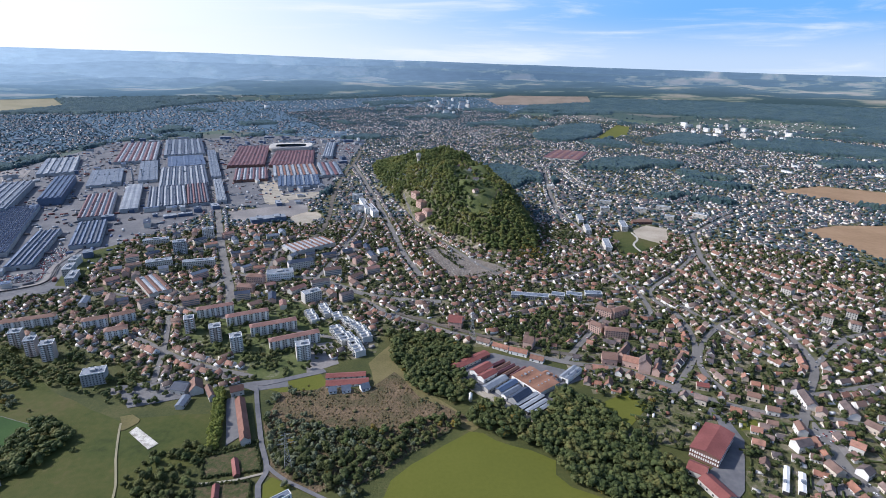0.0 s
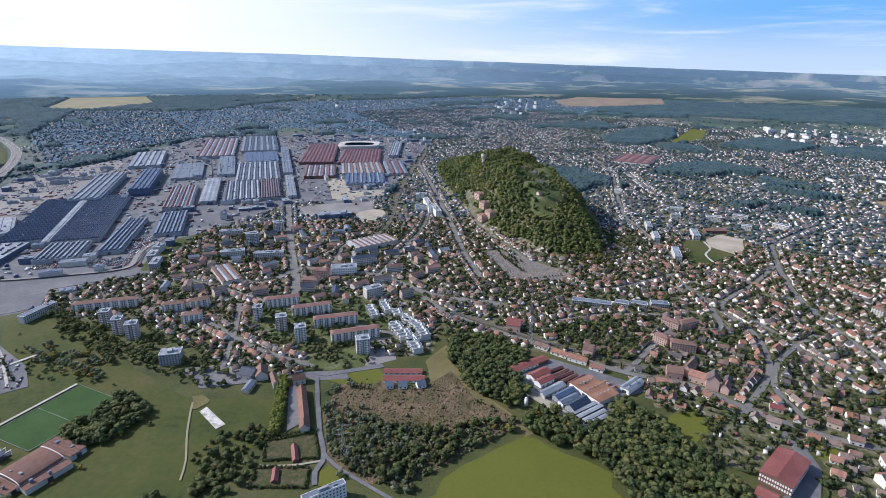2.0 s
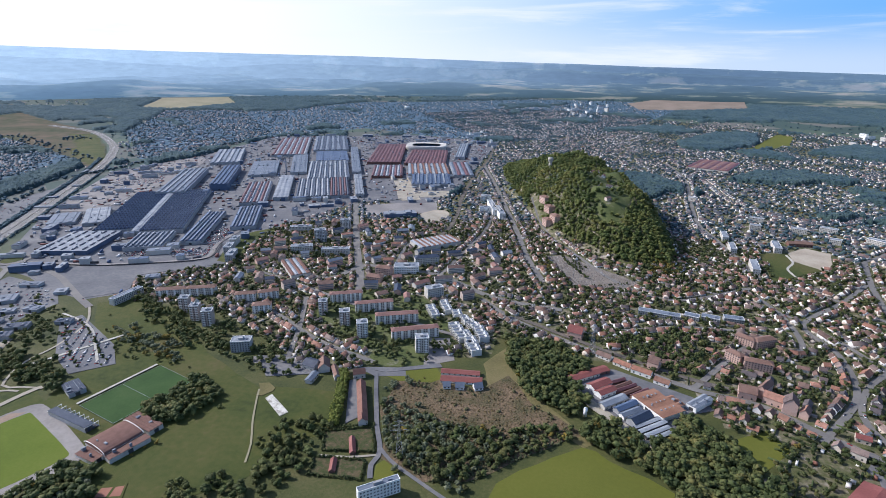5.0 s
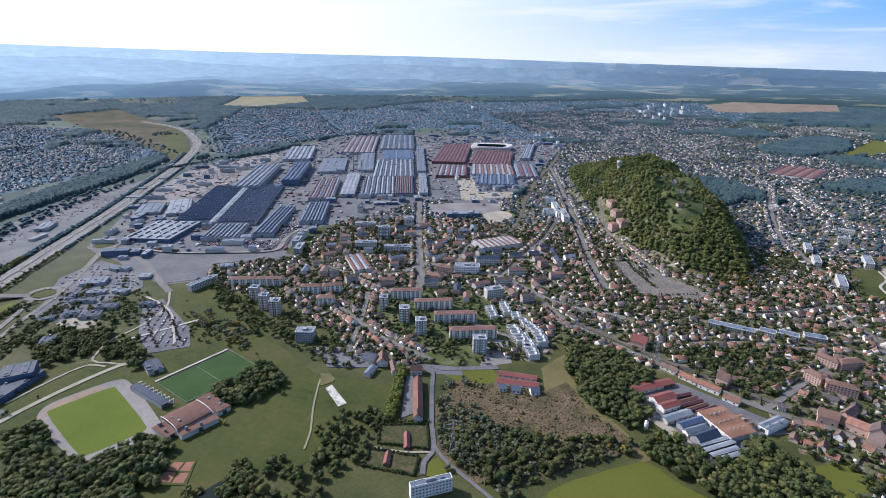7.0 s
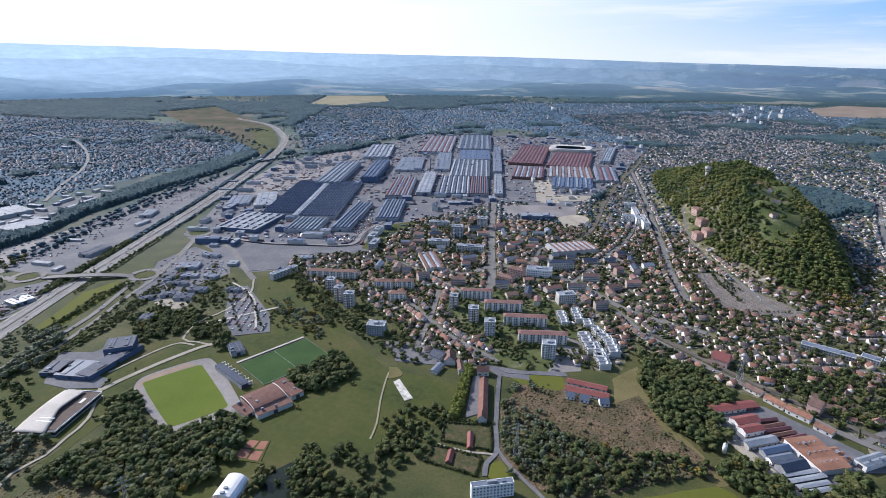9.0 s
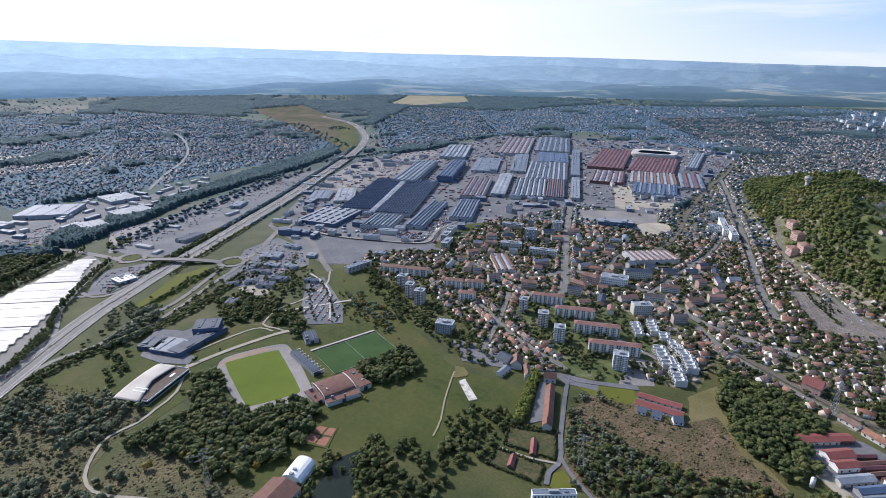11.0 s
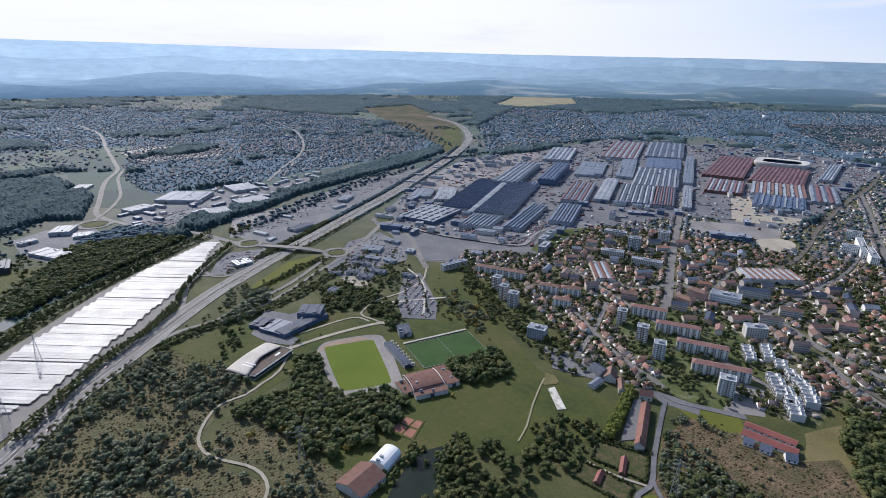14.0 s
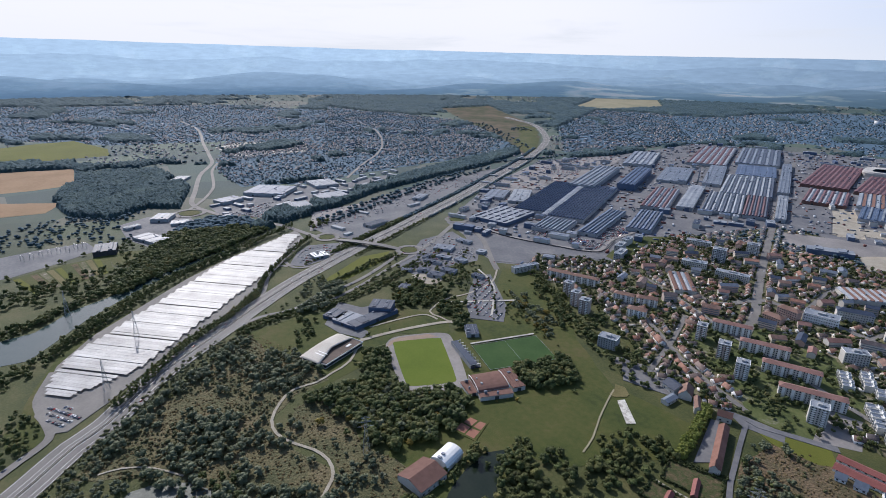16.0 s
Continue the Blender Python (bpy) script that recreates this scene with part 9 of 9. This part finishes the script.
# ---- pylons ----
def pylon(x, y, yaw, h=38.0):
    t = thing("pylon", x, y, yaw, "slender steel lattice power pylon", "pylon", "power pylons")

    def strut(bm, p, q, r=0.09):
        p, q = Vector(p), Vector(q)
        m = Matrix.Translation((p + q) / 2) @ (q - p).to_track_quat("Z", "Y").to_matrix().to_4x4()
        bmesh.ops.create_cone(bm, segments=4, radius1=r, radius2=r, depth=(q - p).length, cap_ends=False, matrix=m)
    levels = [0, 0.2, 0.38, 0.54, 0.68, 0.8, 0.9, 1.0]
    half = [3.2, 2.5, 1.9, 1.4, 1.0, 0.75, 0.6, 0.3]
    for sx, sy in ((-1, -1), (1, -1), (1, 1), (-1, 1)):
        bm = bmesh.new()
        for (u, a), (v, b) in zip(zip(levels, half), zip(levels[1:], half[1:])):
            strut(bm, (sx * a, sy * a, u * h), (sx * b, sy * b, v * h), 0.13)
        part("leg", bm, M_steel, t)
    for (u, a), (v, b) in zip(zip(levels, half), zip(levels[1:], half[1:])):
        bm = bmesh.new()
        c = [(-1, -1), (1, -1), (1, 1), (-1, 1)]
        for (p, q), (r, s) in zip(c, c[1:] + c[:1]):
            strut(bm, (p * a, q * a, u * h), (r * b, s * b, v * h))
            strut(bm, (r * a, s * a, u * h), (p * b, q * b, v * h))
        part("bracing", bm, M_steel, t)
    for z, w in ((0.72, 7.5), (0.84, 6.0), (0.95, 4.0)):
        bm = bmesh.new()
        for s in (-1, 1):
            strut(bm, (s * 0.6, 0.4, z * h), (s * w, 0, z * h + 0.3), 0.1)
            strut(bm, (s * 0.6, -0.4, z * h), (s * w, 0, z * h + 0.3), 0.1)
            strut(bm, (s * 0.6, 0, z * h + 1.6), (s * w, 0, z * h + 0.3), 0.1)
        part("cross_arm", bm, M_steel, t)


for q, yaw in (((-130, 369), 20), ((-596, -25), 10), ((-705, 13), 10), ((-825, -59), 10), ((38, 603), 60), ((-363, 163), 70)):
    pylon(*q, yaw)

# ---- substation frames ----
for k in range(8):
    x, y = Vector((-1118, -124)).lerp(Vector((-1146, -33)), k / 7)
    t = thing("switch_frame", x, y, 30, "grey steel portal frame of the substation", "portal frame", "substation frames")
    part("post", boxed(-6, -0.3, 0, -5.5, 0.3, 9), M_steel, t)
    part("post", boxed(5.5, -0.3, 0, 6, 0.3, 9), M_steel, t)
    part("beam", boxed(-6, -0.3, 9, 6, 0.3, 9.6), M_steel, t)

# ---- allotment beds ----
bx, by = (np.concatenate(q) for q in zip(*(grid(q, 2.9, 0.3, 0.2) for q in PLOTS)))
bm = bmesh.new()
box(bm, -0.6, -1.2, 0, 0.6, 1.2, 0.35)
M_bed = material("garden_beds", [(0.05, 0.05, 0.025), (0.1, 0.085, 0.045), (0.1, 0.13, 0.04)], 0.2, 0.8, 0.95, spread=0.7, island=True)
stuff("garden_beds", spread_out([proto(bm)], np.zeros(len(bx), int), np.stack([bx, by, np.full(len(bx), 0.2)], 1), np.full(len(bx), 0.25), rng.uniform(0.5, 1.3, (len(bx), 3))), [M_bed],
      "small vegetable beds on the allotments", "beds")

# ---- clutter in yards and gardens ----
M_clutter = material("yard_goods", [(0.8, 0.8, 0.8), (0.95, 0.95, 0.95), W3], 0.3, 1.0, 0.7, island=True,
                     spread_to=[(0.1, 0.1, 0.12), (0.3, 0.32, 0.35), (0.5, 0.52, 0.55), (0.14, 0.12, 0.11), (0.08, 0.12, 0.22), (0.2, 0.22, 0.25), (0.2, 0.08, 0.07), (0.13, 0.14, 0.16)])
bm = bmesh.new()
box(bm, -0.5, -0.5, 0, 0.5, 0.5, 1)
unit = [proto(bm)]
x, y = grid(WORKS, 17, 0.5)
ok = ~near_built(x, y, 3) & ~inside(x, y, FRONT) & ~near_road(x, y, 2) & (rng.random(len(x)) < 0.45)
x, y = x[ok], y[ok]
n = len(x)
stuff("yard_goods", spread_out(unit, np.zeros(n, int), np.stack([x, y, height(x, y) + 0.1], 1), 0.49 + (rng.random(n) > 0.5) * math.pi / 2 + rng.normal(0, 0.05, n),
      np.stack([rng.uniform(3, 16, n), rng.uniform(2.4, 5, n), rng.uniform(1.5, 4, n)], 1)), [M_clutter], "containers, lorries and pallets in the factory yards", "yard goods")
M_shedmix = material("garden_sheds_mix", [(0.8, 0.8, 0.8), (0.95, 0.95, 0.95), W3], 0.3, 1.0, 0.8, island=True,
                     spread_to=[(0.2, 0.13, 0.09), (0.5, 0.48, 0.44), (0.7, 0.68, 0.64), (0.13, 0.1, 0.08), (0.3, 0.28, 0.26), (0.22, 0.1, 0.07), (0.78, 0.77, 0.75)])
x, y = grid(TOWN, 15, 0.5)
ok = (np.hypot(x, y) < 1500) & ~near_built(x, y, 2) & ~near_road(x, y, 3) & ~in_any(x, y, OPEN) & (hill(x, y) < 6) & (rng.random(len(x)) < 0.6)
x, y = x[ok], y[ok]
n = len(x)
stuff("garden_sheds", spread_out(unit, np.zeros(n, int), np.stack([x, y, height(x, y)], 1), 0.4 + field_noise(x, y, 0.0022, 8.0) * 2.2 + (rng.random(n) > 0.5) * math.pi / 2,
      np.stack([rng.uniform(2.5, 7, n), rng.uniform(2, 4.5, n), rng.uniform(1.4, 3.2, n)], 1)), [M_shedmix], "garages, sheds and garden walls between the houses", "sheds")
M_hedge = material("clipped_hedge", [(0.035, 0.05, 0.018), (0.055, 0.075, 0.024), (0.08, 0.09, 0.035)], 0.1, 0.8, 0.9, bump=0.8, bump_scale=1.2, island=True, spread=0.35)
x, y = grid(TOWN, 12, 0.5)
ok = (np.hypot(x, y) < 1250) & ~near_built(x, y, 2) & ~near_road(x, y, 1.5) & ~in_any(x, y, OPEN) & (hill(x, y) < 6) & (rng.random(len(x)) < 0.55)
x, y = x[ok], y[ok]
n = len(x)
stuff("hedges", spread_out(unit, np.zeros(n, int), np.stack([x, y, height(x, y)], 1), 0.4 + field_noise(x, y, 0.0022, 8.0) * 2.2 + (rng.random(n) > 0.5) * math.pi / 2,
      np.stack([rng.uniform(6, 18, n), rng.uniform(0.8, 1.6, n), rng.uniform(1.1, 2.2, n)], 1)), [M_hedge], "clipped green garden hedges", "hedges")
